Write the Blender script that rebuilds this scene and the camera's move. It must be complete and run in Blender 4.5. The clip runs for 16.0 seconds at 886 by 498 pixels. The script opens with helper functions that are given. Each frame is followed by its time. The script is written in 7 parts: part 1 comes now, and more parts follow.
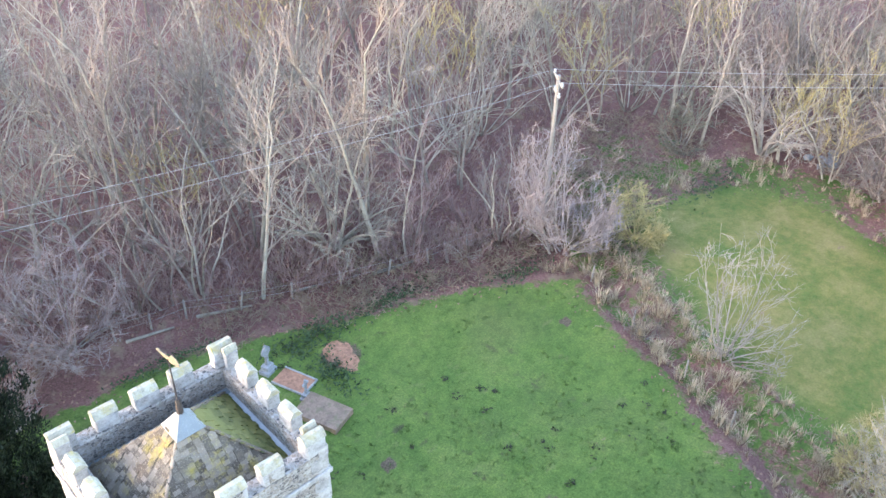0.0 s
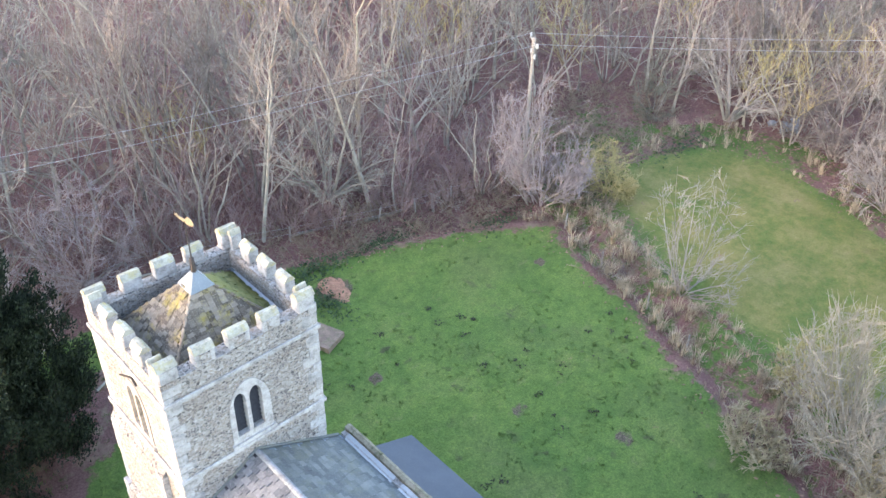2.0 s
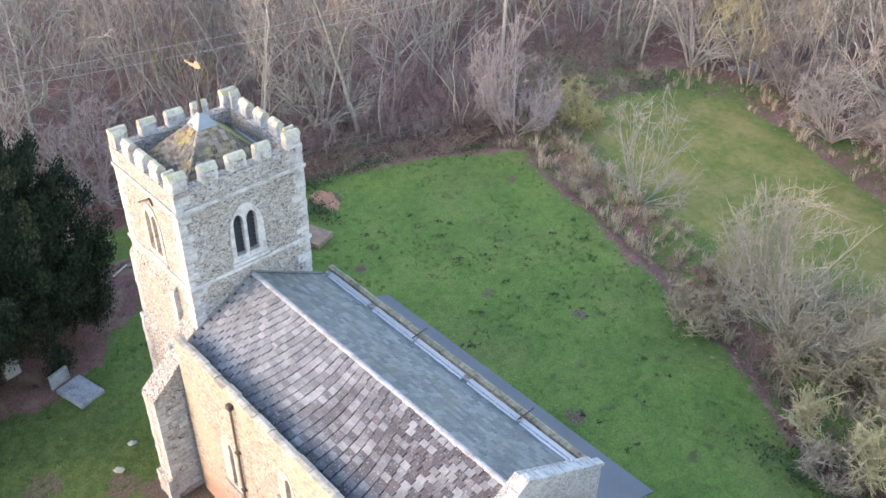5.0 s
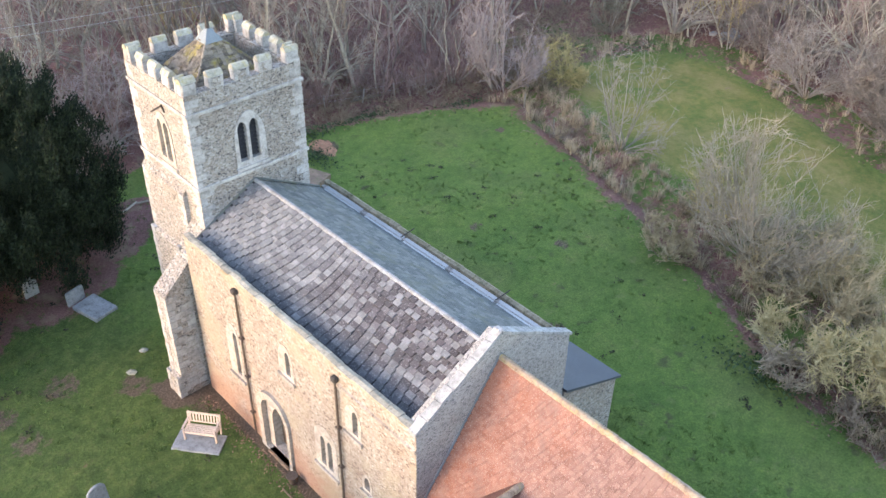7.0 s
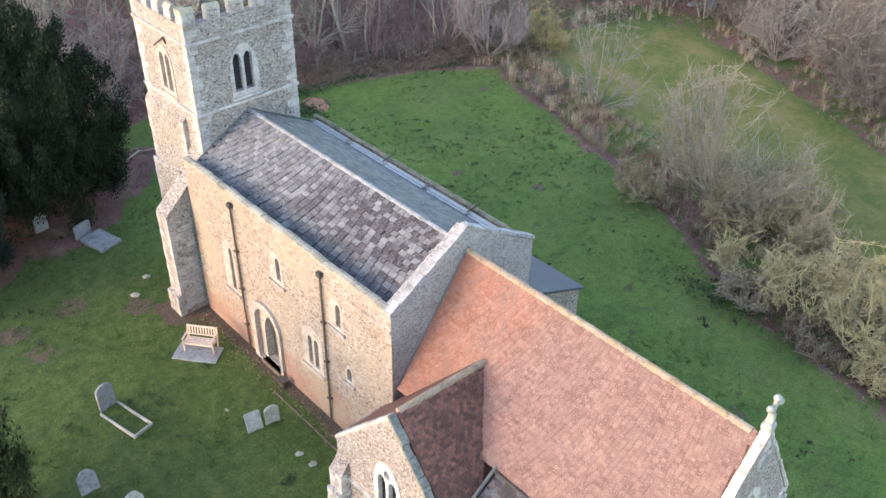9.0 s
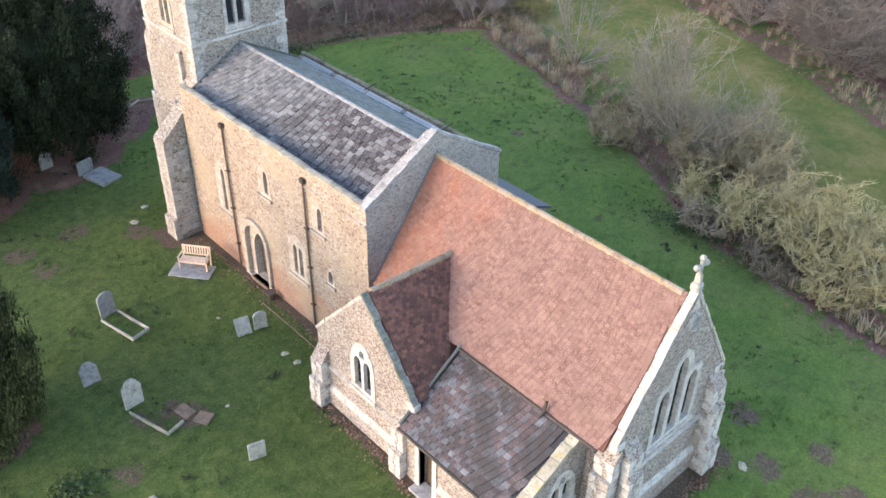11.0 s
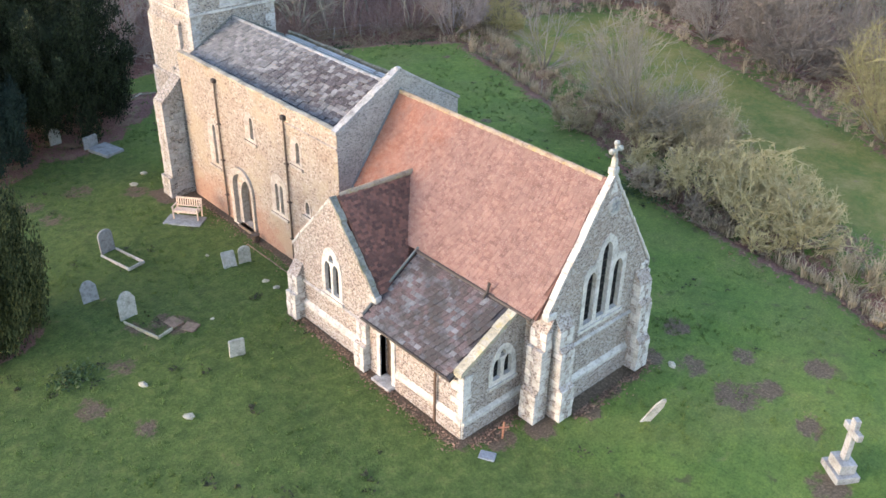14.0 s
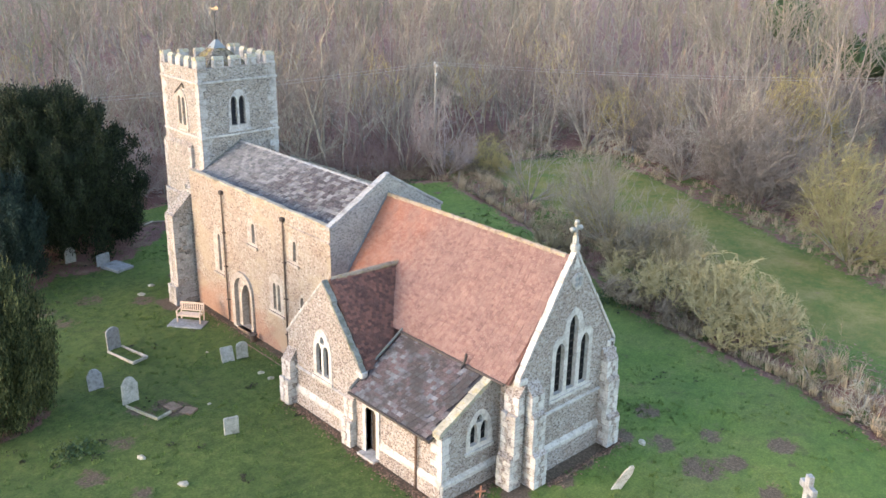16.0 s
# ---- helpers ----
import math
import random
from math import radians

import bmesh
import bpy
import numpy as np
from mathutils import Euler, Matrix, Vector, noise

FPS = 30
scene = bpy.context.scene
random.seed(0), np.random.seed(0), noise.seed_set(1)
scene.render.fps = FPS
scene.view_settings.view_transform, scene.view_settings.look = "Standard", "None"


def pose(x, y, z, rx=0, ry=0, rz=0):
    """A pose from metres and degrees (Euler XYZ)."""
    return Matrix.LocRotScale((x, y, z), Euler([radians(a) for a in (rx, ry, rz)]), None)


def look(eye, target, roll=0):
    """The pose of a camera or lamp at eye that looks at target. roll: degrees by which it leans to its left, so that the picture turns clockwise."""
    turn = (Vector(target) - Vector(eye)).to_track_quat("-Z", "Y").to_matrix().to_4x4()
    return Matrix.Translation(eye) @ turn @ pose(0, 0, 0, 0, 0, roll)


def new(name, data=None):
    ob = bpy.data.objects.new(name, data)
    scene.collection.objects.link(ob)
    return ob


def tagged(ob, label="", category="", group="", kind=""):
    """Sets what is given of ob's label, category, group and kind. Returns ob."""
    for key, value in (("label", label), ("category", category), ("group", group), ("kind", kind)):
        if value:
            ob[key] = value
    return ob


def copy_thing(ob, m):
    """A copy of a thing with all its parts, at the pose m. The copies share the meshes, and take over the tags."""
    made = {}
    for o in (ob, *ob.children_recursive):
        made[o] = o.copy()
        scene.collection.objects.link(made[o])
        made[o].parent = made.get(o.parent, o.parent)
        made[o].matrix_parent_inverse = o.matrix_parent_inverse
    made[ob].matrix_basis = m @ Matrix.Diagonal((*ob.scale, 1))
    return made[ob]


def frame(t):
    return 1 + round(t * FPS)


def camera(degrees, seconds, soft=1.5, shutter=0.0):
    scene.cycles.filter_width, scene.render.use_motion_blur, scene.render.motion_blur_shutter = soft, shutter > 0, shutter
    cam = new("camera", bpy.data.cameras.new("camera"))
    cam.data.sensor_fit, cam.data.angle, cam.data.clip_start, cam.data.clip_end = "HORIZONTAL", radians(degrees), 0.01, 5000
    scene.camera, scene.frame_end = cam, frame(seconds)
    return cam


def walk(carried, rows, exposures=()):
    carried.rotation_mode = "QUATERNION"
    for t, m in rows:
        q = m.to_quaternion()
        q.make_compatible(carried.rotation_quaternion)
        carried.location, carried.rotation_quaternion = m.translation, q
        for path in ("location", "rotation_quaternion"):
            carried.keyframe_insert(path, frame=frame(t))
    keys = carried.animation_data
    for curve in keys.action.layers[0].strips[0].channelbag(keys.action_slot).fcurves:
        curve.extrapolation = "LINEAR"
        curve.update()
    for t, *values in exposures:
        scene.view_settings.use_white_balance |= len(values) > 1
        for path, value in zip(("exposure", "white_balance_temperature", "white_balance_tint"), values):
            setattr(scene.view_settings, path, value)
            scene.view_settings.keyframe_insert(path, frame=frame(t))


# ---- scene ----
cam = camera(53.4, 16.0)
PATH = [
    (0, (-0.672, -0.181, 27.734), (0.432, 0.973, 26.529), 1.5),
    (0.5, (-1.438, -1.381, 27.736), (-0.335, -0.223, 26.535), 1.4),
    (1, (-2.138, -2.421, 27.722), (-1.034, -1.263, 26.523), 1.5),
    (1.5, (-2.788, -3.466, 27.738), (-1.684, -2.304, 26.54), 1.4),
    (2, (-3.409, -4.417, 27.715), (-2.304, -3.256, 26.519), 1.5),
    (2.5, (-4.034, -5.392, 27.651), (-2.928, -4.229, 26.458), 1.5),
    (3, (-4.652, -6.375, 27.505), (-3.545, -5.21, 26.314), 1.5),
    (3.5, (-5.244, -7.375, 27.298), (-4.137, -6.208, 26.11), 1.4),
    (4, (-5.845, -8.353, 27.026), (-4.738, -7.184, 25.839), 1.4),
    (6.5, (-9.006, -12.919, 25.55), (-7.895, -11.741, 24.377), 1.1),
    (7, (-9.595, -13.787, 25.218), (-8.484, -12.607, 24.047), 1.1),
    (7.5, (-10.195, -14.661, 24.999), (-9.082, -13.482, 23.828), 1.1),
    (8, (-10.72, -15.56, 24.769), (-9.607, -14.378, 23.6), 1.1),
    (8.5, (-11.211, -16.47, 24.608), (-10.1, -15.288, 23.438), 1.0),
    (9, (-11.704, -17.358, 24.466), (-10.593, -16.177, 23.295), 1.1),
    (11.5, (-14.129, -21.991, 22.912), (-13.019, -20.804, 21.746), 1.1),
    (12, (-14.622, -22.945, 22.533), (-13.512, -21.757, 21.368), 1.1),
    (12.5, (-15.194, -23.921, 22.088), (-14.081, -22.731, 20.929), 1.2),
    (13, (-15.715, -24.896, 21.656), (-14.596, -23.696, 20.512), 1.1),
    (13.5, (-16.285, -25.827, 21.196), (-15.147, -24.609, 20.09), 1.2),
    (14, (-16.849, -26.793, 20.726), (-15.679, -25.538, 19.7), 1.2),
    (14.5, (-17.405, -27.729, 20.298), (-16.204, -26.437, 19.357), 1.1),
    (15, (-17.98, -28.658, 19.849), (-16.75, -27.331, 18.997), 1.1),
    (15.5, (-18.529, -29.549, 19.482), (-17.276, -28.192, 18.717), 1.1),
    (16, (-19.092, -30.392, 19.105), (-17.816, -29.009, 18.427), 1.0),
]
walk(cam, [(t, look(eye, target, roll)) for t, eye, target, roll in PATH],
     exposures=[(0, 3.29, 6350, 18), (2, 3.12, 6480, 19), (4, 2.94, 6640, 20), (8, 2.62, 6640, 18), (12, 2.47, 6600, 18), (16, 2.49, 6620, 17)])

# ---- light: a low, hazy winter sun from the south-west ----
SUN_TO = Vector((-0.92, 0.34, 0.22)).normalized()
world = bpy.data.worlds.new("sky")
scene.world = world
world.use_nodes = True
wn = world.node_tree.nodes
wn.clear()
sky = wn.new("ShaderNodeTexSky")
sky.sky_type, sky.sun_disc = "NISHITA", False
sky.sun_elevation = math.asin(SUN_TO.z)
sky.sun_rotation = math.atan2(SUN_TO.x, SUN_TO.y)
sky.air_density, sky.dust_density = 1.0, 0.8
wbg, wout = wn.new("ShaderNodeBackground"), wn.new("ShaderNodeOutputWorld")
wbg.inputs["Strength"].default_value = 0.15
world.node_tree.links.new(sky.outputs[0], wbg.inputs[0])
world.node_tree.links.new(wbg.outputs[0], wout.inputs[0])
sun = new("sun", bpy.data.lights.new("sun", "SUN"))
sun.data.energy, sun.data.angle, sun.data.color = 0.30, radians(22), (1.0, 0.84, 0.75)
sun.matrix_world = look((0, 0, 60) , Vector((0, 0, 60)) - SUN_TO)
# ---- materials ----
def mat(name, rough=0.85, metal=0.0, coat=0.0):
    m = bpy.data.materials.new(name)
    m.use_nodes = True
    nt = m.node_tree
    b = nt.nodes["Principled BSDF"]
    b.inputs["Roughness"].default_value = rough
    b.inputs["Metallic"].default_value = metal
    b.inputs["Specular IOR Level"].default_value = 0.3
    return m, nt, b


def node(nt, kind, **kw):
    n = nt.nodes.new(kind)
    for k, v in kw.items():
        n.inputs[k.replace("_", " ")].default_value = v
    return n


def coord(nt, scale=(1, 1, 1)):
    t = nt.nodes.new("ShaderNodeNewGeometry")
    mp = nt.nodes.new("ShaderNodeMapping")
    mp.inputs["Scale"].default_value = scale
    nt.links.new(t.outputs["Position"], mp.inputs["Vector"])
    return mp.outputs[0]


def noise_tex(nt, vec, scale, detail=4, rough=0.6):
    n = node(nt, "ShaderNodeTexNoise", Scale=scale, Detail=detail, Roughness=rough)
    nt.links.new(vec, n.inputs["Vector"])
    return n.outputs["Fac"]


def ramp(nt, fac, stops):
    r = nt.nodes.new("ShaderNodeValToRGB")
    e = r.color_ramp.elements
    while len(e) < len(stops):
        e.new(0.5)
    for el, (p, c) in zip(e, stops):
        el.position = p
        el.color = (*c, 1) if len(c) == 3 else c
    nt.links.new(fac, r.inputs[0])
    return r.outputs[0]


def mix(nt, fac, a, b, how="MIX"):
    n = nt.nodes.new("ShaderNodeMix")
    n.data_type, n.blend_type = "RGBA", how
    for sock, v in ((n.inputs[0], fac), (n.inputs[6], a), (n.inputs[7], b)):
        if hasattr(v, "links"):
            nt.links.new(v, sock)
        else:
            sock.default_value = v if not isinstance(v, tuple) else (*v, 1)[:4]
    return n.outputs[2]


def mul(nt, a, b, op="MULTIPLY"):
    n = nt.nodes.new("ShaderNodeMath")
    n.operation = op
    for sock, v in ((n.inputs[0], a), (n.inputs[1], b)):
        if hasattr(v, "links"):
            nt.links.new(v, sock)
        else:
            sock.default_value = v
    return n.outputs[0]


def bump(nt, b, height, dist=0.02, strength=0.7):
    n = node(nt, "ShaderNodeBump", Strength=strength, Distance=dist)
    nt.links.new(height, n.inputs["Height"])
    nt.links.new(n.outputs[0], b.inputs["Normal"])


def col(nt, b, out):
    nt.links.new(out, b.inputs["Base Color"])


def step(nt, fac, lo, hi):
    n = node(nt, "ShaderNodeMapRange")
    n.inputs["From Min"].default_value, n.inputs["From Max"].default_value = lo, hi
    nt.links.new(fac, n.inputs["Value"])
    return n.outputs[0]


def random_value(nt, island=False):
    n = nt.nodes.new("ShaderNodeNewGeometry" if island else "ShaderNodeObjectInfo")
    return n.outputs["Random Per Island" if island else "Random"]


def rubble(name, cells, mortar, stain, scale=8.0, patch=None, low=None, joint=(0.03, 0.13)):
    """Coursed rubble or flint: irregular stones in pale mortar, with stains at a larger size."""
    m, nt, b = mat(name, 0.9)
    v = coord(nt, (1, 1, 1.35))
    warp = node(nt, "ShaderNodeTexNoise", Scale=6.0, Detail=2.0)
    nt.links.new(v, warp.inputs["Vector"])
    add = nt.nodes.new("ShaderNodeVectorMath")
    add.operation = "MULTIPLY_ADD"
    nt.links.new(warp.outputs["Color"], add.inputs[0])
    add.inputs[1].default_value = (0.12, 0.12, 0.12)
    nt.links.new(v, add.inputs[2])
    vo = node(nt, "ShaderNodeTexVoronoi", Scale=scale)
    nt.links.new(add.outputs[0], vo.inputs["Vector"])
    ve = node(nt, "ShaderNodeTexVoronoi", Scale=scale)
    ve.feature = "DISTANCE_TO_EDGE"
    nt.links.new(add.outputs[0], ve.inputs["Vector"])
    sep = nt.nodes.new("ShaderNodeSeparateColor")
    nt.links.new(vo.outputs["Color"], sep.inputs[0])
    c = ramp(nt, sep.outputs[0], cells)
    edge = step(nt, ve.outputs["Distance"], *joint)
    c = mix(nt, edge, mortar, c)
    big = noise_tex(nt, v, 0.7, 5, 0.65)
    c = mix(nt, mul(nt, step(nt, big, 0.42, 0.68), 0.6), c, stain, "MULTIPLY")
    fine = noise_tex(nt, v, 22, 3, 0.7)
    c = mix(nt, 0.5, c, ramp(nt, fine, [(0.3, (0.55, 0.55, 0.55)), (0.7, (1.25, 1.22, 1.18))]), "MULTIPLY")
    if low:
        sz = nt.nodes.new("ShaderNodeSeparateXYZ")
        nt.links.new(coord(nt), sz.inputs[0])
        bn = noise_tex(nt, v, 0.8, 5, 0.6)
        where = step(nt, mul(nt, sz.outputs["Z"], mul(nt, bn, -4.0), "ADD"), 0.1, -1.2)
        c = mix(nt, mul(nt, where, 0.7), c, low)
    if patch:
        pn = noise_tex(nt, v, 0.45, 4, 0.6)
        c = mix(nt, mul(nt, step(nt, pn, 0.52, 0.6), 0.55), c, patch)
    col(nt, b, c)
    bump(nt, b, mul(nt, edge, fine, "ADD"), 0.03, 0.8)
    return m


FLINT = rubble("flint", [(0.0, (0.10, 0.095, 0.095)), (0.22, (0.22, 0.205, 0.19)), (0.5, (0.34, 0.285, 0.235)), (0.75, (0.40, 0.37, 0.34)), (1.0, (0.56, 0.53, 0.49))],
               (0.45, 0.42, 0.385), (0.75, 0.69, 0.65), 12.0)
PALEFLINT = rubble("pale_flint", [(0.0, (0.22, 0.215, 0.22)), (0.35, (0.33, 0.32, 0.31)), (0.65, (0.41, 0.395, 0.38)), (1.0, (0.5, 0.485, 0.47))],
                   (0.46, 0.44, 0.41), (0.78, 0.76, 0.74), 12.0)
RUBBLE = rubble("rubble", [(0.0, (0.20, 0.155, 0.13)), (0.2, (0.32, 0.255, 0.21)), (0.6, (0.41, 0.35, 0.295)), (1.0, (0.54, 0.485, 0.43))],
                (0.43, 0.375, 0.32), (0.78, 0.68, 0.62), 10.0, (0.42, 0.35, 0.255), (0.37, 0.205, 0.145))
CFLINT = rubble("brown_flint", [(0.0, (0.15, 0.125, 0.115)), (0.3, (0.23, 0.185, 0.165)), (0.6, (0.35, 0.29, 0.25)), (0.85, (0.43, 0.40, 0.38)), (1.0, (0.54, 0.515, 0.495))],
                (0.46, 0.43, 0.405), (0.78, 0.70, 0.66), 11.0, joint=(0.04, 0.15))


def dressed(name, base, dark, moss=None, scale=1.0):
    """Dressed limestone with weather stains and lichen."""
    m, nt, b = mat(name, 0.85)
    v = coord(nt)
    big = noise_tex(nt, v, 2.2 * scale, 6, 0.7)
    fine = noise_tex(nt, v, 30 * scale, 4, 0.7)
    c = ramp(nt, big, [(0.3, dark), (0.55, base), (0.8, tuple(min(1, x * 1.12) for x in base))])
    c = mix(nt, 0.35, c, ramp(nt, fine, [(0.3, (0.6, 0.6, 0.6)), (0.7, (1.2, 1.2, 1.2))]), "MULTIPLY")
    blotch = noise_tex(nt, v, 8 * scale, 5, 0.75)
    c = mix(nt, 0.8, c, ramp(nt, blotch, [(0.32, (0.5, 0.49, 0.47)), (0.48, (1, 1, 1)), (0.7, (1.18, 1.18, 1.17))]), "MULTIPLY")
    r = random_value(nt)
    c = mix(nt, 0.35, c, ramp(nt, r, [(0, (0.72, 0.70, 0.66)), (1, (1.15, 1.13, 1.1))]), "MULTIPLY")
    if moss:
        mo = noise_tex(nt, v, 3.5, 5, 0.7)
        c = mix(nt, mul(nt, step(nt, mo, 0.52, 0.66), 0.8), c, moss)
    col(nt, b, c)
    bump(nt, b, fine, 0.01, 0.5)
    return m


STONE = dressed("limestone", (0.44, 0.42, 0.40), (0.25, 0.235, 0.22))
CLUNCH = dressed("white_stone", (0.53, 0.51, 0.485), (0.31, 0.29, 0.27))
NAVETRIM = dressed("old_window_stone", (0.44, 0.39, 0.345), (0.28, 0.24, 0.205))
WALLCAP = dressed("wall_cap", (0.44, 0.38, 0.29), (0.26, 0.22, 0.16))
GREYCOPE = dressed("grey_coping", (0.36, 0.36, 0.36), (0.18, 0.18, 0.175))
MOSSCOPE = dressed("mossy_coping", (0.27, 0.235, 0.17), (0.11, 0.10, 0.07), (0.085, 0.09, 0.035))
GREENCOPE = dressed("green_grey_coping", (0.25, 0.26, 0.235), (0.11, 0.115, 0.10), (0.14, 0.14, 0.075))
COPING = dressed("coping_stone", (0.41, 0.385, 0.31), (0.26, 0.24, 0.18), (0.36, 0.295, 0.10))
GREYSTONE = dressed("grey_stone", (0.30, 0.31, 0.32), (0.17, 0.17, 0.17))
PALESTONE = dressed("pale_stone", (0.37, 0.37, 0.345), (0.2, 0.21, 0.18))
TOMBPALE = dressed("loose_stone", (0.36, 0.35, 0.29), (0.2, 0.2, 0.15), (0.24, 0.24, 0.10))
TOMB = dressed("tomb_stone", (0.26, 0.18, 0.13), (0.15, 0.10, 0.075), (0.15, 0.14, 0.07))


def roofing(name, stops, lichen, amount, moss=None, island=True, rough=0.8, flush=None, grey=None, moss_at=(0.5, 0.66), moss_scale=0.9):
    """Roof pieces that differ one from another, with lichen blotches; flush is a fresher colour towards one end."""
    m, nt, b = mat(name, rough)
    v = coord(nt)
    c = ramp(nt, random_value(nt, island), stops)
    big = noise_tex(nt, v, 0.8, 5, 0.65)
    c = mix(nt, 0.6, c, ramp(nt, big, [(0.3, (0.7, 0.7, 0.72)), (0.7, (1.2, 1.17, 1.12))]), "MULTIPLY")
    if flush:
        sf = nt.nodes.new("ShaderNodeSeparateXYZ")
        nt.links.new(v, sf.inputs[0])
        fn = noise_tex(nt, v, 0.55, 5, 0.65)
        fresh = step(nt, mul(nt, sf.outputs["Y"], mul(nt, fn, 6.0), "ADD"), flush[0], flush[1])
        c = mix(nt, mul(nt, fresh, 0.75), c, mix(nt, 0.5, flush[2], c, "MIX"))
    if grey:
        gn = noise_tex(nt, v, 1.6, 6, 0.75)
        c = mix(nt, mul(nt, step(nt, gn, 0.46, 0.7), 0.4), c, grey)
    fine = noise_tex(nt, v, 24, 4, 0.75)
    c = mix(nt, mul(nt, step(nt, fine, 0.54, 0.64), amount), c, lichen)
    if moss:
        mo = noise_tex(nt, v, moss_scale, 6, 0.75)
        c = mix(nt, mul(nt, step(nt, mo, *moss_at), 0.8), c, moss)
    col(nt, b, c)
    bump(nt, b, fine, 0.008, 0.5)
    return m


def make_slab_roof(name, island):
    """Stone slates: pale grey where weathered, purple-brown with white lichen towards the east end."""
    m, nt, b = mat(name, 0.75)
    v = coord(nt)
    sx = nt.nodes.new("ShaderNodeSeparateXYZ")
    nt.links.new(v, sx.inputs[0])
    r = random_value(nt, island)
    grey = ramp(nt, r, [(0, (0.12, 0.122, 0.126)), (0.4, (0.17, 0.172, 0.176)), (0.8, (0.205, 0.207, 0.208)), (1, (0.255, 0.255, 0.253))])
    purple = ramp(nt, r, [(0, (0.055, 0.047, 0.049)), (0.45, (0.085, 0.073, 0.075)), (0.6, (0.13, 0.119, 0.121)), (0.75, (0.165, 0.16, 0.16)), (1, (0.22, 0.217, 0.216))])
    n = noise_tex(nt, v, 0.7, 4, 0.6)
    where = step(nt, mul(nt, sx.outputs["Y"], mul(nt, n, 9.0), "ADD"), 12.5, 7.0)
    c = mix(nt, where, grey, purple)
    # black moss in blotches, and the same black towards the gutter
    eaveward = step(nt, mul(nt, sx.outputs["X"], mul(nt, n, 3.2), "ADD"), 4.1, 3.2)
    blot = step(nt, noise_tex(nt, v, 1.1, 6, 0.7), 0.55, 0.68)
    c = mix(nt, mul(nt, mul(nt, eaveward, mul(nt, blot, 0.8), "MAXIMUM"), 0.7), c, (0.062, 0.062, 0.066))
    mid = noise_tex(nt, v, 5, 5, 0.75)
    c = mix(nt, 0.7, c, ramp(nt, mid, [(0.3, (0.6, 0.6, 0.6)), (0.5, (1, 1, 1)), (0.7, (1.35, 1.33, 1.3))]), "MULTIPLY")
    fine = noise_tex(nt, v, 14, 4, 0.7)
    c = mix(nt, mul(nt, step(nt, fine, 0.55, 0.66), 0.5), c, (0.36, 0.355, 0.345))
    col(nt, b, c)
    bump(nt, b, fine, 0.012, 0.6)
    return m


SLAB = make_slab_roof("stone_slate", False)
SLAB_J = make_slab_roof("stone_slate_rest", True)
TILE = roofing("clay_tile", [(0, (0.155, 0.085, 0.071)), (0.5, (0.19, 0.107, 0.089)), (1, (0.23, 0.138, 0.117))], (0.40, 0.33, 0.30), 0.5, (0.20, 0.125, 0.105),
               flush=(-2.6, 1.6, (0.40, 0.125, 0.045)), grey=(0.235, 0.165, 0.148))
# darker red-brown tile, for the transept slopes and beneath the chancel tiles
TILE_DARK = roofing("dark_clay_tile", [(0, (0.085, 0.045, 0.038)), (0.5, (0.145, 0.07, 0.055)), (1, (0.24, 0.11, 0.08))], (0.27, 0.21, 0.18), 0.3, (0.11, 0.06, 0.05), moss_at=(0.5, 0.8))
VS_STOPS = [(0, (0.06, 0.05, 0.054)), (0.35, (0.115, 0.08, 0.08)), (0.6, (0.125, 0.11, 0.116)), (0.85, (0.125, 0.138, 0.155)), (1, (0.2, 0.208, 0.225))]
VSLATE = roofing("vestry_slate", VS_STOPS, (0.36, 0.35, 0.32), 0.4, (0.05, 0.046, 0.044), False, moss_at=(0.43, 0.57))
VSLATE_J = roofing("vestry_slate_rest", VS_STOPS, (0.36, 0.35, 0.32), 0.4, (0.05, 0.046, 0.044), True, moss_at=(0.43, 0.57))
TOWERTILE = roofing("tower_tile", [(0, (0.075, 0.06, 0.045)), (0.5, (0.14, 0.115, 0.085)), (1, (0.25, 0.21, 0.165))], (0.36, 0.32, 0.25), 0.55, (0.33, 0.26, 0.05), moss_at=(0.52, 0.68), moss_scale=1.5)
MOSSTILE = roofing("mossy_tower_tile", [(0, (0.085, 0.09, 0.03)), (0.5, (0.13, 0.135, 0.04)), (1, (0.18, 0.17, 0.06))], (0.24, 0.22, 0.12), 0.3, (0.16, 0.15, 0.04))
BLUESLATE = roofing("blue_slate", [(0, (0.10, 0.108, 0.108)), (0.6, (0.138, 0.146, 0.142)), (1, (0.19, 0.198, 0.19))], (0.29, 0.31, 0.30), 0.4, (0.15, 0.15, 0.11))
LEADROOF = roofing("lead_roof", [(0, (0.16, 0.19, 0.21)), (1, (0.2, 0.23, 0.25))], (0.32, 0.34, 0.34), 0.35, None, False, 0.55)
PALELEAD = roofing("pale_lead", [(0, (0.40, 0.42, 0.43)), (1, (0.5, 0.52, 0.53))], (0.25, 0.26, 0.25), 0.4, None, False, 0.55)
DARKLEAD = roofing("dark_lead", [(0, (0.07, 0.08, 0.10)), (1, (0.09, 0.10, 0.12))], (0.2, 0.2, 0.2), 0.2, None, False, 0.5)


def plain(name, c, rough=0.7, metal=0.0, vary=0.3, scale=14.0):
    m, nt, b = mat(name, rough, metal)
    v = coord(nt)
    n = noise_tex(nt, v, scale, 5, 0.65)
    lo, hi = tuple(x * (1 - vary) for x in c), tuple(min(1, x * (1 + vary)) for x in c)
    col(nt, b, ramp(nt, n, [(0.3, lo), (0.7, hi)]))
    bump(nt, b, n, 0.004, 0.4)
    return m


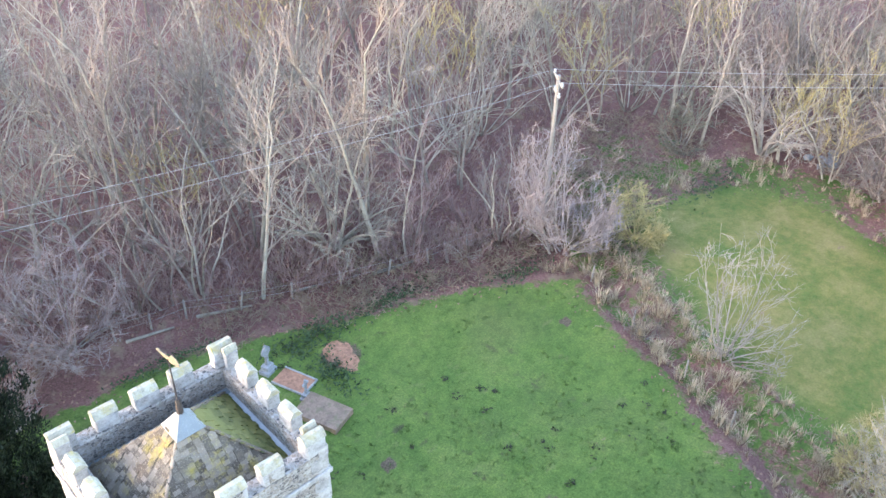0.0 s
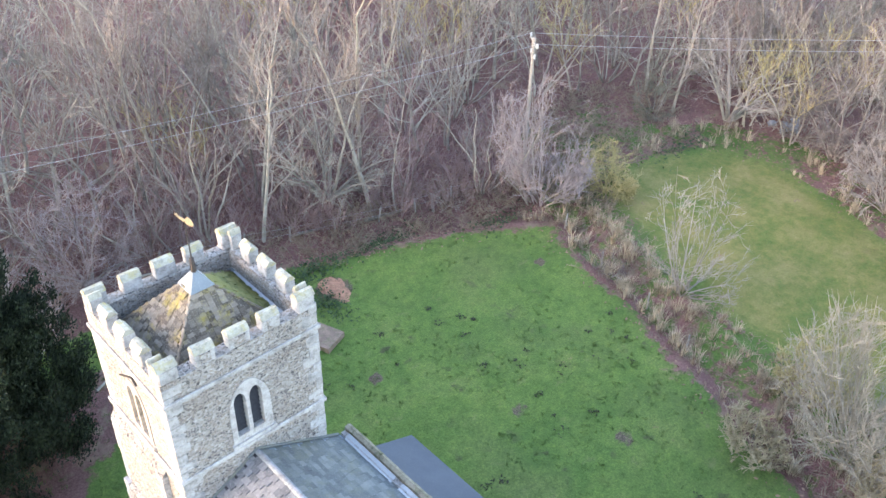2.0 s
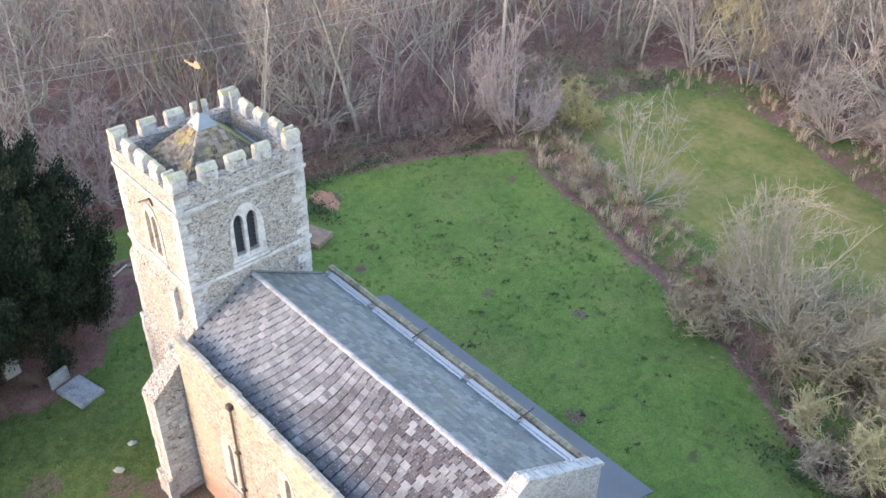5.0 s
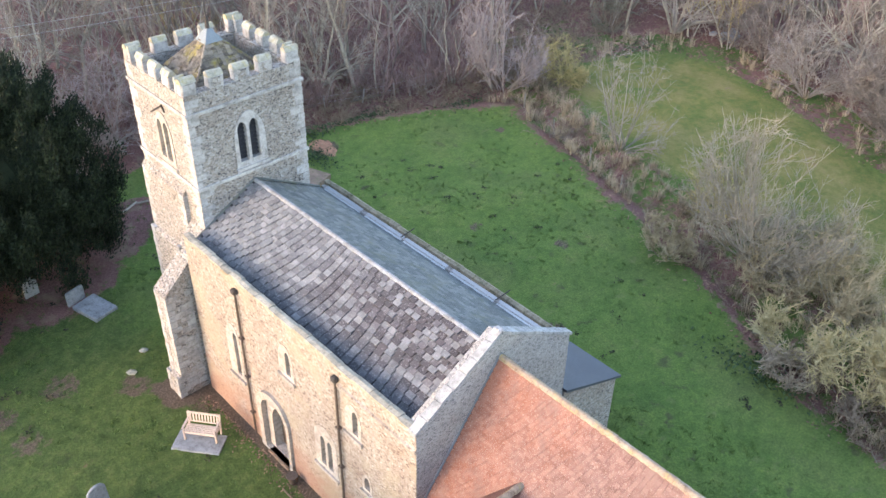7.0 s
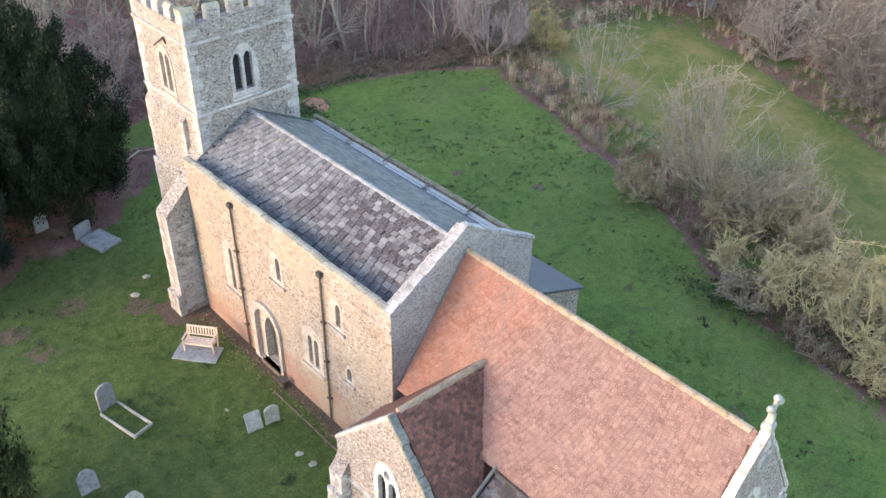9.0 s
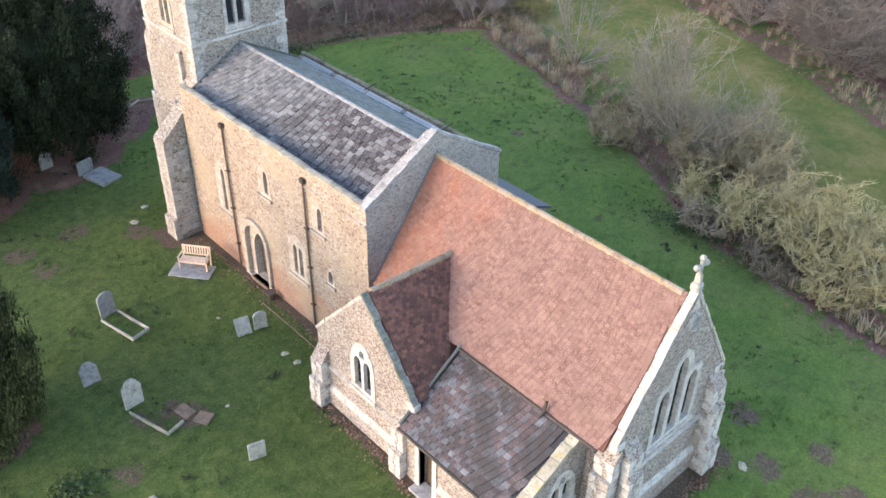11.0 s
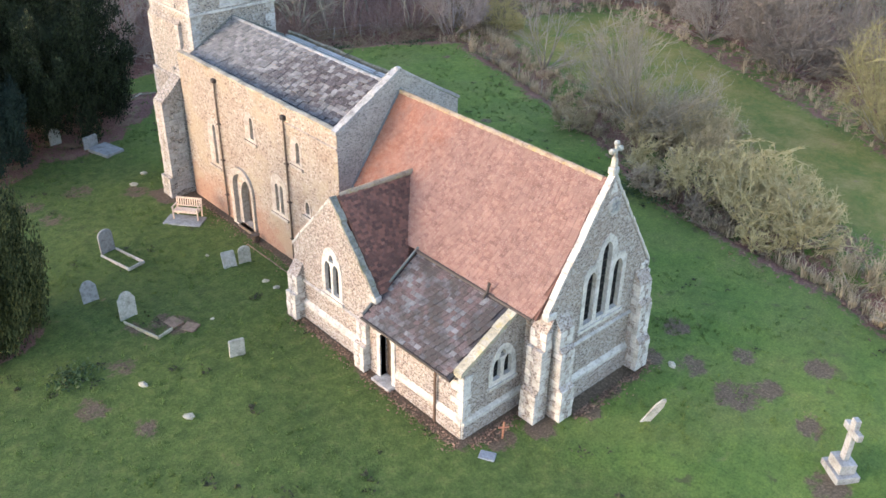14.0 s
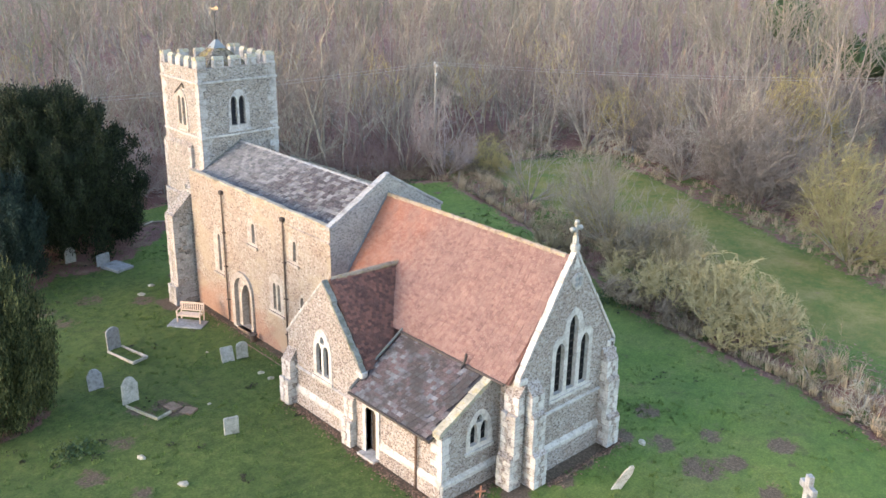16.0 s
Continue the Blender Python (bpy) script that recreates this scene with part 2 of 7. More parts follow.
RIDGE = dressed("ridge_tile", (0.33, 0.27, 0.205), (0.19, 0.13, 0.095), (0.35, 0.27, 0.12))
BROWNIRON = plain("brown_iron", (0.10, 0.075, 0.06), 0.6)
IRON = plain("cast_iron", (0.055, 0.045, 0.04), 0.6)
RUSTPIPE = plain("rust_brown_pipe", (0.12, 0.075, 0.055), 0.6)
GILT = plain("gilt", (0.30, 0.24, 0.16), 0.5, 0.3)
DOORWOOD = plain("door_wood", (0.10, 0.07, 0.05), 0.7)
LOUVRE = plain("louvre_slate", (0.035, 0.035, 0.04), 0.6)
BENCHWOOD = plain("bench_wood", (0.58, 0.46, 0.37), 0.6)
POLEWOOD = plain("pole_wood", (0.27, 0.24, 0.205), 0.8)
CERAMIC = plain("insulator", (0.45, 0.45, 0.43), 0.3)
WIRE = plain("wire_metal", (0.36, 0.35, 0.34), 0.5)
REDSOIL = plain("red_soil", (0.33, 0.17, 0.105), 0.95, 0, 0.4, 6)
CROSSWOOD = plain("cross_wood", (0.30, 0.14, 0.09), 0.7)
SLATEGREY = plain("slate_grey", (0.2, 0.22, 0.25), 0.6)

# nave panes: the sky's grey reflection is put into the base colour
PANE, pnt, pb = mat("sky_painted_glass", 0.2)
pb.inputs["Specular IOR Level"].default_value = 0.5
col(pnt, pb, ramp(pnt, noise_tex(pnt, coord(pnt), 6, 3), [(0.3, (0.10, 0.10, 0.10)), (0.7, (0.2, 0.195, 0.185))]))
GLASS, gnt, gb = mat("leaded_glass", 0.12)
gb.inputs["Base Color"].default_value = (0.015, 0.016, 0.02, 1)
gb.inputs["Transmission Weight"].default_value = 0.35
gb.inputs["Specular IOR Level"].default_value = 0.08
gv = coord(gnt)
bump(gnt, gb, noise_tex(gnt, gv, 9, 2), 0.01, 0.4)


def bark(name, c1, c2, scale=3.0, vary=0.7):
    m, nt, b = mat(name, 0.9)
    v = coord(nt)
    r = random_value(nt)
    n = noise_tex(nt, v, scale, 4, 0.6)
    c = ramp(nt, n, [(0.3, c1), (0.7, c2)])
    c = mix(nt, vary, c, ramp(nt, r, [(0, (0.56, 0.53, 0.53)), (0.5, (0.95, 0.92, 0.88)), (1, (1.3, 1.32, 1.28))]), "MULTIPLY")
    col(nt, b, c)
    return m


BARK = bark("grey_bark", (0.165, 0.142, 0.115), (0.31, 0.272, 0.225))
TWIG = bark("grey_twig", (0.18, 0.145, 0.122), (0.315, 0.262, 0.222))
PALEBARK = bark("pale_bark", (0.22, 0.193, 0.15), (0.375, 0.335, 0.27))
STRAWTWIG = bark("straw_twig", (0.28, 0.22, 0.125), (0.44, 0.355, 0.215), 3.0, 0.3)
YTWIG = bark("lichen_twig", (0.27, 0.215, 0.09), (0.44, 0.355, 0.16), 3.0, 0.3)
PTWIG = bark("purple_twig", (0.19, 0.125, 0.115), (0.32, 0.225, 0.205))
PINKTWIG = bark("pinkish_twig", (0.26, 0.205, 0.185), (0.42, 0.345, 0.315), 3.0, 0.3)
OLIVETWIG = bark("olive_twig", (0.21, 0.18, 0.085), (0.36, 0.31, 0.15), 3.0, 0.2)
OLIVEBARK = bark("olive_bark", (0.12, 0.115, 0.085), (0.24, 0.225, 0.165), 1.0, 0.6)
WILLOWTWIG = bark("willow_twig", (0.235, 0.195, 0.14), (0.385, 0.325, 0.24), 3.0, 0.2)
HEDGETWIG = bark("hedge_twig", (0.33, 0.265, 0.125), (0.54, 0.445, 0.24), 3.0, 0.3)
THICKTWIG = bark("thicket_twig", (0.135, 0.108, 0.088), (0.275, 0.225, 0.183), 2.0, 0.2)
BRAMBLE = bark("bramble_stem", (0.20, 0.15, 0.105), (0.40, 0.32, 0.225))
REED = bark("dry_grass", (0.38, 0.30, 0.19), (0.58, 0.48, 0.33))


def foliage(name, lo, hi):
    m, nt, b = mat(name, 0.75)
    r = random_value(nt, True)
    v = coord(nt)
    c = ramp(nt, r, [(0, lo), (1, hi)])
    c = mix(nt, 0.8, c, ramp(nt, noise_tex(nt, v, 0.8, 3), [(0.3, (0.55, 0.55, 0.55)), (0.7, (1.35, 1.3, 1.2))]), "MULTIPLY")
    col(nt, b, c)
    return m


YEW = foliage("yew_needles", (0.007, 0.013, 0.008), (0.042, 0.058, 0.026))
# sunlit tips put into the colour: paler needles mixed in at random
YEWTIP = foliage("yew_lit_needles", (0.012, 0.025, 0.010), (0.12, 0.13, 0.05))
BLUECON = foliage("blue_conifer", (0.012, 0.026, 0.022), (0.04, 0.065, 0.05))
IVY = foliage("ivy_leaf", (0.025, 0.05, 0.02), (0.07, 0.11, 0.04))
WEED = foliage("dark_weed", (0.022, 0.024, 0.012), (0.06, 0.062, 0.028))
LITTERLEAF = foliage("fallen_leaf", (0.12, 0.07, 0.05), (0.32, 0.2, 0.14))
BLADE = foliage("grass_blade", (0.05, 0.10, 0.02), (0.13, 0.19, 0.05))


def ground_material():
    """Short wet grass, leaf litter, bare soil and worn yellow turf, mixed by the ground's own cover values."""
    m, nt, b = mat("ground_cover", 0.95)
    v = coord(nt)

    def cover(name):
        a = nt.nodes.new("ShaderNodeAttribute")
        a.attribute_name = name
        return a.outputs["Fac"]
    n1, n2, n3 = noise_tex(nt, v, 0.35, 5, 0.65), noise_tex(nt, v, 2.2, 5, 0.7), noise_tex(nt, v, 11, 5, 0.75)
    grass = ramp(nt, n1, [(0.3, (0.071, 0.127, 0.025)), (0.55, (0.109, 0.166, 0.035)), (0.75, (0.156, 0.192, 0.051))])
    n0 = noise_tex(nt, v, 0.16, 3, 0.6)
    grass = mix(nt, mul(nt, step(nt, n0, 0.48, 0.7), 0.5), grass, (0.135, 0.145, 0.05))
    grass = mix(nt, 0.75, grass, ramp(nt, n2, [(0.28, (0.62, 0.66, 0.55)), (0.5, (1, 1, 1)), (0.75, (1.38, 1.25, 1.15))]), "MULTIPLY")
    grass = mix(nt, 0.75, grass, ramp(nt, n3, [(0.33, (0.5, 0.52, 0.5)), (0.5, (0.95, 0.95, 0.95)), (0.67, (1.5, 1.42, 1.3))]), "MULTIPLY")
    spots = noise_tex(nt, v, 1.3, 3, 0.55)
    clump = noise_tex(nt, v, 0.22, 3, 0.6)
    grass = mix(nt, mul(nt, mul(nt, step(nt, spots, 0.6, 0.68), step(nt, clump, 0.45, 0.62)), 0.75), grass, (0.062, 0.052, 0.03))
    straw = noise_tex(nt, coord(nt, (1, 1.6, 1)), 0.8, 5, 0.7)
    grass = mix(nt, mul(nt, step(nt, straw, 0.6, 0.72), 0.45), grass, (0.205, 0.185, 0.085))
    field = ramp(nt, mul(nt, mul(nt, n2, 0.35), mul(nt, n1, 0.65), "ADD"), [(0.36, (0.088, 0.132, 0.026)), (0.48, (0.175, 0.16, 0.042)), (0.6, (0.265, 0.205, 0.075))])
    field = mix(nt, 0.6, field, ramp(nt, n3, [(0.3, (0.6, 0.6, 0.6)), (0.7, (1.3, 1.3, 1.3))]), "MULTIPLY")
    # darker, more olive turf for the ground south of the church
    old = ramp(nt, n2, [(0.3, (0.034, 0.052, 0.014)), (0.5, (0.062, 0.092, 0.023)), (0.72, (0.112, 0.125, 0.042))])
    old = mix(nt, 0.8, old, ramp(nt, n3, [(0.3, (0.5, 0.5, 0.5)), (0.7, (1.4, 1.4, 1.3))]), "MULTIPLY")
    patchy = step(nt, mul(nt, cover("mossy"), mul(nt, n1, 1.2), "ADD"), 0.75, 1.35)
    grass = mix(nt, mul(nt, patchy, 0.75), grass, old)
    c = mix(nt, mul(nt, cover("field"), 0.8), grass, field)
    leaf = ramp(nt, n3, [(0.25, (0.07, 0.036, 0.03)), (0.5, (0.185, 0.098, 0.083)), (0.75, (0.30, 0.18, 0.15))])
    leaf = mix(nt, 0.6, leaf, ramp(nt, n1, [(0.3, (0.6, 0.55, 0.55)), (0.7, (1.25, 1.15, 1.1))]), "MULTIPLY")
    edge = mul(nt, cover("litter"), mul(nt, mul(nt, mul(nt, n2, n1, "ADD"), 1.0, "SUBTRACT"), 1.5), "ADD")
    leaf = mix(nt, mul(nt, step(nt, noise_tex(nt, v, 0.9, 4, 0.6), 0.54, 0.66), 0.6), leaf, (0.26, 0.2, 0.125))
    c = mix(nt, step(nt, edge, 0.36, 0.6), c, leaf)
    soil = ramp(nt, n3, [(0.3, (0.055, 0.036, 0.028)), (0.5, (0.115, 0.075, 0.057)), (0.7, (0.23, 0.155, 0.115))])
    edge2 = mul(nt, cover("bare"), mul(nt, mul(nt, n2, 0.5, "SUBTRACT"), 1.5), "ADD")
    c = mix(nt, mul(nt, step(nt, edge2, 0.38, 0.6), 0.9), c, soil)
    col(nt, b, c)
    bump(nt, b, mul(nt, n3, n2, "ADD"), 0.05, 0.8)
    return m


GROUND = ground_material()
# ---- mesh helpers ----
from mathutils import geometry


def part(name, bm, material, parent, label=""):
    """Links a bmesh as one mesh object under a thing or under one of its parts."""
    me = bpy.data.meshes.new(name)
    bm.to_mesh(me)
    bm.free()
    me.materials.append(material)
    ob = new(name, me)
    if parent is not None:
        ob.parent = parent
        ob.matrix_parent_inverse = parent.matrix_basis.inverted() if parent.parent is None else Matrix()
    return tagged(ob, label)


def share(name, mesh, m, parent, label=""):
    """Another object on a mesh that exists already."""
    ob = new(name, mesh)
    ob.parent = parent
    ob.matrix_parent_inverse = parent.matrix_basis.inverted() if parent.parent is None else Matrix()
    ob.matrix_basis = m
    return tagged(ob, label)


def thing(name, label, category, at=(0, 0, 0), group="", kind=""):
    ob = new(name)
    ob.location = at
    ob.matrix_basis = Matrix.Translation(at)
    return tagged(ob, label, category, group, kind)


def mesh_from(name, verts, faces, material):
    me = bpy.data.meshes.new(name)
    me.from_pydata(verts, [], faces)
    me.materials.append(material)
    return me


def box(bm, lo, hi, bevel=0.0):
    """An upright box between two corners, with its edges taken off if asked."""
    x0, y0, z0 = lo
    x1, y1, z1 = hi
    vs = [bm.verts.new(p) for p in ((x0, y0, z0), (x1, y0, z0), (x1, y1, z0), (x0, y1, z0), (x0, y0, z1), (x1, y0, z1), (x1, y1, z1), (x0, y1, z1))]
    fs = [bm.faces.new([vs[i] for i in q]) for q in ((0, 3, 2, 1), (4, 5, 6, 7), (0, 1, 5, 4), (1, 2, 6, 5), (2, 3, 7, 6), (3, 0, 4, 7))]
    if bevel:
        es = list({e for f in fs for e in f.edges})
        bmesh.ops.bevel(bm, geom=es, offset=bevel, segments=1, affect="EDGES", clamp_overlap=True)
    return vs


def prism(bm, outline, lift, holes=()):
    """A plate: outline (and holes) are 2D loops, lift maps (u, v, depth 0 or 1) to space."""
    loops = [list(outline)] + [list(h) for h in holes]
    flat = [p for lp in loops for p in lp]
    tris = geometry.tessellate_polygon([[Vector((u, v, 0)) for u, v in lp] for lp in loops])
    a = [bm.verts.new(lift(u, v, 0)) for u, v in flat]
    b = [bm.verts.new(lift(u, v, 1)) for u, v in flat]
    for t in tris:
        bm.faces.new([a[i] for i in t])
        bm.faces.new([b[i] for i in reversed(t)])
    n = 0
    for lp in loops:
        for i in range(len(lp)):
            j = (i + 1) % len(lp)
            bm.faces.new((a[n + i], a[n + j], b[n + j], b[n + i]))
        n += len(lp)
    bmesh.ops.recalc_face_normals(bm, faces=bm.faces[:])
    return bm


def on_x(x0, depth):
    """(u, v) = (y, z) on the plane x = x0, with depth along x."""
    return lambda u, v, d: (x0 + depth * d, u, v)


def on_y(y0, depth):
    return lambda u, v, d: (u, y0 + depth * d, v)


def arch(u0, u1, v0, v1, n=5, pointed=True):
    """A window outline: upright sides and a pointed or round head."""
    w, mid = u1 - u0, (u0 + u1) / 2
    rise = (w * 0.8 if pointed else w / 2)
    rise = min(rise, v1 - v0)
    sp = v1 - rise
    pts = [(u0, v0), (u1, v0)]
    for i in range(n + 1):
        t = i / n
        if pointed:
            pts.append((u1 - (w / 2) * (1 - math.cos(t * math.pi / 2)) ** 0.85, sp + rise * math.sin(t * math.pi / 2)))
        else:
            pts.append((mid + w / 2 * math.cos(t * math.pi / 2), sp + rise * math.sin(t * math.pi / 2)))
    left = [(2 * mid - u, v) for u, v in pts[2:-1]]
    return pts + left[::-1]


def grow(loop, d):
    """The loop pushed outwards by d from its middle line."""
    us, vs = [p[0] for p in loop], [p[1] for p in loop]
    cu, cv = (min(us) + max(us)) / 2, (min(vs) + max(vs)) / 2
    hu, hv = (max(us) - min(us)) / 2, (max(vs) - min(vs)) / 2
    return [(cu + (u - cu) * (hu + d) / hu, cv + (v - cv) * (hv + d) / hv) for u, v in loop]


def tube(verts, faces, a, b, ra, rb, sides=3):
    """Adds one tapered rod to plain lists of points and faces."""
    a, b = Vector(a), Vector(b)
    d = b - a
    if d.length < 1e-4:
        return
    s = d.orthogonal().normalized()
    t = d.cross(s).normalized()
    n = len(verts)
    for p, r in ((a, ra), (b, rb)):
        for i in range(sides):
            w = 2 * math.pi * i / sides
            verts.append(tuple(p + r * (math.cos(w) * s + math.sin(w) * t)))
    for i in range(sides):
        j = (i + 1) % sides
        faces.append((n + i, n + j, n + sides + j, n + sides + i))


def rod(bm, a, b, ra, rb=None, sides=8):
    vs, fs = [], []
    tube(vs, fs, a, b, ra, ra if rb is None else rb, sides)
    made = [bm.verts.new(p) for p in vs]
    for f in fs:
        bm.faces.new([made[i] for i in f])
    bm.faces.new(made[:sides][::-1])
    bm.faces.new(made[sides:])


def within(px, py, poly):
    """Signed distance in from a closed outline, for arrays of places."""
    d = np.full(px.shape, 1e9)
    inside = np.zeros(px.shape, bool)
    for (ax, ay), (bx, by) in zip(poly, poly[1:] + poly[:1]):
        ex, ey = bx - ax, by - ay
        t = np.clip(((px - ax) * ex + (py - ay) * ey) / (ex * ex + ey * ey + 1e-9), 0, 1)
        d = np.minimum(d, np.hypot(px - ax - t * ex, py - ay - t * ey))
        cross = (ay > py) != (by > py)
        inside ^= cross & (px < (bx - ax) * (py - ay) / (by - ay + 1e-12) + ax)
    return np.where(inside, d, -d)


def inset(x, y, poly):
    """The same distance for a single place."""
    best, inside = 1e18, False
    ax, ay = poly[-1]
    for bx, by in poly:
        ex, ey = bx - ax, by - ay
        t = min(1.0, max(0.0, ((x - ax) * ex + (y - ay) * ey) / (ex * ex + ey * ey + 1e-9)))
        dx, dy = x - ax - t * ex, y - ay - t * ey
        best = min(best, dx * dx + dy * dy)
        if (ay > y) != (by > y) and x < (bx - ax) * (y - ay) / (by - ay + 1e-12) + ax:
            inside = not inside
        ax, ay = bx, by
    return math.sqrt(best) if inside else -math.sqrt(best)


def smooth(a, lo, hi):
    t = np.clip((a - lo) / (hi - lo), 0, 1)
    return t * t * (3 - 2 * t)
# ---- ground: one sheet out to the horizon ----
LAWN = [(-90, 40), (-20, 33), (5, 28.5), (10.6, 28), (14.8, 26.5), (17.8, 25), (20.3, 24.1), (24, 22.8), (27, 21.3), (28.2, 20), (27, 18.4), (26.4, 16), (25.4, 12.2),
        (24.5, 9.5), (23.4, 6.6), (21.8, 2.2), (19.6, -2), (17.5, -6.6), (17, -11), (16.6, -15), (14.7, -20), (12, -30), (6, -90), (-90, -90)]
FIELD = [(32.6, 20.4), (36.5, 21.6), (39.2, 20.8), (42.3, 19), (43.8, 15.5), (42, 10), (40, 5), (38, 1), (34.6, -7), (31.6, -13), (26, -24), (22, -34), (17, -34),
         (21, -20), (23.5, -11), (26, -4), (28, 2), (28.3, 8), (29.6, 13.8), (31.5, 17)]
FOOT = [(1.05, 7.5, -1.6, 10.9), (1.8, 6.6, 10.8, 15.3), (-0.4, 2, 11, 12), (7.4, 10.4, -1.6, 11.5), (-1.0, 2, -6.15, -1.15), (-1.2, 2, -11.1, -6), (1.6, 6.9, -12.2, -1.5)]
SOIL = [(15.9, 23.6, 1.3, 1.0), (13.6, 17.45, 0.45, 1), (7.9, -16.0, 1.3, .75), (9.1, -16.6, 1.0, .7), (9.7, -12.1, 0.9, .7), (8.2, -13.9, 1.0, .6), (11.6, -17.3, 1.0, .7),
        (8.3, -18.6, 0.8, .7), (-5.1, 1.0, 0.9, .8), (-6.3, 1.5, 0.9, .5), (25.2, 18.4, 0.5, .8), (-0.2, -11.9, 0.9, .8), (1.2, -12.5, 0.8, .9), (3.2, -12.9, 0.8, .9), (4.6, -12.75, 0.7, .9), (5.8, -12.6, 0.7, .9), (7.3, -12.5, 0.9, .8), (8.6, -9.6, 0.9, .6), (10.2, -14.9, 0.8, .65), (6.2, -20.4, 1.1, .7), (-6.6, 2.0, 0.6, .7), (-5.4, 1.8, .7, .7), (-6.0, 14.5, 1.2, .6), (-8.4, 10.5, 1.0, .6), (-1.2, 12.9, 1.1, .6), (0.3, 10.2, .9, .55), (-9.8, -1.5, 1.0, .6), (-8.8, -3.6, .8, .6),
        (-3.5, 14.8, 1.3, .55), (-5.5, 12.6, 1.2, .5), (-8, 0, 1, .5), (14, 4, .8, .6), (19, 8, .7, .6), (17, 12, .6, .6), (12.5, -8, 1, .5)]


def axis_steps(fine_lo, fine_hi, stepsize, far):
    mid = np.arange(fine_lo, fine_hi + 1e-6, stepsize)
    out, d, x = [], stepsize, fine_hi
    while x < far:
        d *= 1.35
        x += d
        out.append(x)
    low = [fine_lo - (v - fine_hi) for v in out]
    return np.concatenate([low[::-1], mid, out])


def heave(x, y):
    """The lie of the land: gentle unevenness, a ditch along the north fence and a low bank before the wood."""
    litter = 1 - smooth(np.maximum(within(x, y, LAWN), within(x, y, FIELD)), -0.5, 0.4)
    z = 0.05 * np.sin(x * 0.7 + 1.3 * np.sin(y * 0.5)) + 0.04 * np.sin(y * 1.1 + x * 0.3) + 0.02 * np.sin(2.9 * x) * np.sin(2.3 * y + 1)
    near = np.zeros_like(x)
    for x0, x1, y0, y1 in FOOT:
        dx, dy = np.maximum(np.maximum(x0 - x, x - x1), 0), np.maximum(np.maximum(y0 - y, y - y1), 0)
        near = np.maximum(near, 1 - smooth(np.hypot(dx, dy), 0.3, 3))
    z = z * (1 - near) * np.clip(1.2 - np.hypot(x - 5, y) / 160, 0.2, 1)
    strip = within(x, y, LAWN)
    z -= 0.35 * np.exp(-((strip + 1.4) / 0.8) ** 2) * litter
    z += 0.15 * np.exp(-((strip + 3.2) / 0.8) ** 2) * litter
    along = smooth(x, 2.2, 3.0) * (1 - smooth(x, 6.6, 7.4))
    z += along * (0.11 * np.exp(-((y + 13.15) / 0.3) ** 2) - 0.16 * np.exp(-((y + 12.6) / 0.3) ** 2))
    for sx, sy, r, k in SOIL[:2]:
        z += 0.12 * np.exp(-((x - sx) ** 2 + (y - sy) ** 2) / (r * r * 0.6))
    return z


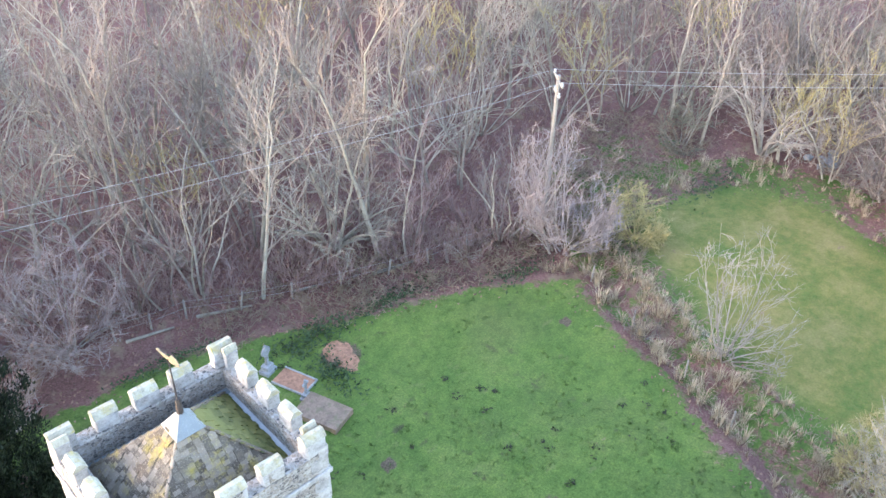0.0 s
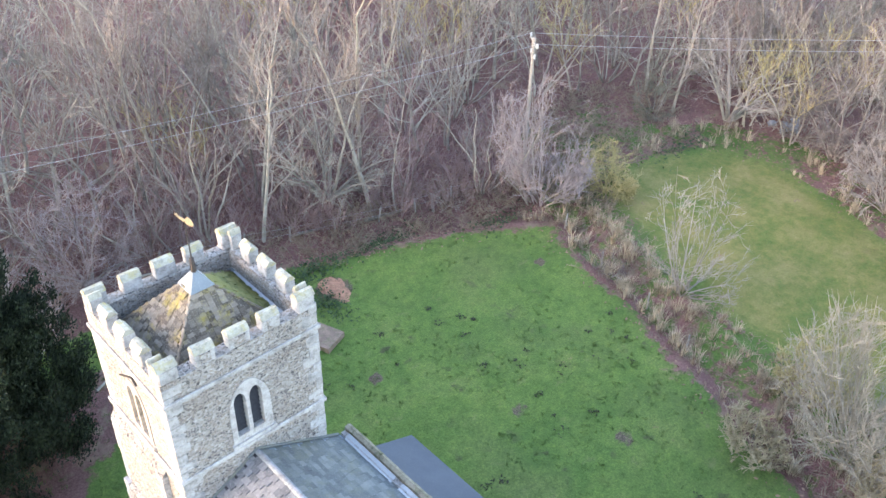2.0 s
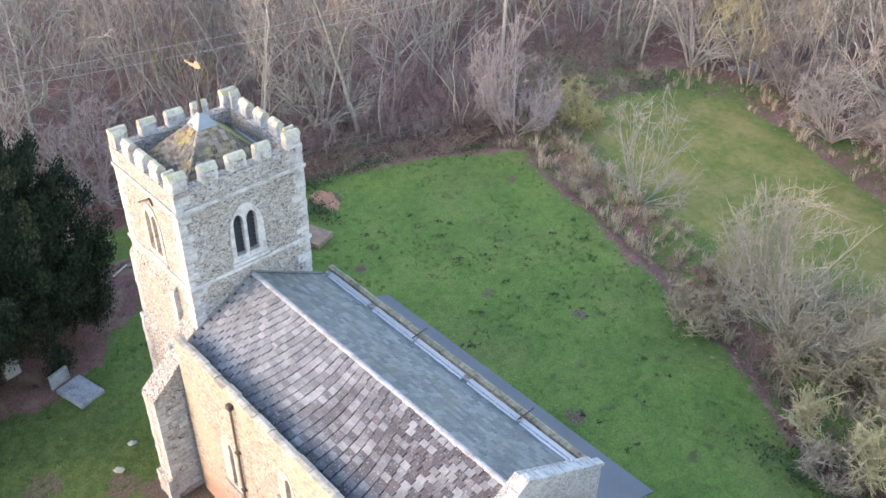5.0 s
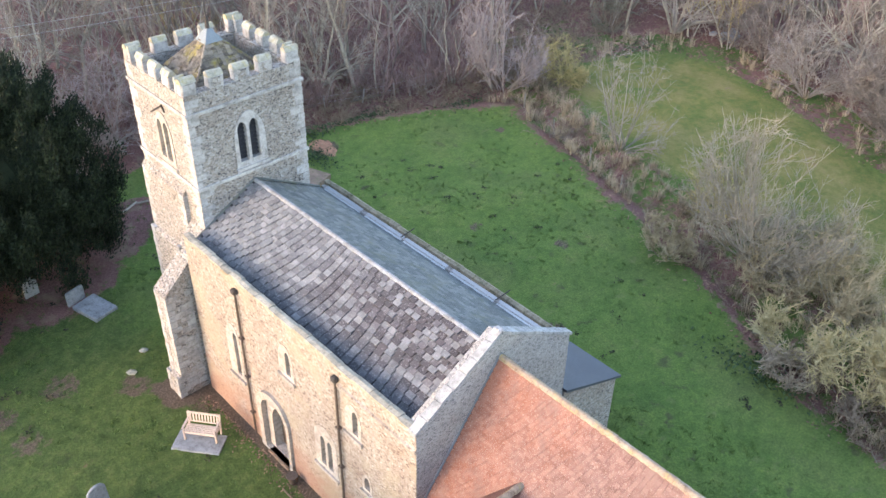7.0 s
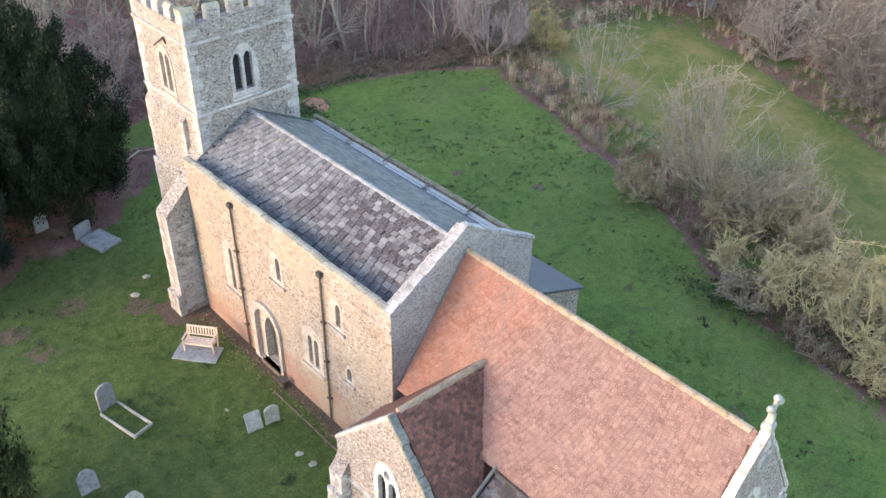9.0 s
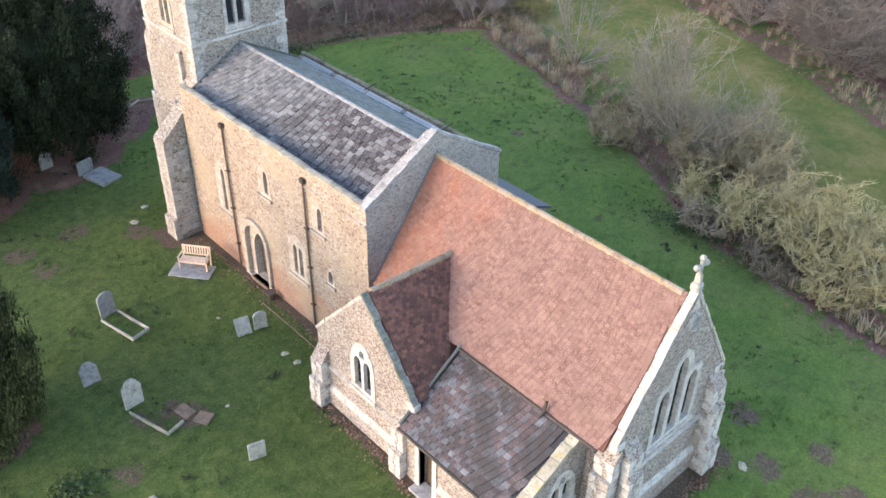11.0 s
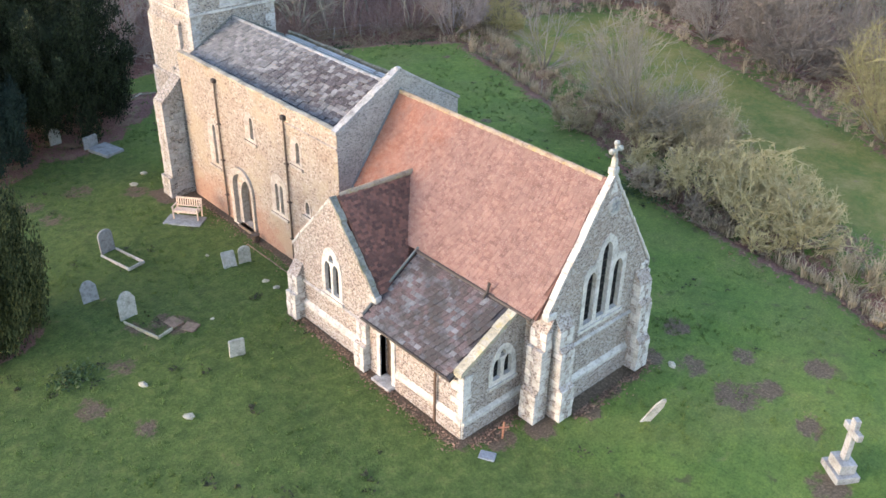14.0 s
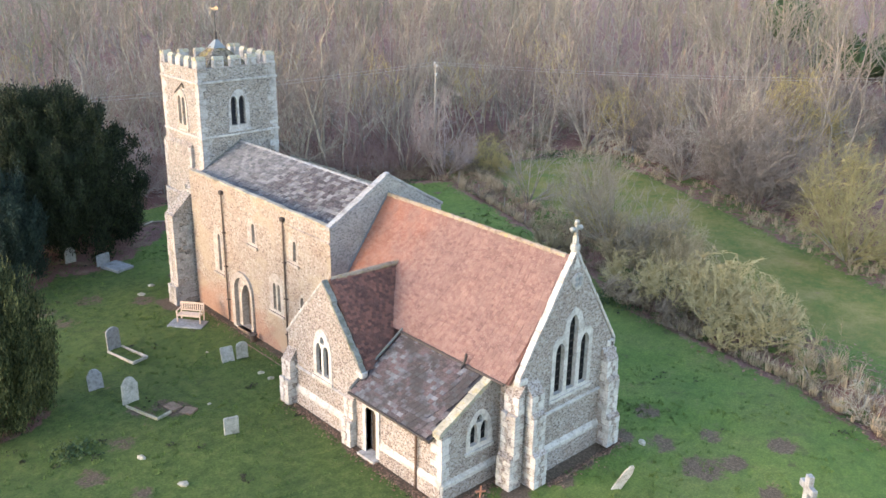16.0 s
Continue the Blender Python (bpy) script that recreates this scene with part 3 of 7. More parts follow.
def make_ground():
    xs, ys = axis_steps(-16, 48, 0.3, 1500), axis_steps(-34, 46, 0.3, 1500)
    X, Y = np.meshgrid(xs, ys)
    Z = heave(X, Y)
    rng = np.random.default_rng(3)
    core = (np.abs(X - 16) < 33) & (np.abs(Y - 6) < 41)
    Z += core * rng.normal(0, 0.012, X.shape)
    w, h = len(xs), len(ys)
    verts = np.stack([X.ravel(), Y.ravel(), Z.ravel()], 1)
    i = np.arange(w * h).reshape(h, w)
    faces = np.stack([i[:-1, :-1], i[:-1, 1:], i[1:, 1:], i[1:, :-1]], -1).reshape(-1, 4)
    me = mesh_from("ground", verts.tolist(), faces.tolist(), GROUND)
    field = within(X, Y, FIELD)
    litter = 1 - smooth(np.maximum(within(X, Y, LAWN), field), -1.1, 0.9)
    for cx, cy, r in ((-2.0, 24.2, 5.6), (-11.0, 4.8, 1.8), (-6.0, 20.6, 2.9), (2.4, 23.6, 2.6), (4.8, 24.4, 1.6), (0.4, 20.7, 1.4)):
        litter = np.maximum(litter, 1 - smooth(np.hypot(X - cx, Y - cy), r * 0.75, r * 1.15))
    litter = np.minimum(litter, 0.56 + 0.44 * smooth(np.hypot((X - 38) / 8, (Y - 25.5) / 4.5), 0.5, 1.1))
    strip = within(X, Y, LAWN)
    verge = (X > 14) & (X < 34) & (Y > -26) & (Y < 20) & (strip < 0) & (field < 0)
    strip = strip + 0.35 * np.sin(Y * 0.9 + X * 0.3) + 0.2 * np.sin(Y * 2.3 + 1) + rng.normal(0, 0.15, X.shape)
    band = 0.40 + 0.55 * np.exp(-((strip + 0.35) / 0.4) ** 2) + 0.22 * np.exp(-((strip + 2.0) / 0.5) ** 2)
    litter = np.where(verge, np.minimum(litter, band), litter)
    litter = np.where((field < 0) & (field > -3.5) & ~verge & (X > 26), np.minimum(litter, 0.46), litter)
    far = np.hypot(X - 20, Y - 10) > 170
    litter = np.where(far, 1.0, litter)
    bare = np.zeros_like(X)
    for x0, x1, y0, y1 in FOOT:
        dx, dy = np.maximum(np.maximum(x0 - X, X - x1), 0), np.maximum(np.maximum(y0 - Y, Y - y1), 0)
        bare = np.maximum(bare, 1 - smooth(np.hypot(dx, dy), 0.12, 0.72))
    for sx, sy, r, k in SOIL:
        bare = np.maximum(bare, k * (1 - smooth(np.hypot(X - sx, Y - sy), r * 0.4, r)))
    fieldness = smooth(field, -0.5, 1.5)
    # how far the darker south turf takes over, full west of x = -1.5
    mossy = 1 - smooth(X + 0.25 * np.minimum(Y + 12, 0), -1.5, 3.0)
    for key, a in (("litter", litter), ("bare", bare), ("field", fieldness), ("mossy", mossy)):
        at = me.attributes.new(key, "FLOAT", "POINT")
        at.data.foreach_set("value", a.ravel().astype(np.float32))
    for p in me.polygons:
        p.use_smooth = True
    return tagged(new("ground", me), "uneven mown churchyard turf with bare soil and brown leaf litter under trees", "ground", "", "structure")


ground = make_ground()


def land(x, y):
    return float(heave(np.array([float(x)]), np.array([float(y)]))[0])
# ---- the church ----
church = thing("church", "medieval flint church with battlemented tower and red-tiled chancel", "church", (4.2, 0, 0))


def wall(name, outline, lift, material, holes=(), label=""):
    bm = bmesh.new()
    prism(bm, outline, lift, holes)
    return part(name, bm, material, church, label)


def solid(name, boxes, material, parent=None, label="", bevel=0.015):
    bm = bmesh.new()
    for lo, hi in boxes:
        box(bm, lo, hi, bevel)
    return part(name, bm, material, parent or church, label)


def profile(name, outline, lift, material, parent=None, label=""):
    bm = bmesh.new()
    prism(bm, outline, lift)
    return part(name, bm, material, parent or church, label)


def window(loops, surround, lift_at, depth=0.14, label="", glass=GLASS, stone=None, proud=0.03):
    """One window: a stone surround with its lights cut through, and a pane set back in each light.
    lift_at(start, depth) gives the map from (u, v) to the wall's plane, start metres in from its face."""
    bm = bmesh.new()
    prism(bm, surround, lift_at(-proud, proud + 0.3), loops)
    stone = stone or CLUNCH
    w = part("window", bm, stone, church, label or "pale dressed stone window with leaded panes")
    for lp in loops:
        bm = bmesh.new()
        prism(bm, grow(lp, 0.02), lift_at(depth, 0.03))
        part("pane", bm, glass, w)
        us, vs = [p[0] for p in lp], [p[1] for p in lp]
        n = max(2, int((max(vs) - min(vs)) / 0.32)) if glass in (GLASS, PANE) else 0
        for i in range(1, n):
            v = min(vs) + (max(vs) - min(vs)) * i / (n + 0.6)
            bm = bmesh.new()
            prism(bm, [(min(us), v - 0.012), (max(us), v - 0.012), (max(us), v + 0.012), (min(us), v + 0.012)], lift_at(depth - 0.02, 0.02))
            part("saddle_bar", bm, IRON, w)
    us = [p[0] for p in surround]
    v0 = min(p[1] for p in surround)
    bm = bmesh.new()
    prism(bm, [(min(us) - 0.06, v0 - 0.12), (max(us) + 0.06, v0 - 0.12), (max(us) + 0.06, v0), (min(us) - 0.06, v0)], lift_at(-0.09, 0.2))
    part("sill", bm, stone, w)
    return w


def x_face(x0):
    return lambda start, depth: on_x(x0 + start, depth)


def y_face(y0):
    return lambda start, depth: on_y(y0 + start, depth)


def coping_run(a, b, thick, y_or_x, axis, depth, material, label, seed, piece=0.55):
    """A sloping gable coping from a to b, laid in separate stones that sit a little uneven on a thin bed."""
    r = np.random.default_rng(seed)
    on = on_y if axis == "y" else on_x
    bm = bmesh.new()
    prism(bm, [a, b, (b[0], b[1] + thick * 0.4), (a[0], a[1] + thick * 0.4)], on(y_or_x + 0.02, depth - 0.04))
    bed = part("gable_coping", bm, material, church, label)
    n = max(3, round(math.hypot(b[0] - a[0], b[1] - a[1]) / piece))
    cuts = [0] + [(i + r.uniform(-0.18, 0.18)) / n for i in range(1, n)] + [1]
    for t0, t1 in zip(cuts, cuts[1:]):
        t1 -= 0.008
        p = [a[k] + (b[k] - a[k]) * t0 for k in (0, 1)]
        q = [a[k] + (b[k] - a[k]) * t1 for k in (0, 1)]
        h0, h1, j = thick * r.uniform(0.88, 1.12), thick * r.uniform(0.88, 1.12), r.normal(0, 0.012)
        bm = bmesh.new()
        prism(bm, [(p[0], p[1] + thick * 0.3), (q[0], q[1] + thick * 0.3), (q[0], q[1] + h1), (p[0], p[1] + h0)], on(y_or_x + j, depth + r.normal(0, 0.012)))
        part("coping_stone", bm, material, bed)
    return bed


def coping_row(prof, y0, y1, material, label, seed, piece=0.6, skip=0.0):
    """A level wall coping laid in separate stones along y."""
    r = np.random.default_rng(seed)
    us, vs = [p[0] for p in prof], [p[1] for p in prof]
    lo = min(vs)
    bed = profile("wall_coping", [(min(us) + 0.03, lo), (max(us) - 0.03, lo), (max(us) - 0.03, lo + 0.03), (min(us) + 0.03, lo + 0.03)], lambda u, v, d: (u, y0 + (y1 - y0) * d, v), material, label=label)
    y = y0
    while y < y1 - 0.1:
        l = min(piece * r.uniform(0.7, 1.3), y1 - y)
        if r.uniform() >= skip:
            j, k, tip = r.normal(0, 0.012), r.uniform(0.85, 1.2), r.normal(0, 0.012)
            bm = bmesh.new()
            prism(bm, prof, lambda u, v, d: (u + j, y + 0.006 + (l - 0.012) * d, lo + (v - lo) * k + tip * (d - 0.5) + 0.004))
            part("coping_stone", bm, material, bed)
        y += l
    return bed


def offset_plinth(prof, lift):
    """A flint plinth with a sloped cap of white stone; prof is (face, reach, height of the cap's foot, its top)."""
    face, out, z0, z1 = prof
    s = 1 if out > face else -1
    base = profile("plinth", [(face, 0), (out, 0), (out, z0), (face, z0)], lift, CFLINT)
    profile("plinth_cap", [(face, z0), (out + s * 0.015, z0), (out + s * 0.015, z0 + 0.13), (face, z1 + 0.1)], lift, CLUNCH, base)


# nave: south wall with its door and windows
WIN_A = arch(7.82, 8.72, 2.45, 4.95)
WIN_B = arch(4.40, 5.25, 4.85, 6.25)
WIN_C = arch(0.90, 1.70, 4.95, 6.28)
WIN_D = arch(2.30, 3.50, 2.0, 4.0, pointed=False)
WIN_E = arch(0.50, 0.98, 2.85, 3.65)
DOOR = arch(5.02, 7.0, 0.0, 3.15, pointed=False)
wall("nave_wall_south", [(-1.56, 0), (10.84, 0), (10.84, 6.85), (-1.56, 6.85)], on_x(1.05, 0.62), RUBBLE, [WIN_A, WIN_B, WIN_C, WIN_D, WIN_E, DOOR],
     "warm yellow rubble wall with patched brick")
window([arch(8.0, 8.26, 2.6, 4.6)], WIN_A, x_face(1.05), glass=PANE, stone=NAVETRIM, proud=0.012, label="tall narrow pointed window in pale stone")
window([arch(4.58, 4.84, 5.0, 6.0)], WIN_B, x_face(1.05), glass=PANE, stone=NAVETRIM, proud=0.012, label="small pointed upper window in pale stone")
window([arch(1.06, 1.32, 5.08, 6.05)], WIN_C, x_face(1.05), glass=PANE, stone=NAVETRIM, proud=0.012, label="small pointed upper window in pale stone")
window([arch(2.56, 2.80, 2.15, 3.5), arch(2.94, 3.18, 2.15, 3.5)], WIN_D, x_face(1.05), glass=PANE, stone=NAVETRIM, proud=0.012, label="two-light window under a round stone arch")
window([arch(0.61, 0.87, 2.95, 3.5)], WIN_E, x_face(1.05), glass=PANE, stone=NAVETRIM, proud=0.012, label="tiny pointed window low in the wall")
profile("parapet", [(1.052, 6.85), (1.30, 6.85), (1.30, 7.33), (1.052, 7.33)], lambda u, v, d: (u, -1.56 + 12.4 * d, v), RUBBLE, label="low rubble parapet")
coping_row([(1.02, 7.33), (1.31, 7.33), (1.31, 7.39), (1.18, 7.42), (1.02, 7.40)], -1.57, 10.84, WALLCAP, "weathered stone parapet coping", 51)
profile("string_course", [(0.97, 6.62), (1.05, 6.56), (1.05, 6.74), (0.97, 6.70)], lambda u, v, d: (u, -1.57 + 3.7 * d, v), RUBBLE)
# doorway
door = part("door", prism(bmesh.new(), arch(5.28, 6.42, 0.12, 2.5), on_x(1.5, 0.09)), DOORWOOD, church, "dark weathered plank door in a deep arch")
bm = bmesh.new()
prism(bm, DOOR, on_x(0.93, 0.3), [arch(5.2, 6.72, 0.1, 2.85, pointed=False)])
part("door_arch", bm, NAVETRIM, door, "round outer arch of pale dressed stone")
bm = bmesh.new()
prism(bm, arch(5.14, 6.80, 0.05, 2.9, pointed=False), on_x(1.14, 0.42), [arch(5.3, 6.4, 0.12, 2.48)])
part("door_frame", bm, NAVETRIM, door, "pointed inner arch of pale stone")
for i in range(5):
    bm = bmesh.new()
    box(bm, (1.475, 5.34 + i * 0.205, 0.14), (1.5, 5.53 + i * 0.205, 2.2 if i in (0, 4) else 2.4), 0.006)
    part("plank", bm, DOORWOOD, door)
bm = bmesh.new()
rod(bm, (1.44, 5.5, 1.15), (1.44, 5.5, 1.3), 0.03)
part("door_handle", bm, IRON, door, "black iron handle")
solid("doorstep", [((0.85, 5.25, -0.1), (1.5, 6.5, 0.1))], TOMB, label="worn grey doorstep")

# nave: east gable, north wall, aisle
GABLE = [(1.062, 0), (7.34, 0), (7.34, 7.2), (4.19, 9.08), (1.062, 7.25)]
wall("nave_gable_east", GABLE, on_y(-1.57, 0.5), PALEFLINT, label="grey flint gable wall")
coping_run((1.0, 7.25), (4.19, 9.08), 0.14, -1.60, "y", 0.3, GREYCOPE, "grey stone gable coping", 61, 0.5)
coping_run((7.4, 7.2), (4.19, 9.08), 0.14, -1.60, "y", 0.3, GREYCOPE, "grey stone gable coping", 62, 0.5)
solid("gable_finial", [((4.08, -1.57, 9.12), (4.32, -1.3, 9.24))], GREYCOPE, bevel=0.05)
wall("nave_wall_north", [(-1.07, 0), (10.84, 0), (10.84, 7.0), (-1.07, 7.0)], on_x(7.0, 0.34), PALEFLINT)
coping_row([(7.16, 7.0), (7.38, 7.0), (7.38, 7.14), (7.28, 7.2), (7.16, 7.16)], -1.1, 10.84, MOSSCOPE, "mossy stone parapet coping with gaps", 52, 0.7, 0.04)
for n, y in enumerate((-1.0, 1.35, 3.7, 6.0, 8.4)):
    profile("lead_flashing", [(6.93, 6.93), (7.15, 7.01), (7.15, 7.04), (6.93, 6.96)], lambda u, v, d: (u, y + (2.2 - 0.12 * (n % 2)) * d, v), PALELEAD, label="pale weathered lead flashing inside the parapet")
for y in (1.25, 6.0):
    bm = bmesh.new()
    rod(bm, (6.95, y, 7.1), (7.5, y - 0.12, 7.3), 0.02, sides=6)
    part("iron_stay", bm, IRON, church, "small iron stay on the parapet")
profile("aisle_wall", [(7.45, 0), (10.4, 0), (10.4, 3.42), (7.45, 4.7)], on_y(-1.57, 0.5), FLINT)
solid("aisle_wall", [((9.95, -1.07, 0), (10.4, 11.5, 3.4))], FLINT, bevel=0)
solid("aisle_wall", [((7.45, 11.0, 0), (9.95, 11.5, 3.4))], FLINT, bevel=0)
profile("aisle_roof", [(7.45, 4.72), (10.55, 3.44), (10.55, 3.54), (7.45, 4.84)], on_y(-1.68, 13.3), DARKLEAD, label="dark lead lean-to aisle roof")

# nave roof deck under its coverings
profile("nave_roof_south", [(1.42, 6.92), (4.15, 8.42), (4.15, 8.26), (1.42, 6.78)], on_y(-1.07, 11.91), LOUVRE, label="stone-slated south roof slope")
nave_south = church.children[-1]
profile("nave_roof_north", [(4.15, 8.42), (7.0, 6.9), (7.0, 6.78), (4.15, 8.26)], on_y(-1.07, 11.91), SLATEGREY, label="blue-grey slated north roof slope")
nave_north = church.children[-1]
solid("gutter", [((1.3, -1.07, 6.86), (1.5, 10.84, 6.9))], DARKLEAD, label="lead-lined parapet gutter")

# chancel
LANCETS = [arch(3.42, 3.90, 3.1, 5.15), arch(4.10, 4.60, 3.1, 6.08), arch(4.82, 5.30, 3.1, 5.17)]
wall("chancel_gable_east", [(1.7, 0), (6.7, 0), (6.7, 4.55), (4.24, 8.5), (1.7, 4.55)], on_y(-12.1, 0.25), CFLINT, [[(3.22, 2.95), (5.5, 2.95), (5.5, 5.15), (5.28, 5.4), (4.98, 5.42), (4.76, 6.1), (4.36, 6.42), (3.96, 6.1), (3.74, 5.42), (3.44, 5.4), (3.22, 5.15)]], "grey flint east gable wall")
window(LANCETS, [(3.22, 2.95), (5.5, 2.95), (5.5, 5.15), (5.28, 5.4), (4.98, 5.42), (4.76, 6.1), (4.36, 6.42), (3.96, 6.1), (3.74, 5.42), (3.44, 5.4), (3.22, 5.15)],
       y_face(-12.1), 0.15, "three stepped pointed lancets in pale stone")
solid("chancel_wall_south", [((1.7, -11.85, 0), (2.25, -1.57, 4.3))], CFLINT, bevel=0)
solid("chancel_wall_north", [((6.15, -11.85, 0), (6.7, -1.57, 4.3))], CFLINT, bevel=0)
for s in (-1, 1):
    coping_run((4.22 + s * 2.70, 4.28), (4.24, 8.5), 0.19, -12.13, "y", 0.25, CLUNCH, "pale weathered gable coping", 63 + s, 0.45)
    solid("kneeler", [((4.22 + s * 2.5 - 0.24, -12.15, 4.1), (4.22 + s * 2.5 + 0.24, -11.85, 4.36))], CLUNCH, label="white stone kneeler", bevel=0.04)
bm = bmesh.new()
bmesh.ops.create_cone(bm, cap_ends=True, segments=20, radius1=0.34, radius2=0.3, depth=0.08, matrix=Matrix.Translation((4.36, -12.12, 7.4)) @ Matrix.Rotation(radians(90), 4, "X"))
roundel = part("roundel", bm, STONE, church, "round carved stone in the gable")
for k in range(4):
    bm = bmesh.new()
    a = math.pi / 4 + k * math.pi / 2
    bmesh.ops.create_cone(bm, cap_ends=True, segments=12, radius1=0.09, radius2=0.09, depth=0.03, matrix=Matrix.Translation((4.36 + 0.14 * math.cos(a), -12.165, 7.4 + 0.14 * math.sin(a))) @ Matrix.Rotation(radians(90), 4, "X"))
    part("lobe", bm, GREYSTONE, roundel)
profile("string_course", [(-12.1, 2.36), (-12.18, 2.40), (-12.18, 2.47), (-12.1, 2.52)], lambda u, v, d: (2.5 + 3.7 * d, u, v), STONE)
offset_plinth((-12.1, -12.2, 0.8, 0.98), lambda u, v, d: (2.5 + 3.7 * d, u, v))


def buttress(x0, x1, y0, y1, way, steps, label="stepped buttress of flint and pale stone", flint=None, stone=None):
    """Steps are (reach, height) pairs from the bottom; way is the axis it stands out along."""
    prof = []
    for i, (r, h) in enumerate(steps):
        prof.append((r, 0 if i == 0 else steps[i - 1][1] + (steps[i - 1][0] - r) * 0.9))
        prof.append((r, h))
    prof.append((0, steps[-1][1] + steps[-1][0] * 1.4))
    prof.append((0, 0))
    if way == "-x":
        lift = lambda u, v, d: (x1 - u, y0 + (y1 - y0) * d, v)
    elif way == "-y":
        lift = lambda u, v, d: (x0 + (x1 - x0) * d, y1 - u, v)
    elif way == "+x":
        lift = lambda u, v, d: (x0 + u, y0 + (y1 - y0) * d, v)
    else:
        lift = lambda u, v, d: (x0 + (x1 - x0) * d, y0 + u, v)
    bm = bmesh.new()
    prism(bm, prof, lift)
    b = part("buttress", bm, flint or CFLINT, church, label)
    r_ = np.random.default_rng(int(abs(x0 * 131 + y0 * 17 + y1 * 7) * 10))
    # corner stones, long and short in turn, and the sloping caps
    z, k = 0.0, 0
    top = steps[-1][1]
    while z < top - 0.1:
        h = r_.uniform(0.2, 0.36)
        r = next((r for r, hh in steps if z + h * 0.5 < hh), steps[-1][0])
        for e in (0, 1):
            bm = bmesh.new()
            lw = (0.36 if (k + e) % 2 else 0.2) * r_.uniform(0.8, 1.5)
            lw2 = (0.15 if (k + e) % 2 else 0.28) * r_.uniform(0.85, 1.4)
            g = r_.uniform(0.008, 0.026)
            if way in ("-x", "+x"):
                s = -1 if way == "-x" else 1
                xo = x1 - r if way == "-x" else x0 + r
                ya, yb = (y0 - g, y0 + min(lw2, (y1 - y0) * 0.48)) if e == 0 else (y1 - min(lw2, (y1 - y0) * 0.48), y1 + g)
                xa, xb = sorted((xo + s * g, xo - s * min(lw, r)))
                box(bm, (xa, ya, z + 0.01), (xb, yb, z + h), 0.012)
            else:
                s = -1 if way == "-y" else 1
                yo = y1 - r if way == "-y" else y0 + r
                xa, xb = (x0 - g, x0 + min(lw2, (x1 - x0) * 0.48)) if e == 0 else (x1 - min(lw2, (x1 - x0) * 0.48), x1 + g)
                ya, yb = sorted((yo + s * g, yo - s * min(lw, r)))
                box(bm, (xa, ya, z + 0.01), (xb, yb, z + h), 0.012)
            part("quoin", bm, stone or CLUNCH, b)
        z += h + 0.01
        k += 1
    return b


def quoins(x, y, sx, sy, z0, z1, material=STONE, parent=None):
    """Corner stones up a corner; sx, sy point into the wall."""
    z, k = z0, 0
    r_ = np.random.default_rng(int(abs(x * 31 + y * 57) * 10))
    while z < z1 - 0.1:
        a, b = (0.5, 0.28) if k % 2 else (0.28, 0.5)
        a, b, g, h = a * r_.uniform(0.75, 1.25), b * r_.uniform(0.75, 1.25), r_.uniform(0.006, 0.022), r_.uniform(0.24, 0.4)
        bm = bmesh.new()
        xs, ys = sorted((x - sx * g, x + sx * a)), sorted((y - sy * g, y + sy * b))
        box(bm, (xs[0], ys[0], z + 0.006), (xs[1], ys[1], z + h), 0.014)
        part("quoin", bm, material, parent or church)
        z += h + 0.008
        k += 1


buttress(1.3, 1.75, -12.2, -11.55, "-x", [(0.62, 1.3), (0.45, 2.9), (0.32, 3.7)])
buttress(1.9, 2.55, -12.7, -12.1, "-y", [(0.62, 1.3), (0.45, 2.9), (0.32, 3.7)])
buttress(6.2, 6.85, -12.7, -12.1, "-y", [(0.62, 1.3), (0.45, 2.9), (0.32, 3.7)])
buttress(6.7, 7.2, -12.15, -11.5, "+x", [(0.62, 1.3), (0.45, 2.9), (0.32, 3.9)])
profile("chancel_roof_south", [(1.24, 4.18), (4.2, 8.3), (4.2, 8.1), (1.4, 4.14)], on_y(-11.86, 10.29), TILE_DARK, label="steep red clay-tiled chancel roof slope")
chancel_s = church.children[-1]
profile("chancel_roof_north", [(6.96, 4.18), (4.2, 8.3), (4.2, 8.1), (6.8, 4.14)], on_y(-11.86, 10.29), TILE, label="steep red clay-tiled chancel roof slope")
bm = bmesh.new()
rod(bm, (1.18, -11.7, 4.16), (1.18, -6.0, 4.2), 0.06)
part("gutter", bm, IRON, church, "black iron eaves gutter")

# transept
TWIN = arch(-4.32, -3.06, 1.9, 4.1)
wall("transept_gable_south", [(-6.15, 0), (-1.15, 0), (-1.15, 3.15), (-3.8, 6.1), (-6.15, 3.25)], on_x(-0.95, 0.25), CFLINT, [TWIN], "flint transept gable wall")
window([arch(-3.62, -3.26, 2.05, 3.42), arch(-4.12, -3.76, 2.05, 3.42), arch(-3.83, -3.55, 3.45, 3.78)], TWIN, x_face(-0.95), 0.13, "pale two-light traceried window")
for s in (-1, 1):
    coping_run((-3.7 + s * 2.6, 3.08), (-3.84, 6.1), 0.16, -0.99, "x", 0.25, GREENCOPE if s < 0 else CLUNCH, "mossy grey gable coping" if s < 0 else "pale gable coping", 66 + s, 0.5)
solid("kneeler", [((-1.0, -6.34, 2.92), (-0.68, -5.95, 3.2))], CLUNCH, label="white stone kneeler", bevel=0.04)
solid("transept_wall_west", [((-0.7, -1.65, 0), (1.05, -1.15, 3.3))], CFLINT, bevel=0)
solid("transept_wall_east", [((-0.7, -6.15, 0), (1.7, -5.65, 3.3))], CFLINT, bevel=0)
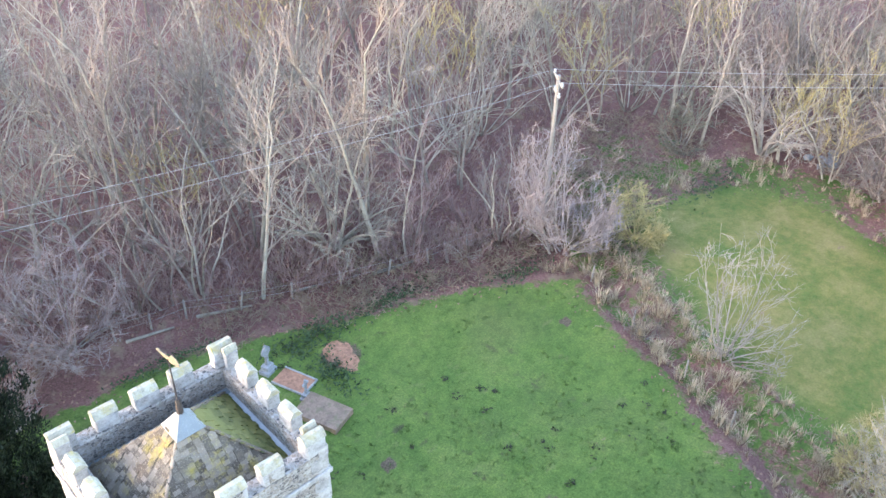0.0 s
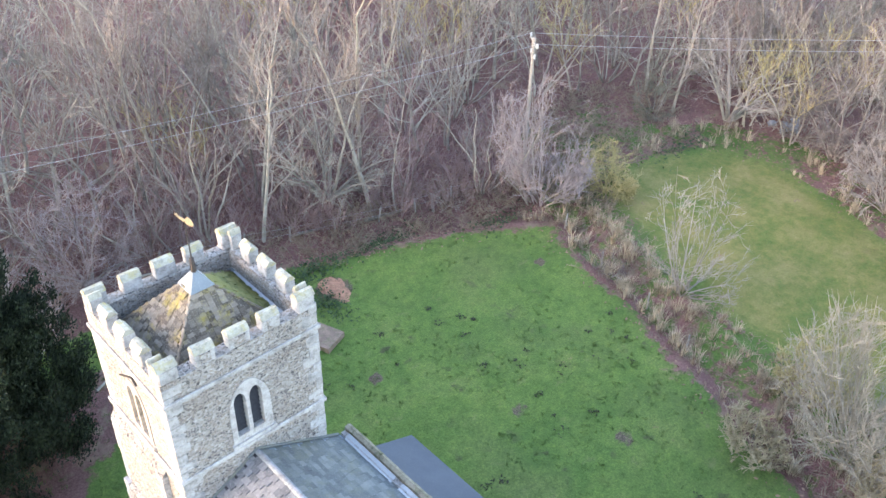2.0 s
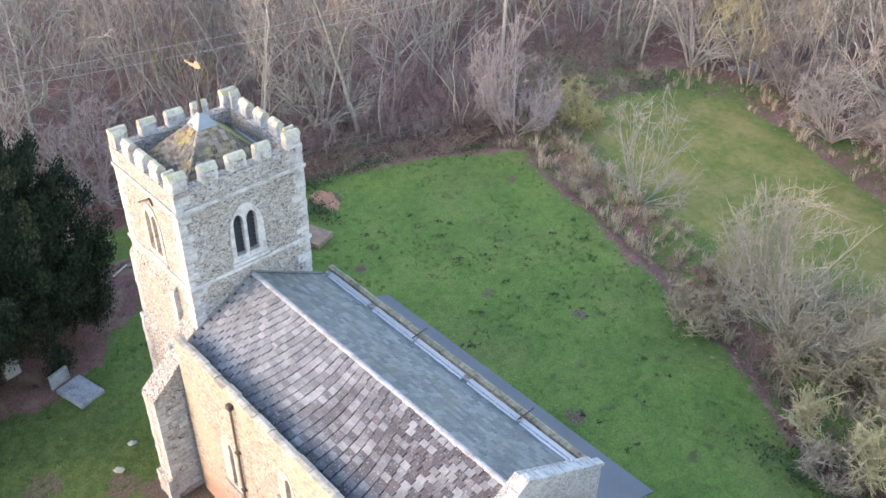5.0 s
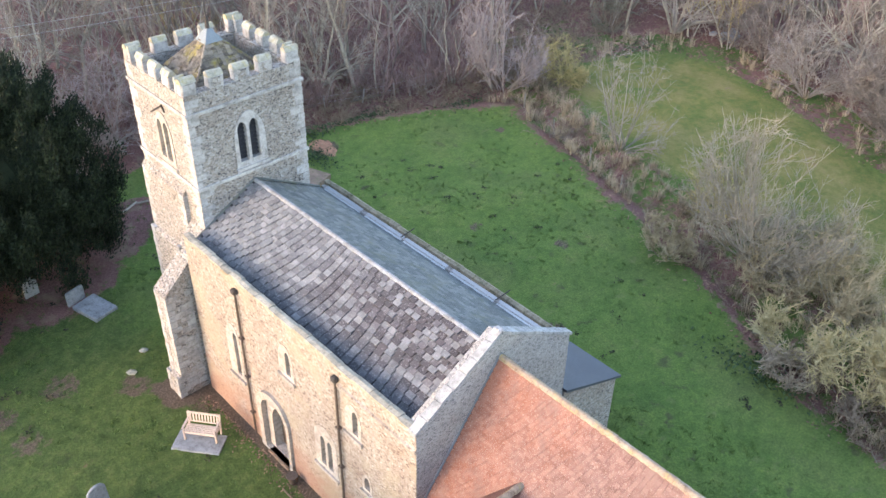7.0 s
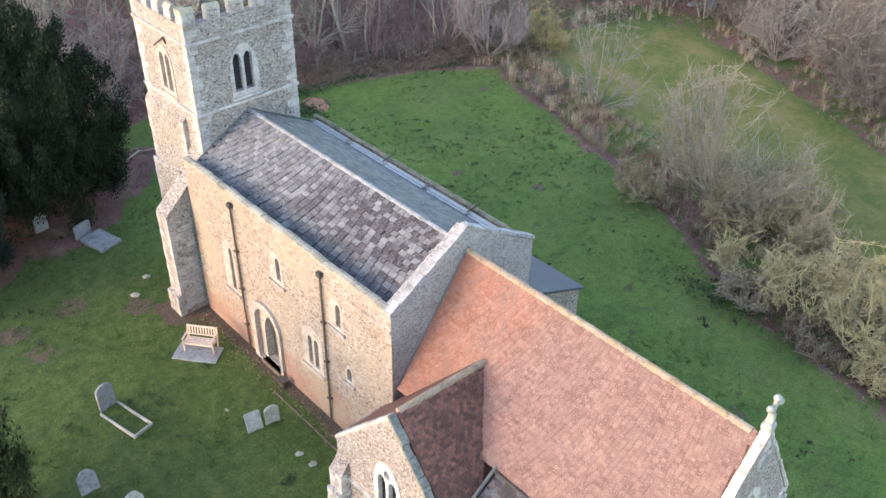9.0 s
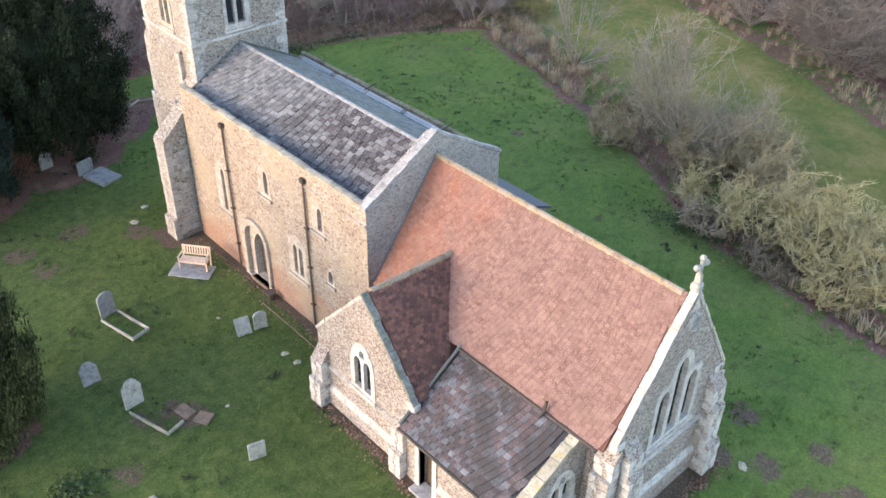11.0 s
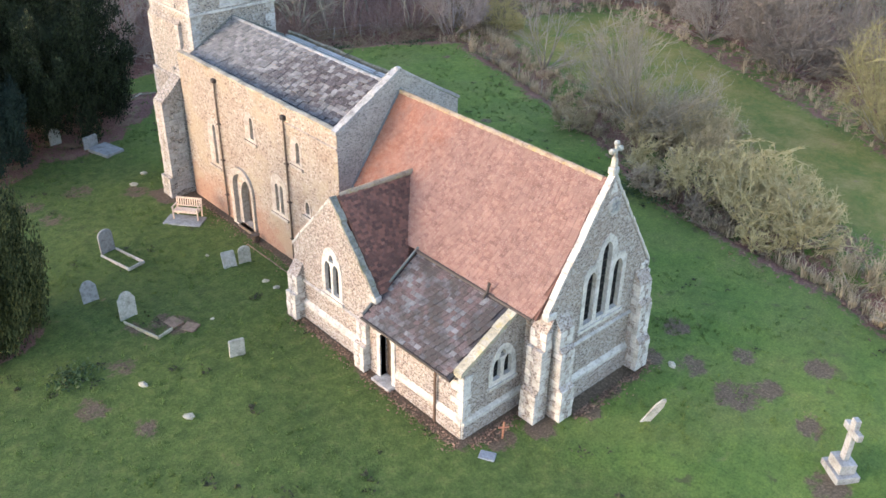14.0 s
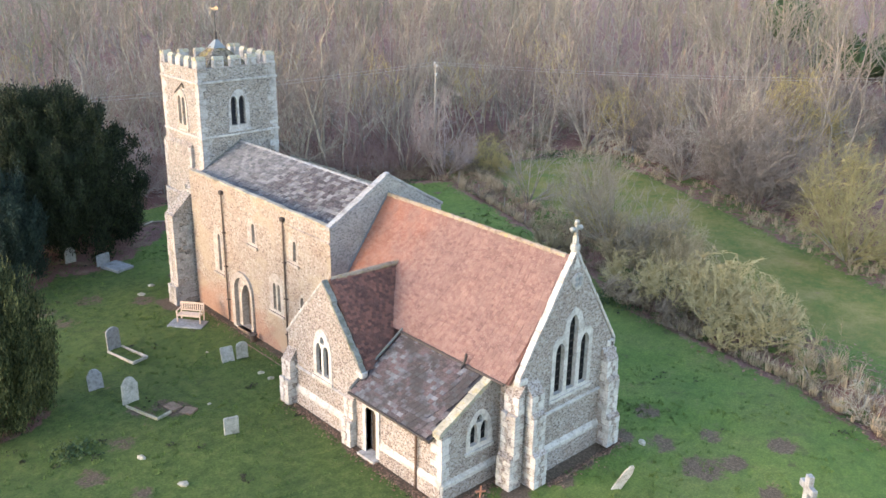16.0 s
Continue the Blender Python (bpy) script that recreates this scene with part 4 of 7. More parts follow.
profile("transept_roof_east", [(-6.22, 3.16), (-3.92, 6.24), (-3.92, 6.04), (-6.1, 3.1)], on_x(-0.7, 3.38), TILE_DARK, label="dark red tiled transept roof slope")
transept_e = church.children[-1]
profile("transept_roof_west", [(-1.08, 3.16), (-3.92, 6.24), (-3.92, 6.04), (-1.2, 3.1)], on_x(-0.7, 3.38), TILE_DARK)
buttress(-1.45, -0.95, -1.75, -1.15, "-x", [(0.5, 1.1), (0.36, 2.0)])
buttress(-1.42, -0.95, -6.12, -5.58, "-x", [(0.5, 1.1), (0.36, 2.0)])
profile("string_course", [(-0.95, 1.66), (-1.03, 1.7), (-1.03, 1.76), (-0.95, 1.8)], lambda u, v, d: (u, -5.55 + 3.8 * d, v), STONE)
offset_plinth((-0.95, -1.05, 0.62, 0.78), lambda u, v, d: (u, -5.55 + 3.8 * d, v))

# vestry
VWIN = arch(0.02, 1.32, 1.55, 3.12)
VDOOR = [(-7.42, 0.05), (-6.78, 0.05), (-6.78, 1.95), (-6.9, 2.08), (-7.3, 2.08), (-7.42, 1.95)]
wall("vestry_wall_east", [(-1.15, 0), (1.7, 0), (1.7, 4.15), (1.25, 4.1), (-1.15, 2.72)], on_y(-11.06, 0.4), CFLINT, [VWIN], "flint vestry end wall")
window([arch(0.2, 0.56, 1.75, 2.6), arch(0.72, 1.08, 1.75, 2.6), arch(0.5, 0.78, 2.62, 2.92)], VWIN, y_face(-11.06), 0.13, "two-light traceried vestry window in pale stone")
coping_run((-1.32, 2.66), (1.36, 4.1), 0.19, -11.12, "y", 0.36, COPING, "lichened yellow-grey sloping coping", 69, 0.6)
wall("vestry_wall_south", [(-10.66, 0), (-6.15, 0), (-6.15, 2.5), (-10.66, 2.5)], on_x(-1.15, 0.4), CFLINT, [VDOOR], "flint vestry wall")
vdoor = part("door", prism(bmesh.new(), VDOOR, on_x(-0.86, 0.06)), DOORWOOD, church, "narrow dark plank vestry door")
bm = bmesh.new()
prism(bm, [(-7.62, 0.0), (-6.6, 0.0), (-6.6, 2.3), (-7.62, 2.3)], on_x(-1.2, 0.28), [VDOOR])
part("door_frame", bm, CLUNCH, vdoor, "pale stone door surround")
solid("doorstep", [((-1.5, -7.6, -0.1), (-0.9, -6.6, 0.1))], STONE, label="pale stone step")
offset_plinth((-1.15, -1.22, 0.62, 0.8), lambda u, v, d: (u, -11.06 + 3.4 * d, v))
offset_plinth((-11.06, -11.13, 0.55, 0.72), lambda u, v, d: (-1.15 + 2.8 * d, u, v))
quoins(-1.17, -11.08, 1, 1, 0.0, 2.6, CLUNCH)
profile("vestry_roof", [(-1.42, 2.5), (1.5, 4.33), (1.5, 4.15), (-1.36, 2.4)], on_y(-10.72, 4.62), LOUVRE, label="lichened purple-brown slate lean-to roof")
vestry_roof = church.children[-1]
bm = bmesh.new()
rod(bm, (-1.47, -10.75, 2.47), (-1.47, -6.1, 2.47), 0.055)
part("gutter", bm, IRON, church, "black iron eaves gutter")
bm = bmesh.new()
rod(bm, (-1.25, -9.8, 0.0), (-1.25, -9.8, 2.45), 0.05)
part("drainpipe", bm, RUSTPIPE, church, "dull rust-brown drainpipe")
for y in (7.48, 1.98):
    bm = bmesh.new()
    rod(bm, (0.97, y, 0.1), (0.97, y, 6.85), 0.042)
    pipe = part("drainpipe", bm, BROWNIRON, church, "dark iron drainpipe")
    bm = bmesh.new()
    box(bm, (0.87, y - 0.12, 6.8), (1.05, y + 0.12, 7.0), 0.035)
    part("hopper", bm, IRON, pipe)
    for z in (1.2, 3.0, 4.8):
        bm = bmesh.new()
        box(bm, (0.9, y - 0.1, z), (1.05, y + 0.1, z + 0.06), 0.01)
        part("bracket", bm, BROWNIRON, pipe)

# tower
TX0, TX1, TY0, TY1 = 1.92, 6.48, 10.84, 14.92
BELL_E = arch(3.52, 4.78, 9.1, 11.2)
BELL_S = arch(12.2, 13.35, 9.1, 11.15)
wall("tower_wall_east", [(TX0, 0), (TX1, 0), (TX1, 12.36), (TX0, 12.36)], on_y(TY0, 0.4), FLINT, [BELL_E], "grey flint tower wall with pale quoins")
wall("tower_wall_south", [(TY0 + 0.4, 0), (TY1, 0), (TY1, 12.36), (TY0 + 0.4, 12.36)], on_x(TX0, 0.4), FLINT, [BELL_S], "sunlit flint tower wall")
solid("tower_wall_north", [((TX1 - 0.4, TY0 + 0.4, 0), (TX1, TY1, 12.36))], FLINT, bevel=0)
solid("tower_wall_west", [((TX0 + 0.4, TY1 - 0.4, 0), (TX1 - 0.4, TY1, 12.36))], FLINT, bevel=0)
w = window([arch(3.68, 4.05, 9.32, 10.85), arch(4.16, 4.53, 9.32, 10.85)], BELL_E, y_face(TY0), 0.25, "two-light belfry opening with dark louvres", LOUVRE, STONE)
for x in (3.68, 4.16):
    for k in range(9):
        bm = bmesh.new()
        prism(bm, [(TY0 + 0.12, 9.36 + k * 0.16), (TY0 + 0.14, 9.34 + k * 0.16), (TY0 + 0.24, 9.44 + k * 0.16), (TY0 + 0.22, 9.46 + k * 0.16)], lambda u, v, d: (x + 0.37 * d, u, v))
        part("louvre", bm, LOUVRE, w)
window([arch(12.38, 12.72, 9.3, 10.8), arch(12.84, 13.18, 9.3, 10.8)], BELL_S, x_face(TX0), 0.12, "two-light belfry opening filled with pale stone", PALESTONE, NAVETRIM)
for z, zz in ((11.60, 11.74), (8.78, 8.92)):
    bm = bmesh.new()
    for lo, hi in (((TX0 - 0.07, TY0 - 0.07, z), (TX1 + 0.07, TY0, zz)), ((TX0 - 0.07, TY1, z), (TX1 + 0.07, TY1 + 0.07, zz)),
                   ((TX0 - 0.07, TY0, z), (TX0, TY1, zz)), ((TX1, TY0, z), (TX1 + 0.07, TY1, zz))):
        box(bm, lo, hi, 0.02)
    part("string_course", bm, STONE, church, "moulded pale stone string course")
quoins(TX0, TY0, 1, 1, 7.0, 12.3)
quoins(TX1, TY0, -1, 1, 7.0, 12.3)
quoins(TX0, TY1, 1, -1, 8.3, 12.3)
big = buttress(TX0 - 2.4, TX0, 11.02, 11.85, "-x", [(2.1, 1.0), (1.92, 5.0), (0.75, 6.15)], "large stepped tower buttress of grey rubble and ashlar", FLINT, STONE)
ar = np.random.default_rng(31)
z = 0.3
while z < 4.7:
    h = ar.uniform(0.2, 0.3)
    x = TX0 - 1.75 + ar.uniform(0, 0.35)
    while x < TX0 - 0.95:
        w = ar.uniform(0.28, 0.6)
        if ar.uniform() < 0.72:
            bm = bmesh.new()
            box(bm, (x, 11.005, z), (min(x + w, TX0 - 0.9) - 0.015, 11.1, z + h - 0.015), 0.01)
            part("ashlar", bm, STONE, big)
        x += w
    z += h
buttress(TX0 - 0.5, TX0, 11.86, 14.92, "-x", [(0.42, 2.4), (0.3, 5.4), (0.16, 8.2)], "thickened lower stage of the tower with pale corner stones", FLINT, STONE)
buttress(2.0, 2.9, 14.92, 15.6, "+y", [(0.75, 3.0), (0.55, 5.2), (0.3, 7.6)], flint=FLINT, stone=STONE)
# battlements
MX = [(1.92, 2.46), (2.92, 3.47), (3.87, 4.46), (4.84, 5.36), (5.94, 6.48)]
MY = [(10.84, 11.36), (11.74, 12.22), (12.62, 13.12), (13.52, 14.0), (14.4, 14.92)]
PT = 0.34


def merlon(boxes, caps):
    bm = bmesh.new()
    wear = np.random.default_rng(int(sum(boxes[0][0]) * 100)).normal(0, 0.014, 300)
    for lo, hi in boxes:
        box(bm, lo, hi, 0.03)
    for v, w in zip(bm.verts, wear):
        v.co += Vector((w, -w, w * 0.8 if v.co.z > 12.5 else 0)) * 0.7
    m = part("merlon", bm, STONE, church, "weathered pale stone merlon")
    bm = bmesh.new()
    for lo, hi in caps:
        vs = box(bm, lo, hi)
        thin_x = hi[0] - lo[0] < hi[1] - lo[1]
        mid = [(a + b) / 2 for a, b in zip(lo, hi)]
        for v in vs[4:]:
            k = 0 if thin_x else 1
            v.co[k] = mid[k] + (v.co[k] - mid[k]) * 0.35
    for v, w in zip(bm.verts, wear[::-1]):
        v.co.z += w if v.co.z > caps[0][0][2] + 0.02 else 0
    part("cap", bm, COPING, m)


def merlons():
    z0, z1, z2 = 12.36, 12.76, 12.92
    o = 0.008
    for k in (1, 2, 3):
        a, b = MX[k]
        for ya, yb in ((TY0, TY0 + PT), (TY1 - PT, TY1)):
            merlon([((a, ya, z0), (b, yb, z1))], [((a - o, ya - o, z1), (b + o, yb + o, z2))])
        a, b = MY[k]
        for xa, xb in ((TX0, TX0 + PT), (TX1 - PT, TX1)):
            merlon([((xa, a, z0), (xb, b, z1))], [((xa - o, a - o, z1), (xb + o, b + o, z2))])
    for (xa, xb), xi in ((MX[0], 1), (MX[4], -1)):
        for (ya, yb), yi in ((MY[0], 1), (MY[4], -1)):
            up = 0.1 if xi == -1 and yi == -1 else 0.03
            xw = (xa, xa + PT) if xi == 1 else (xb - PT, xb)
            yw = (ya, ya + PT) if yi == 1 else (yb - PT, yb)
            yr = (ya + PT, yb) if yi == 1 else (ya, yb - PT)
            merlon([((xa, yw[0], z0), (xb, yw[1], z1 + up)), ((xw[0], yr[0], z0), (xw[1], yr[1], z1 + up))],
                   [((xa - o, yw[0] - o, z1 + up), (xb + o, yw[1] + o, z2 + up)), ((xw[0] - o, yr[0], z1 + up), (xw[1] + o, yr[1], z2 + up))])


merlons()
# panels of flint in the east merlons
for k in (1, 2, 3):
    a, b = MX[k]
    solid("flint_panel", [((a + 0.13, TY0 - 0.006, 12.42), (b - 0.13, TY0 + 0.02, 12.72))], FLINT, bevel=0)
solid("tower_gutter", [((TX0 + 0.34, TY0 + 0.34, 11.5), (TX1 - 0.34, TY1 - 0.34, 11.62))], DARKLEAD, label="lead walk behind the parapet")
solid("parapet_walk", [((5.86, 11.3, 11.6), (6.13, 14.3, 11.74))], PALELEAD, label="pale slabbed walk behind the north parapet")
solid("parapet_walk", [((2.3, 14.3, 11.6), (6.13, 14.57, 11.72))], LEADROOF, label="blue-grey lead walk behind the west parapet")
APEX = (4.2, 12.88, 13.4)
BASE = [(2.5, 11.42), (5.9, 11.42), (5.9, 14.34), (2.5, 14.34)]
bm = bmesh.new()
vs = [bm.verts.new((x, y, 11.75)) for x, y in BASE] + [bm.verts.new(APEX)] + [bm.verts.new((x, y, 11.55)) for x, y in BASE]
for i in range(4):
    j = (i + 1) % 4
    bm.faces.new((vs[i], vs[j], vs[4]))
    bm.faces.new((vs[5 + i], vs[5 + j], vs[j], vs[i]))
tower_roof = part("tower_roof", bm, TOWERTILE, church, "mossy pyramid roof of old brown tiles")
bm = bmesh.new()
bmesh.ops.create_cone(bm, cap_ends=True, segments=4, radius1=0.5, radius2=0.1, depth=0.42, matrix=Matrix.Translation((4.2, 12.88, 13.33)) @ Matrix.Rotation(radians(45), 4, "Z"))
part("lead_cap", bm, LEADROOF, tower_roof, "grey lead cap")
bm = bmesh.new()
rod(bm, (4.2, 12.88, 13.4), (4.2, 12.88, 13.95), 0.09, 0.06)
rod(bm, (4.2, 12.88, 13.9), (4.2, 12.88, 15.1), 0.022, 0.014)
vane = part("weather_vane", bm, IRON, church, "weather vane with a gilded arrow plate on an iron rod")
bm = bmesh.new()
prism(bm, [(-0.5, 0.0), (-0.36, 0.1), (-0.3, 0.03), (0.05, 0.06), (0.18, 0.2), (0.34, 0.17), (0.46, 0.02), (0.32, -0.06), (0.1, -0.1), (-0.32, -0.04)],
      lambda u, v, d: (4.2 + 0.1 * u + 0.02 * d, 12.88 - 0.85 * u, 15.12 + 0.9 * v))
part("vane_plate", bm, GILT, vane, "gilded vane plate")
bm = bmesh.new()
rod(bm, (TX0 - 0.03, 13.45, 10.9), (TX0 - 0.05, 12.5, 11.5), 0.03)
rod(bm, (TX0 - 0.05, 12.5, 11.5), (TX0 - 0.02, 12.42, 11.25), 0.03)
part("iron_bracket", bm, IRON, church, "rusty bracket on the tower wall")
bm = bmesh.new()
rod(bm, (1.2, -9.75, 4.62), (1.12, -9.75, 4.3), 0.05)
rod(bm, (1.12, -9.75, 4.3), (0.95, -9.72, 4.1), 0.05)
part("downpipe", bm, IRON, church, "short bent outlet pipe below the chancel gutter")
# chancel gable cross
bm = bmesh.new()
box(bm, (4.08, -12.14, 8.55), (4.40, -11.86, 8.82), 0.05)
vs = box(bm, (4.15, -12.08, 8.8), (4.33, -11.92, 9.12))
for v in vs[4:]:
    v.co.x = 4.24 + (v.co.x - 4.24) * 0.6
cross = part("gable_cross", bm, PALESTONE, church, "weathered stone cross on the gable")
bm = bmesh.new()
box(bm, (4.185, -12.05, 9.1), (4.295, -11.95, 9.62), 0.02)
box(bm, (4.02, -12.045, 9.33), (4.46, -11.955, 9.44), 0.02)
for x, z in ((4.02, 9.385), (4.46, 9.385), (4.24, 9.62)):
    bmesh.ops.create_icosphere(bm, subdivisions=2, radius=0.1, matrix=Matrix.Translation((x, -12.0, z)))
part("cross_head", bm, PALESTONE, cross)
bm = bmesh.new()
prism(bm, [(4.06, 7.95), (4.42, 7.95), (4.24, 8.42)], on_y(-12.14, 0.03))
part("apex_stone", bm, CLUNCH, church)
# lead flashing where the chancel roof meets the nave gable
for s in (-1, 1):
    for k in range(6):
        t0, t1 = k / 6, (k + 1) / 6
        bm = bmesh.new()
        a, b = (4.2 + s * 2.96 * (1 - t0), 4.22 + 4.12 * t0), (4.2 + s * 2.96 * (1 - t1), 4.22 + 4.12 * t1)
        prism(bm, [a, b, (b[0], b[1] + 0.12), (a[0], a[1] + 0.16)], on_y(-1.605, 0.03))
        part("flashing", bm, LEADROOF, church)
# ---- the bench ----
def bench():
    b = thing("bench", "pale new wooden garden bench with slatted back", "bench")
    def piece(name, lo, hi, bev=0.008):
        bm = bmesh.new()
        box(bm, lo, hi, bev)
        return part(name, bm, BENCHWOOD, b)
    for x in (-0.64, 0.58):
        piece("leg", (x, -0.02, 0), (x + 0.06, 0.05, 0.62))
        bm = bmesh.new()
        vs = box(bm, (x, 0.46, 0), (x + 0.06, 0.53, 0.92))
        for v in vs:
            if v.co.z > 0.5:
                v.co.y += 0.09
        part("leg", bm, BENCHWOOD, b)
        piece("armrest", (x - 0.01, -0.06, 0.62), (x + 0.08, 0.54, 0.655), 0.012)
        piece("side_rail", (x + 0.005, 0.05, 0.36), (x + 0.05, 0.46, 0.42))
    for k in range(5):
        piece("seat_slat", (-0.6, 0.0 + k * 0.09, 0.42), (0.6, 0.075 + k * 0.09, 0.445))
    piece("front_rail", (-0.58, 0.0, 0.34), (0.58, 0.03, 0.415))
    bm = bmesh.new()
    box(bm, (-0.58, 0.545, 0.84), (0.58, 0.6, 0.93), 0.012)
    part("top_rail", bm, BENCHWOOD, b)
    piece("bottom_rail", (-0.58, 0.5, 0.47), (0.58, 0.54, 0.53))
    for k in range(10):
        bm = bmesh.new()
        vs = box(bm, (-0.55 + k * 0.115, 0.51, 0.5), (-0.49 + k * 0.115, 0.53, 0.86))
        for v in vs:
            if v.co.z > 0.7:
                v.co.y += 0.05
        part("back_slat", bm, BENCHWOOD, b)
    return b


BT = math.atan2(-0.98, 0.78)
slab = thing("paving_slab", "grey concrete slab under the bench", "slab", (-0.85, 8.5, 0))
bm = bmesh.new()
box(bm, (-0.95, -0.42, -0.1), (0.9, 0.52, 0.06), 0.015)
for v in bm.verts:
    v.co = Matrix.Rotation(BT, 3, "Z") @ v.co + Vector((-0.85, 8.5, 0))
part("slab", bm, GREYSTONE, slab)
bench().matrix_basis = Matrix.Translation((-0.78, 8.52, 0.06)) @ Matrix.Rotation(BT, 4, "Z")


# ---- graves ----
def headstone(name, label, x, y, turn, w, h, t, style, material, lean=0.0, side=0.0):
    """An upright stone; style sets the head: round, shouldered, flat or pointed."""
    ob = thing(name, label, "headstone", group="headstones")
    hw = w / 2
    if style == "round":
        out = [(-hw, -0.1), (hw, -0.1)] + [(hw * math.cos(a), h - hw * 0.75 + hw * 0.75 * math.sin(a)) for a in np.linspace(0, math.pi, 11)]
    elif style == "shoulder":
        out = [(-hw, -0.1), (hw, -0.1), (hw, h * 0.72), (hw * 0.8, h * 0.8)] + [(hw * 0.72 * math.cos(a), h * 0.8 + h * 0.2 * math.sin(a)) for a in np.linspace(0.15, math.pi - 0.15, 8)] + [(-hw * 0.8, h * 0.8), (-hw, h * 0.72)]
    else:
        out = [(-hw, -0.1), (hw, -0.1), (hw, h * 0.94), (hw * 0.85, h), (-hw * 0.85, h), (-hw, h * 0.94)]
    bm = bmesh.new()
    prism(bm, out, lambda u, v, d: (u, t * (d - 0.5), v))
    bmesh.ops.bevel(bm, geom=[e for e in bm.edges if abs(e.verts[0].co.y - e.verts[1].co.y) < 1e-5 and len(e.link_faces) == 2 and abs(e.link_faces[0].normal.y - e.link_faces[1].normal.y) > 0.5],
                    offset=0.015, segments=1, affect="EDGES")
    part("stone", bm, material, ob)
    ob.matrix_basis = Matrix.Translation((x, y, land(x, y))) @ Matrix.Rotation(turn, 4, "Z") @ Matrix.Rotation(lean, 4, "X") @ Matrix.Rotation(side, 4, "Y")
    return ob


FACE = radians(13)
headstone("headstone", "grey round-headed headstone at a kerbed grave", -4.85, 8.1, FACE, 0.72, 1.12, 0.1, "round", GREYSTONE, -0.05)
headstone("headstone", "dark shouldered headstone leaning forward in the grass", -7.05, 4.85, FACE - 0.25, 0.66, 0.92, 0.1, "shoulder", GREYSTONE, -0.16)
headstone("headstone", "pale shouldered headstone at a broken kerb", -6.4, 2.78, FACE - 0.2, 0.72, 1.15, 0.1, "shoulder", PALESTONE, -0.10, 0.05)
headstone("headstone", "small pale rectangular headstone in the grass", -4.45, -2.25, FACE - 0.5, 0.6, 0.78, 0.09, "flat", PALESTONE, 0.05)
headstone("headstone", "weathered round-headed headstone by the nave wall", -0.66, 3.42, radians(-15), 0.55, 0.85, 0.1, "round", PALESTONE, 0.0)
headstone("headstone", "pale slab leaning back beside another headstone", -1.35, 3.5, radians(-12), 0.6, 0.72, 0.08, "flat", PALESTONE, -0.45)
headstone("headstone", "old grey headstone in the shade of the yew", -1.95, 21.3, FACE, 0.7, 1.0, 0.1, "shoulder", PALESTONE, 0.04)
headstone("headstone", "low grey headstone behind a flat grave slab", -0.68, 19.5, FACE + 0.05, 0.9, 0.75, 0.12, "flat", GREYSTONE, 0.03)
headstone("headstone", "dark headstone half hidden by the clipped yew", -9.3, 9.2, FACE, 0.6, 0.85, 0.1, "shoulder", GREYSTONE, 0.05)
headstone("headstone", "thin white slab leaning in the grass east of the chancel", 4.25, -14.65, radians(-35), 0.34, 1.15, 0.07, "shoulder", PALESTONE, 0.08, 0.5)


def kerbs(label, x, y, turn, w, l, material, fill=None, missing=()):
    ob = thing("grave_kerb", label, "grave")
    k = 0.075
    sides = [((-w / 2, 0, -0.05), (-w / 2 + k, l, 0.1)), ((w / 2 - k, 0, -0.05), (w / 2, l, 0.1)), ((-w / 2 + k, l - k, -0.05), (w / 2 - k, l, 0.1))]
    for i, (lo, hi) in enumerate(sides):
        if i in missing:
            continue
        bm = bmesh.new()
        box(bm, lo, hi, 0.015)
        part("kerb", bm, material, ob)
    if fill:
        bm = bmesh.new()
        box(bm, (-w / 2 + k, 0.0, -0.05), (w / 2 - k, l - k, 0.06), 0.01)
        part("bed", bm, fill, ob)
    ob.matrix_basis = Matrix.Translation((x, y, land(x, y))) @ Matrix.Rotation(turn, 4, "Z")
    return ob


kerbs("pale stone kerb round a grassed grave", -4.88, 8.0, FACE + 3.14, 0.85, 1.95, PALESTONE)
kerbs("broken pale kerb round an overgrown grave", -6.35, 2.65, FACE + 3.2, 0.85, 1.95, TOMBPALE, None, (0,))
kerbs("pinkish stone kerb round a gravelled grave by the wood", 13.1, 24.4, radians(-160), 1.1, 1.7, PALESTONE, REDSOIL)


def ledger(label, x, y, turn, w, l, h, material):
    ob = thing("ledger_slab", label, "grave")
    bm = bmesh.new()
    box(bm, (-w / 2, -l / 2, -0.05), (w / 2, l / 2, h), 0.02)
    part("slab", bm, material, ob)
    ob.matrix_basis = Matrix.Translation((x, y, land(x, y))) @ Matrix.Rotation(turn, 4, "Z")


ledger("grey weathered ledger slab with worn patches", -0.3, 18.4, FACE + 0.02, 1.15, 1.6, 0.16, GREYSTONE)
ledger("brown lichened ledger slab on a low base", 13.15, 21.2, radians(20), 1.35, 2.1, 0.28, TOMB)
ledger("broken earth-brown ledger sunk in bare soil", -5.2, 1.35, FACE, 0.5, 0.7, 0.05, TOMB)
ledger("fragment of an earth-brown ledger tilted in bare soil", -4.85, 0.65, FACE + 0.3, 0.55, 0.6, 0.07, TOMB)
ledger("thin grey slate lying flat by the vestry corner", -1.05, -12.2, radians(30), 0.4, 0.55, 0.04, SLATEGREY)


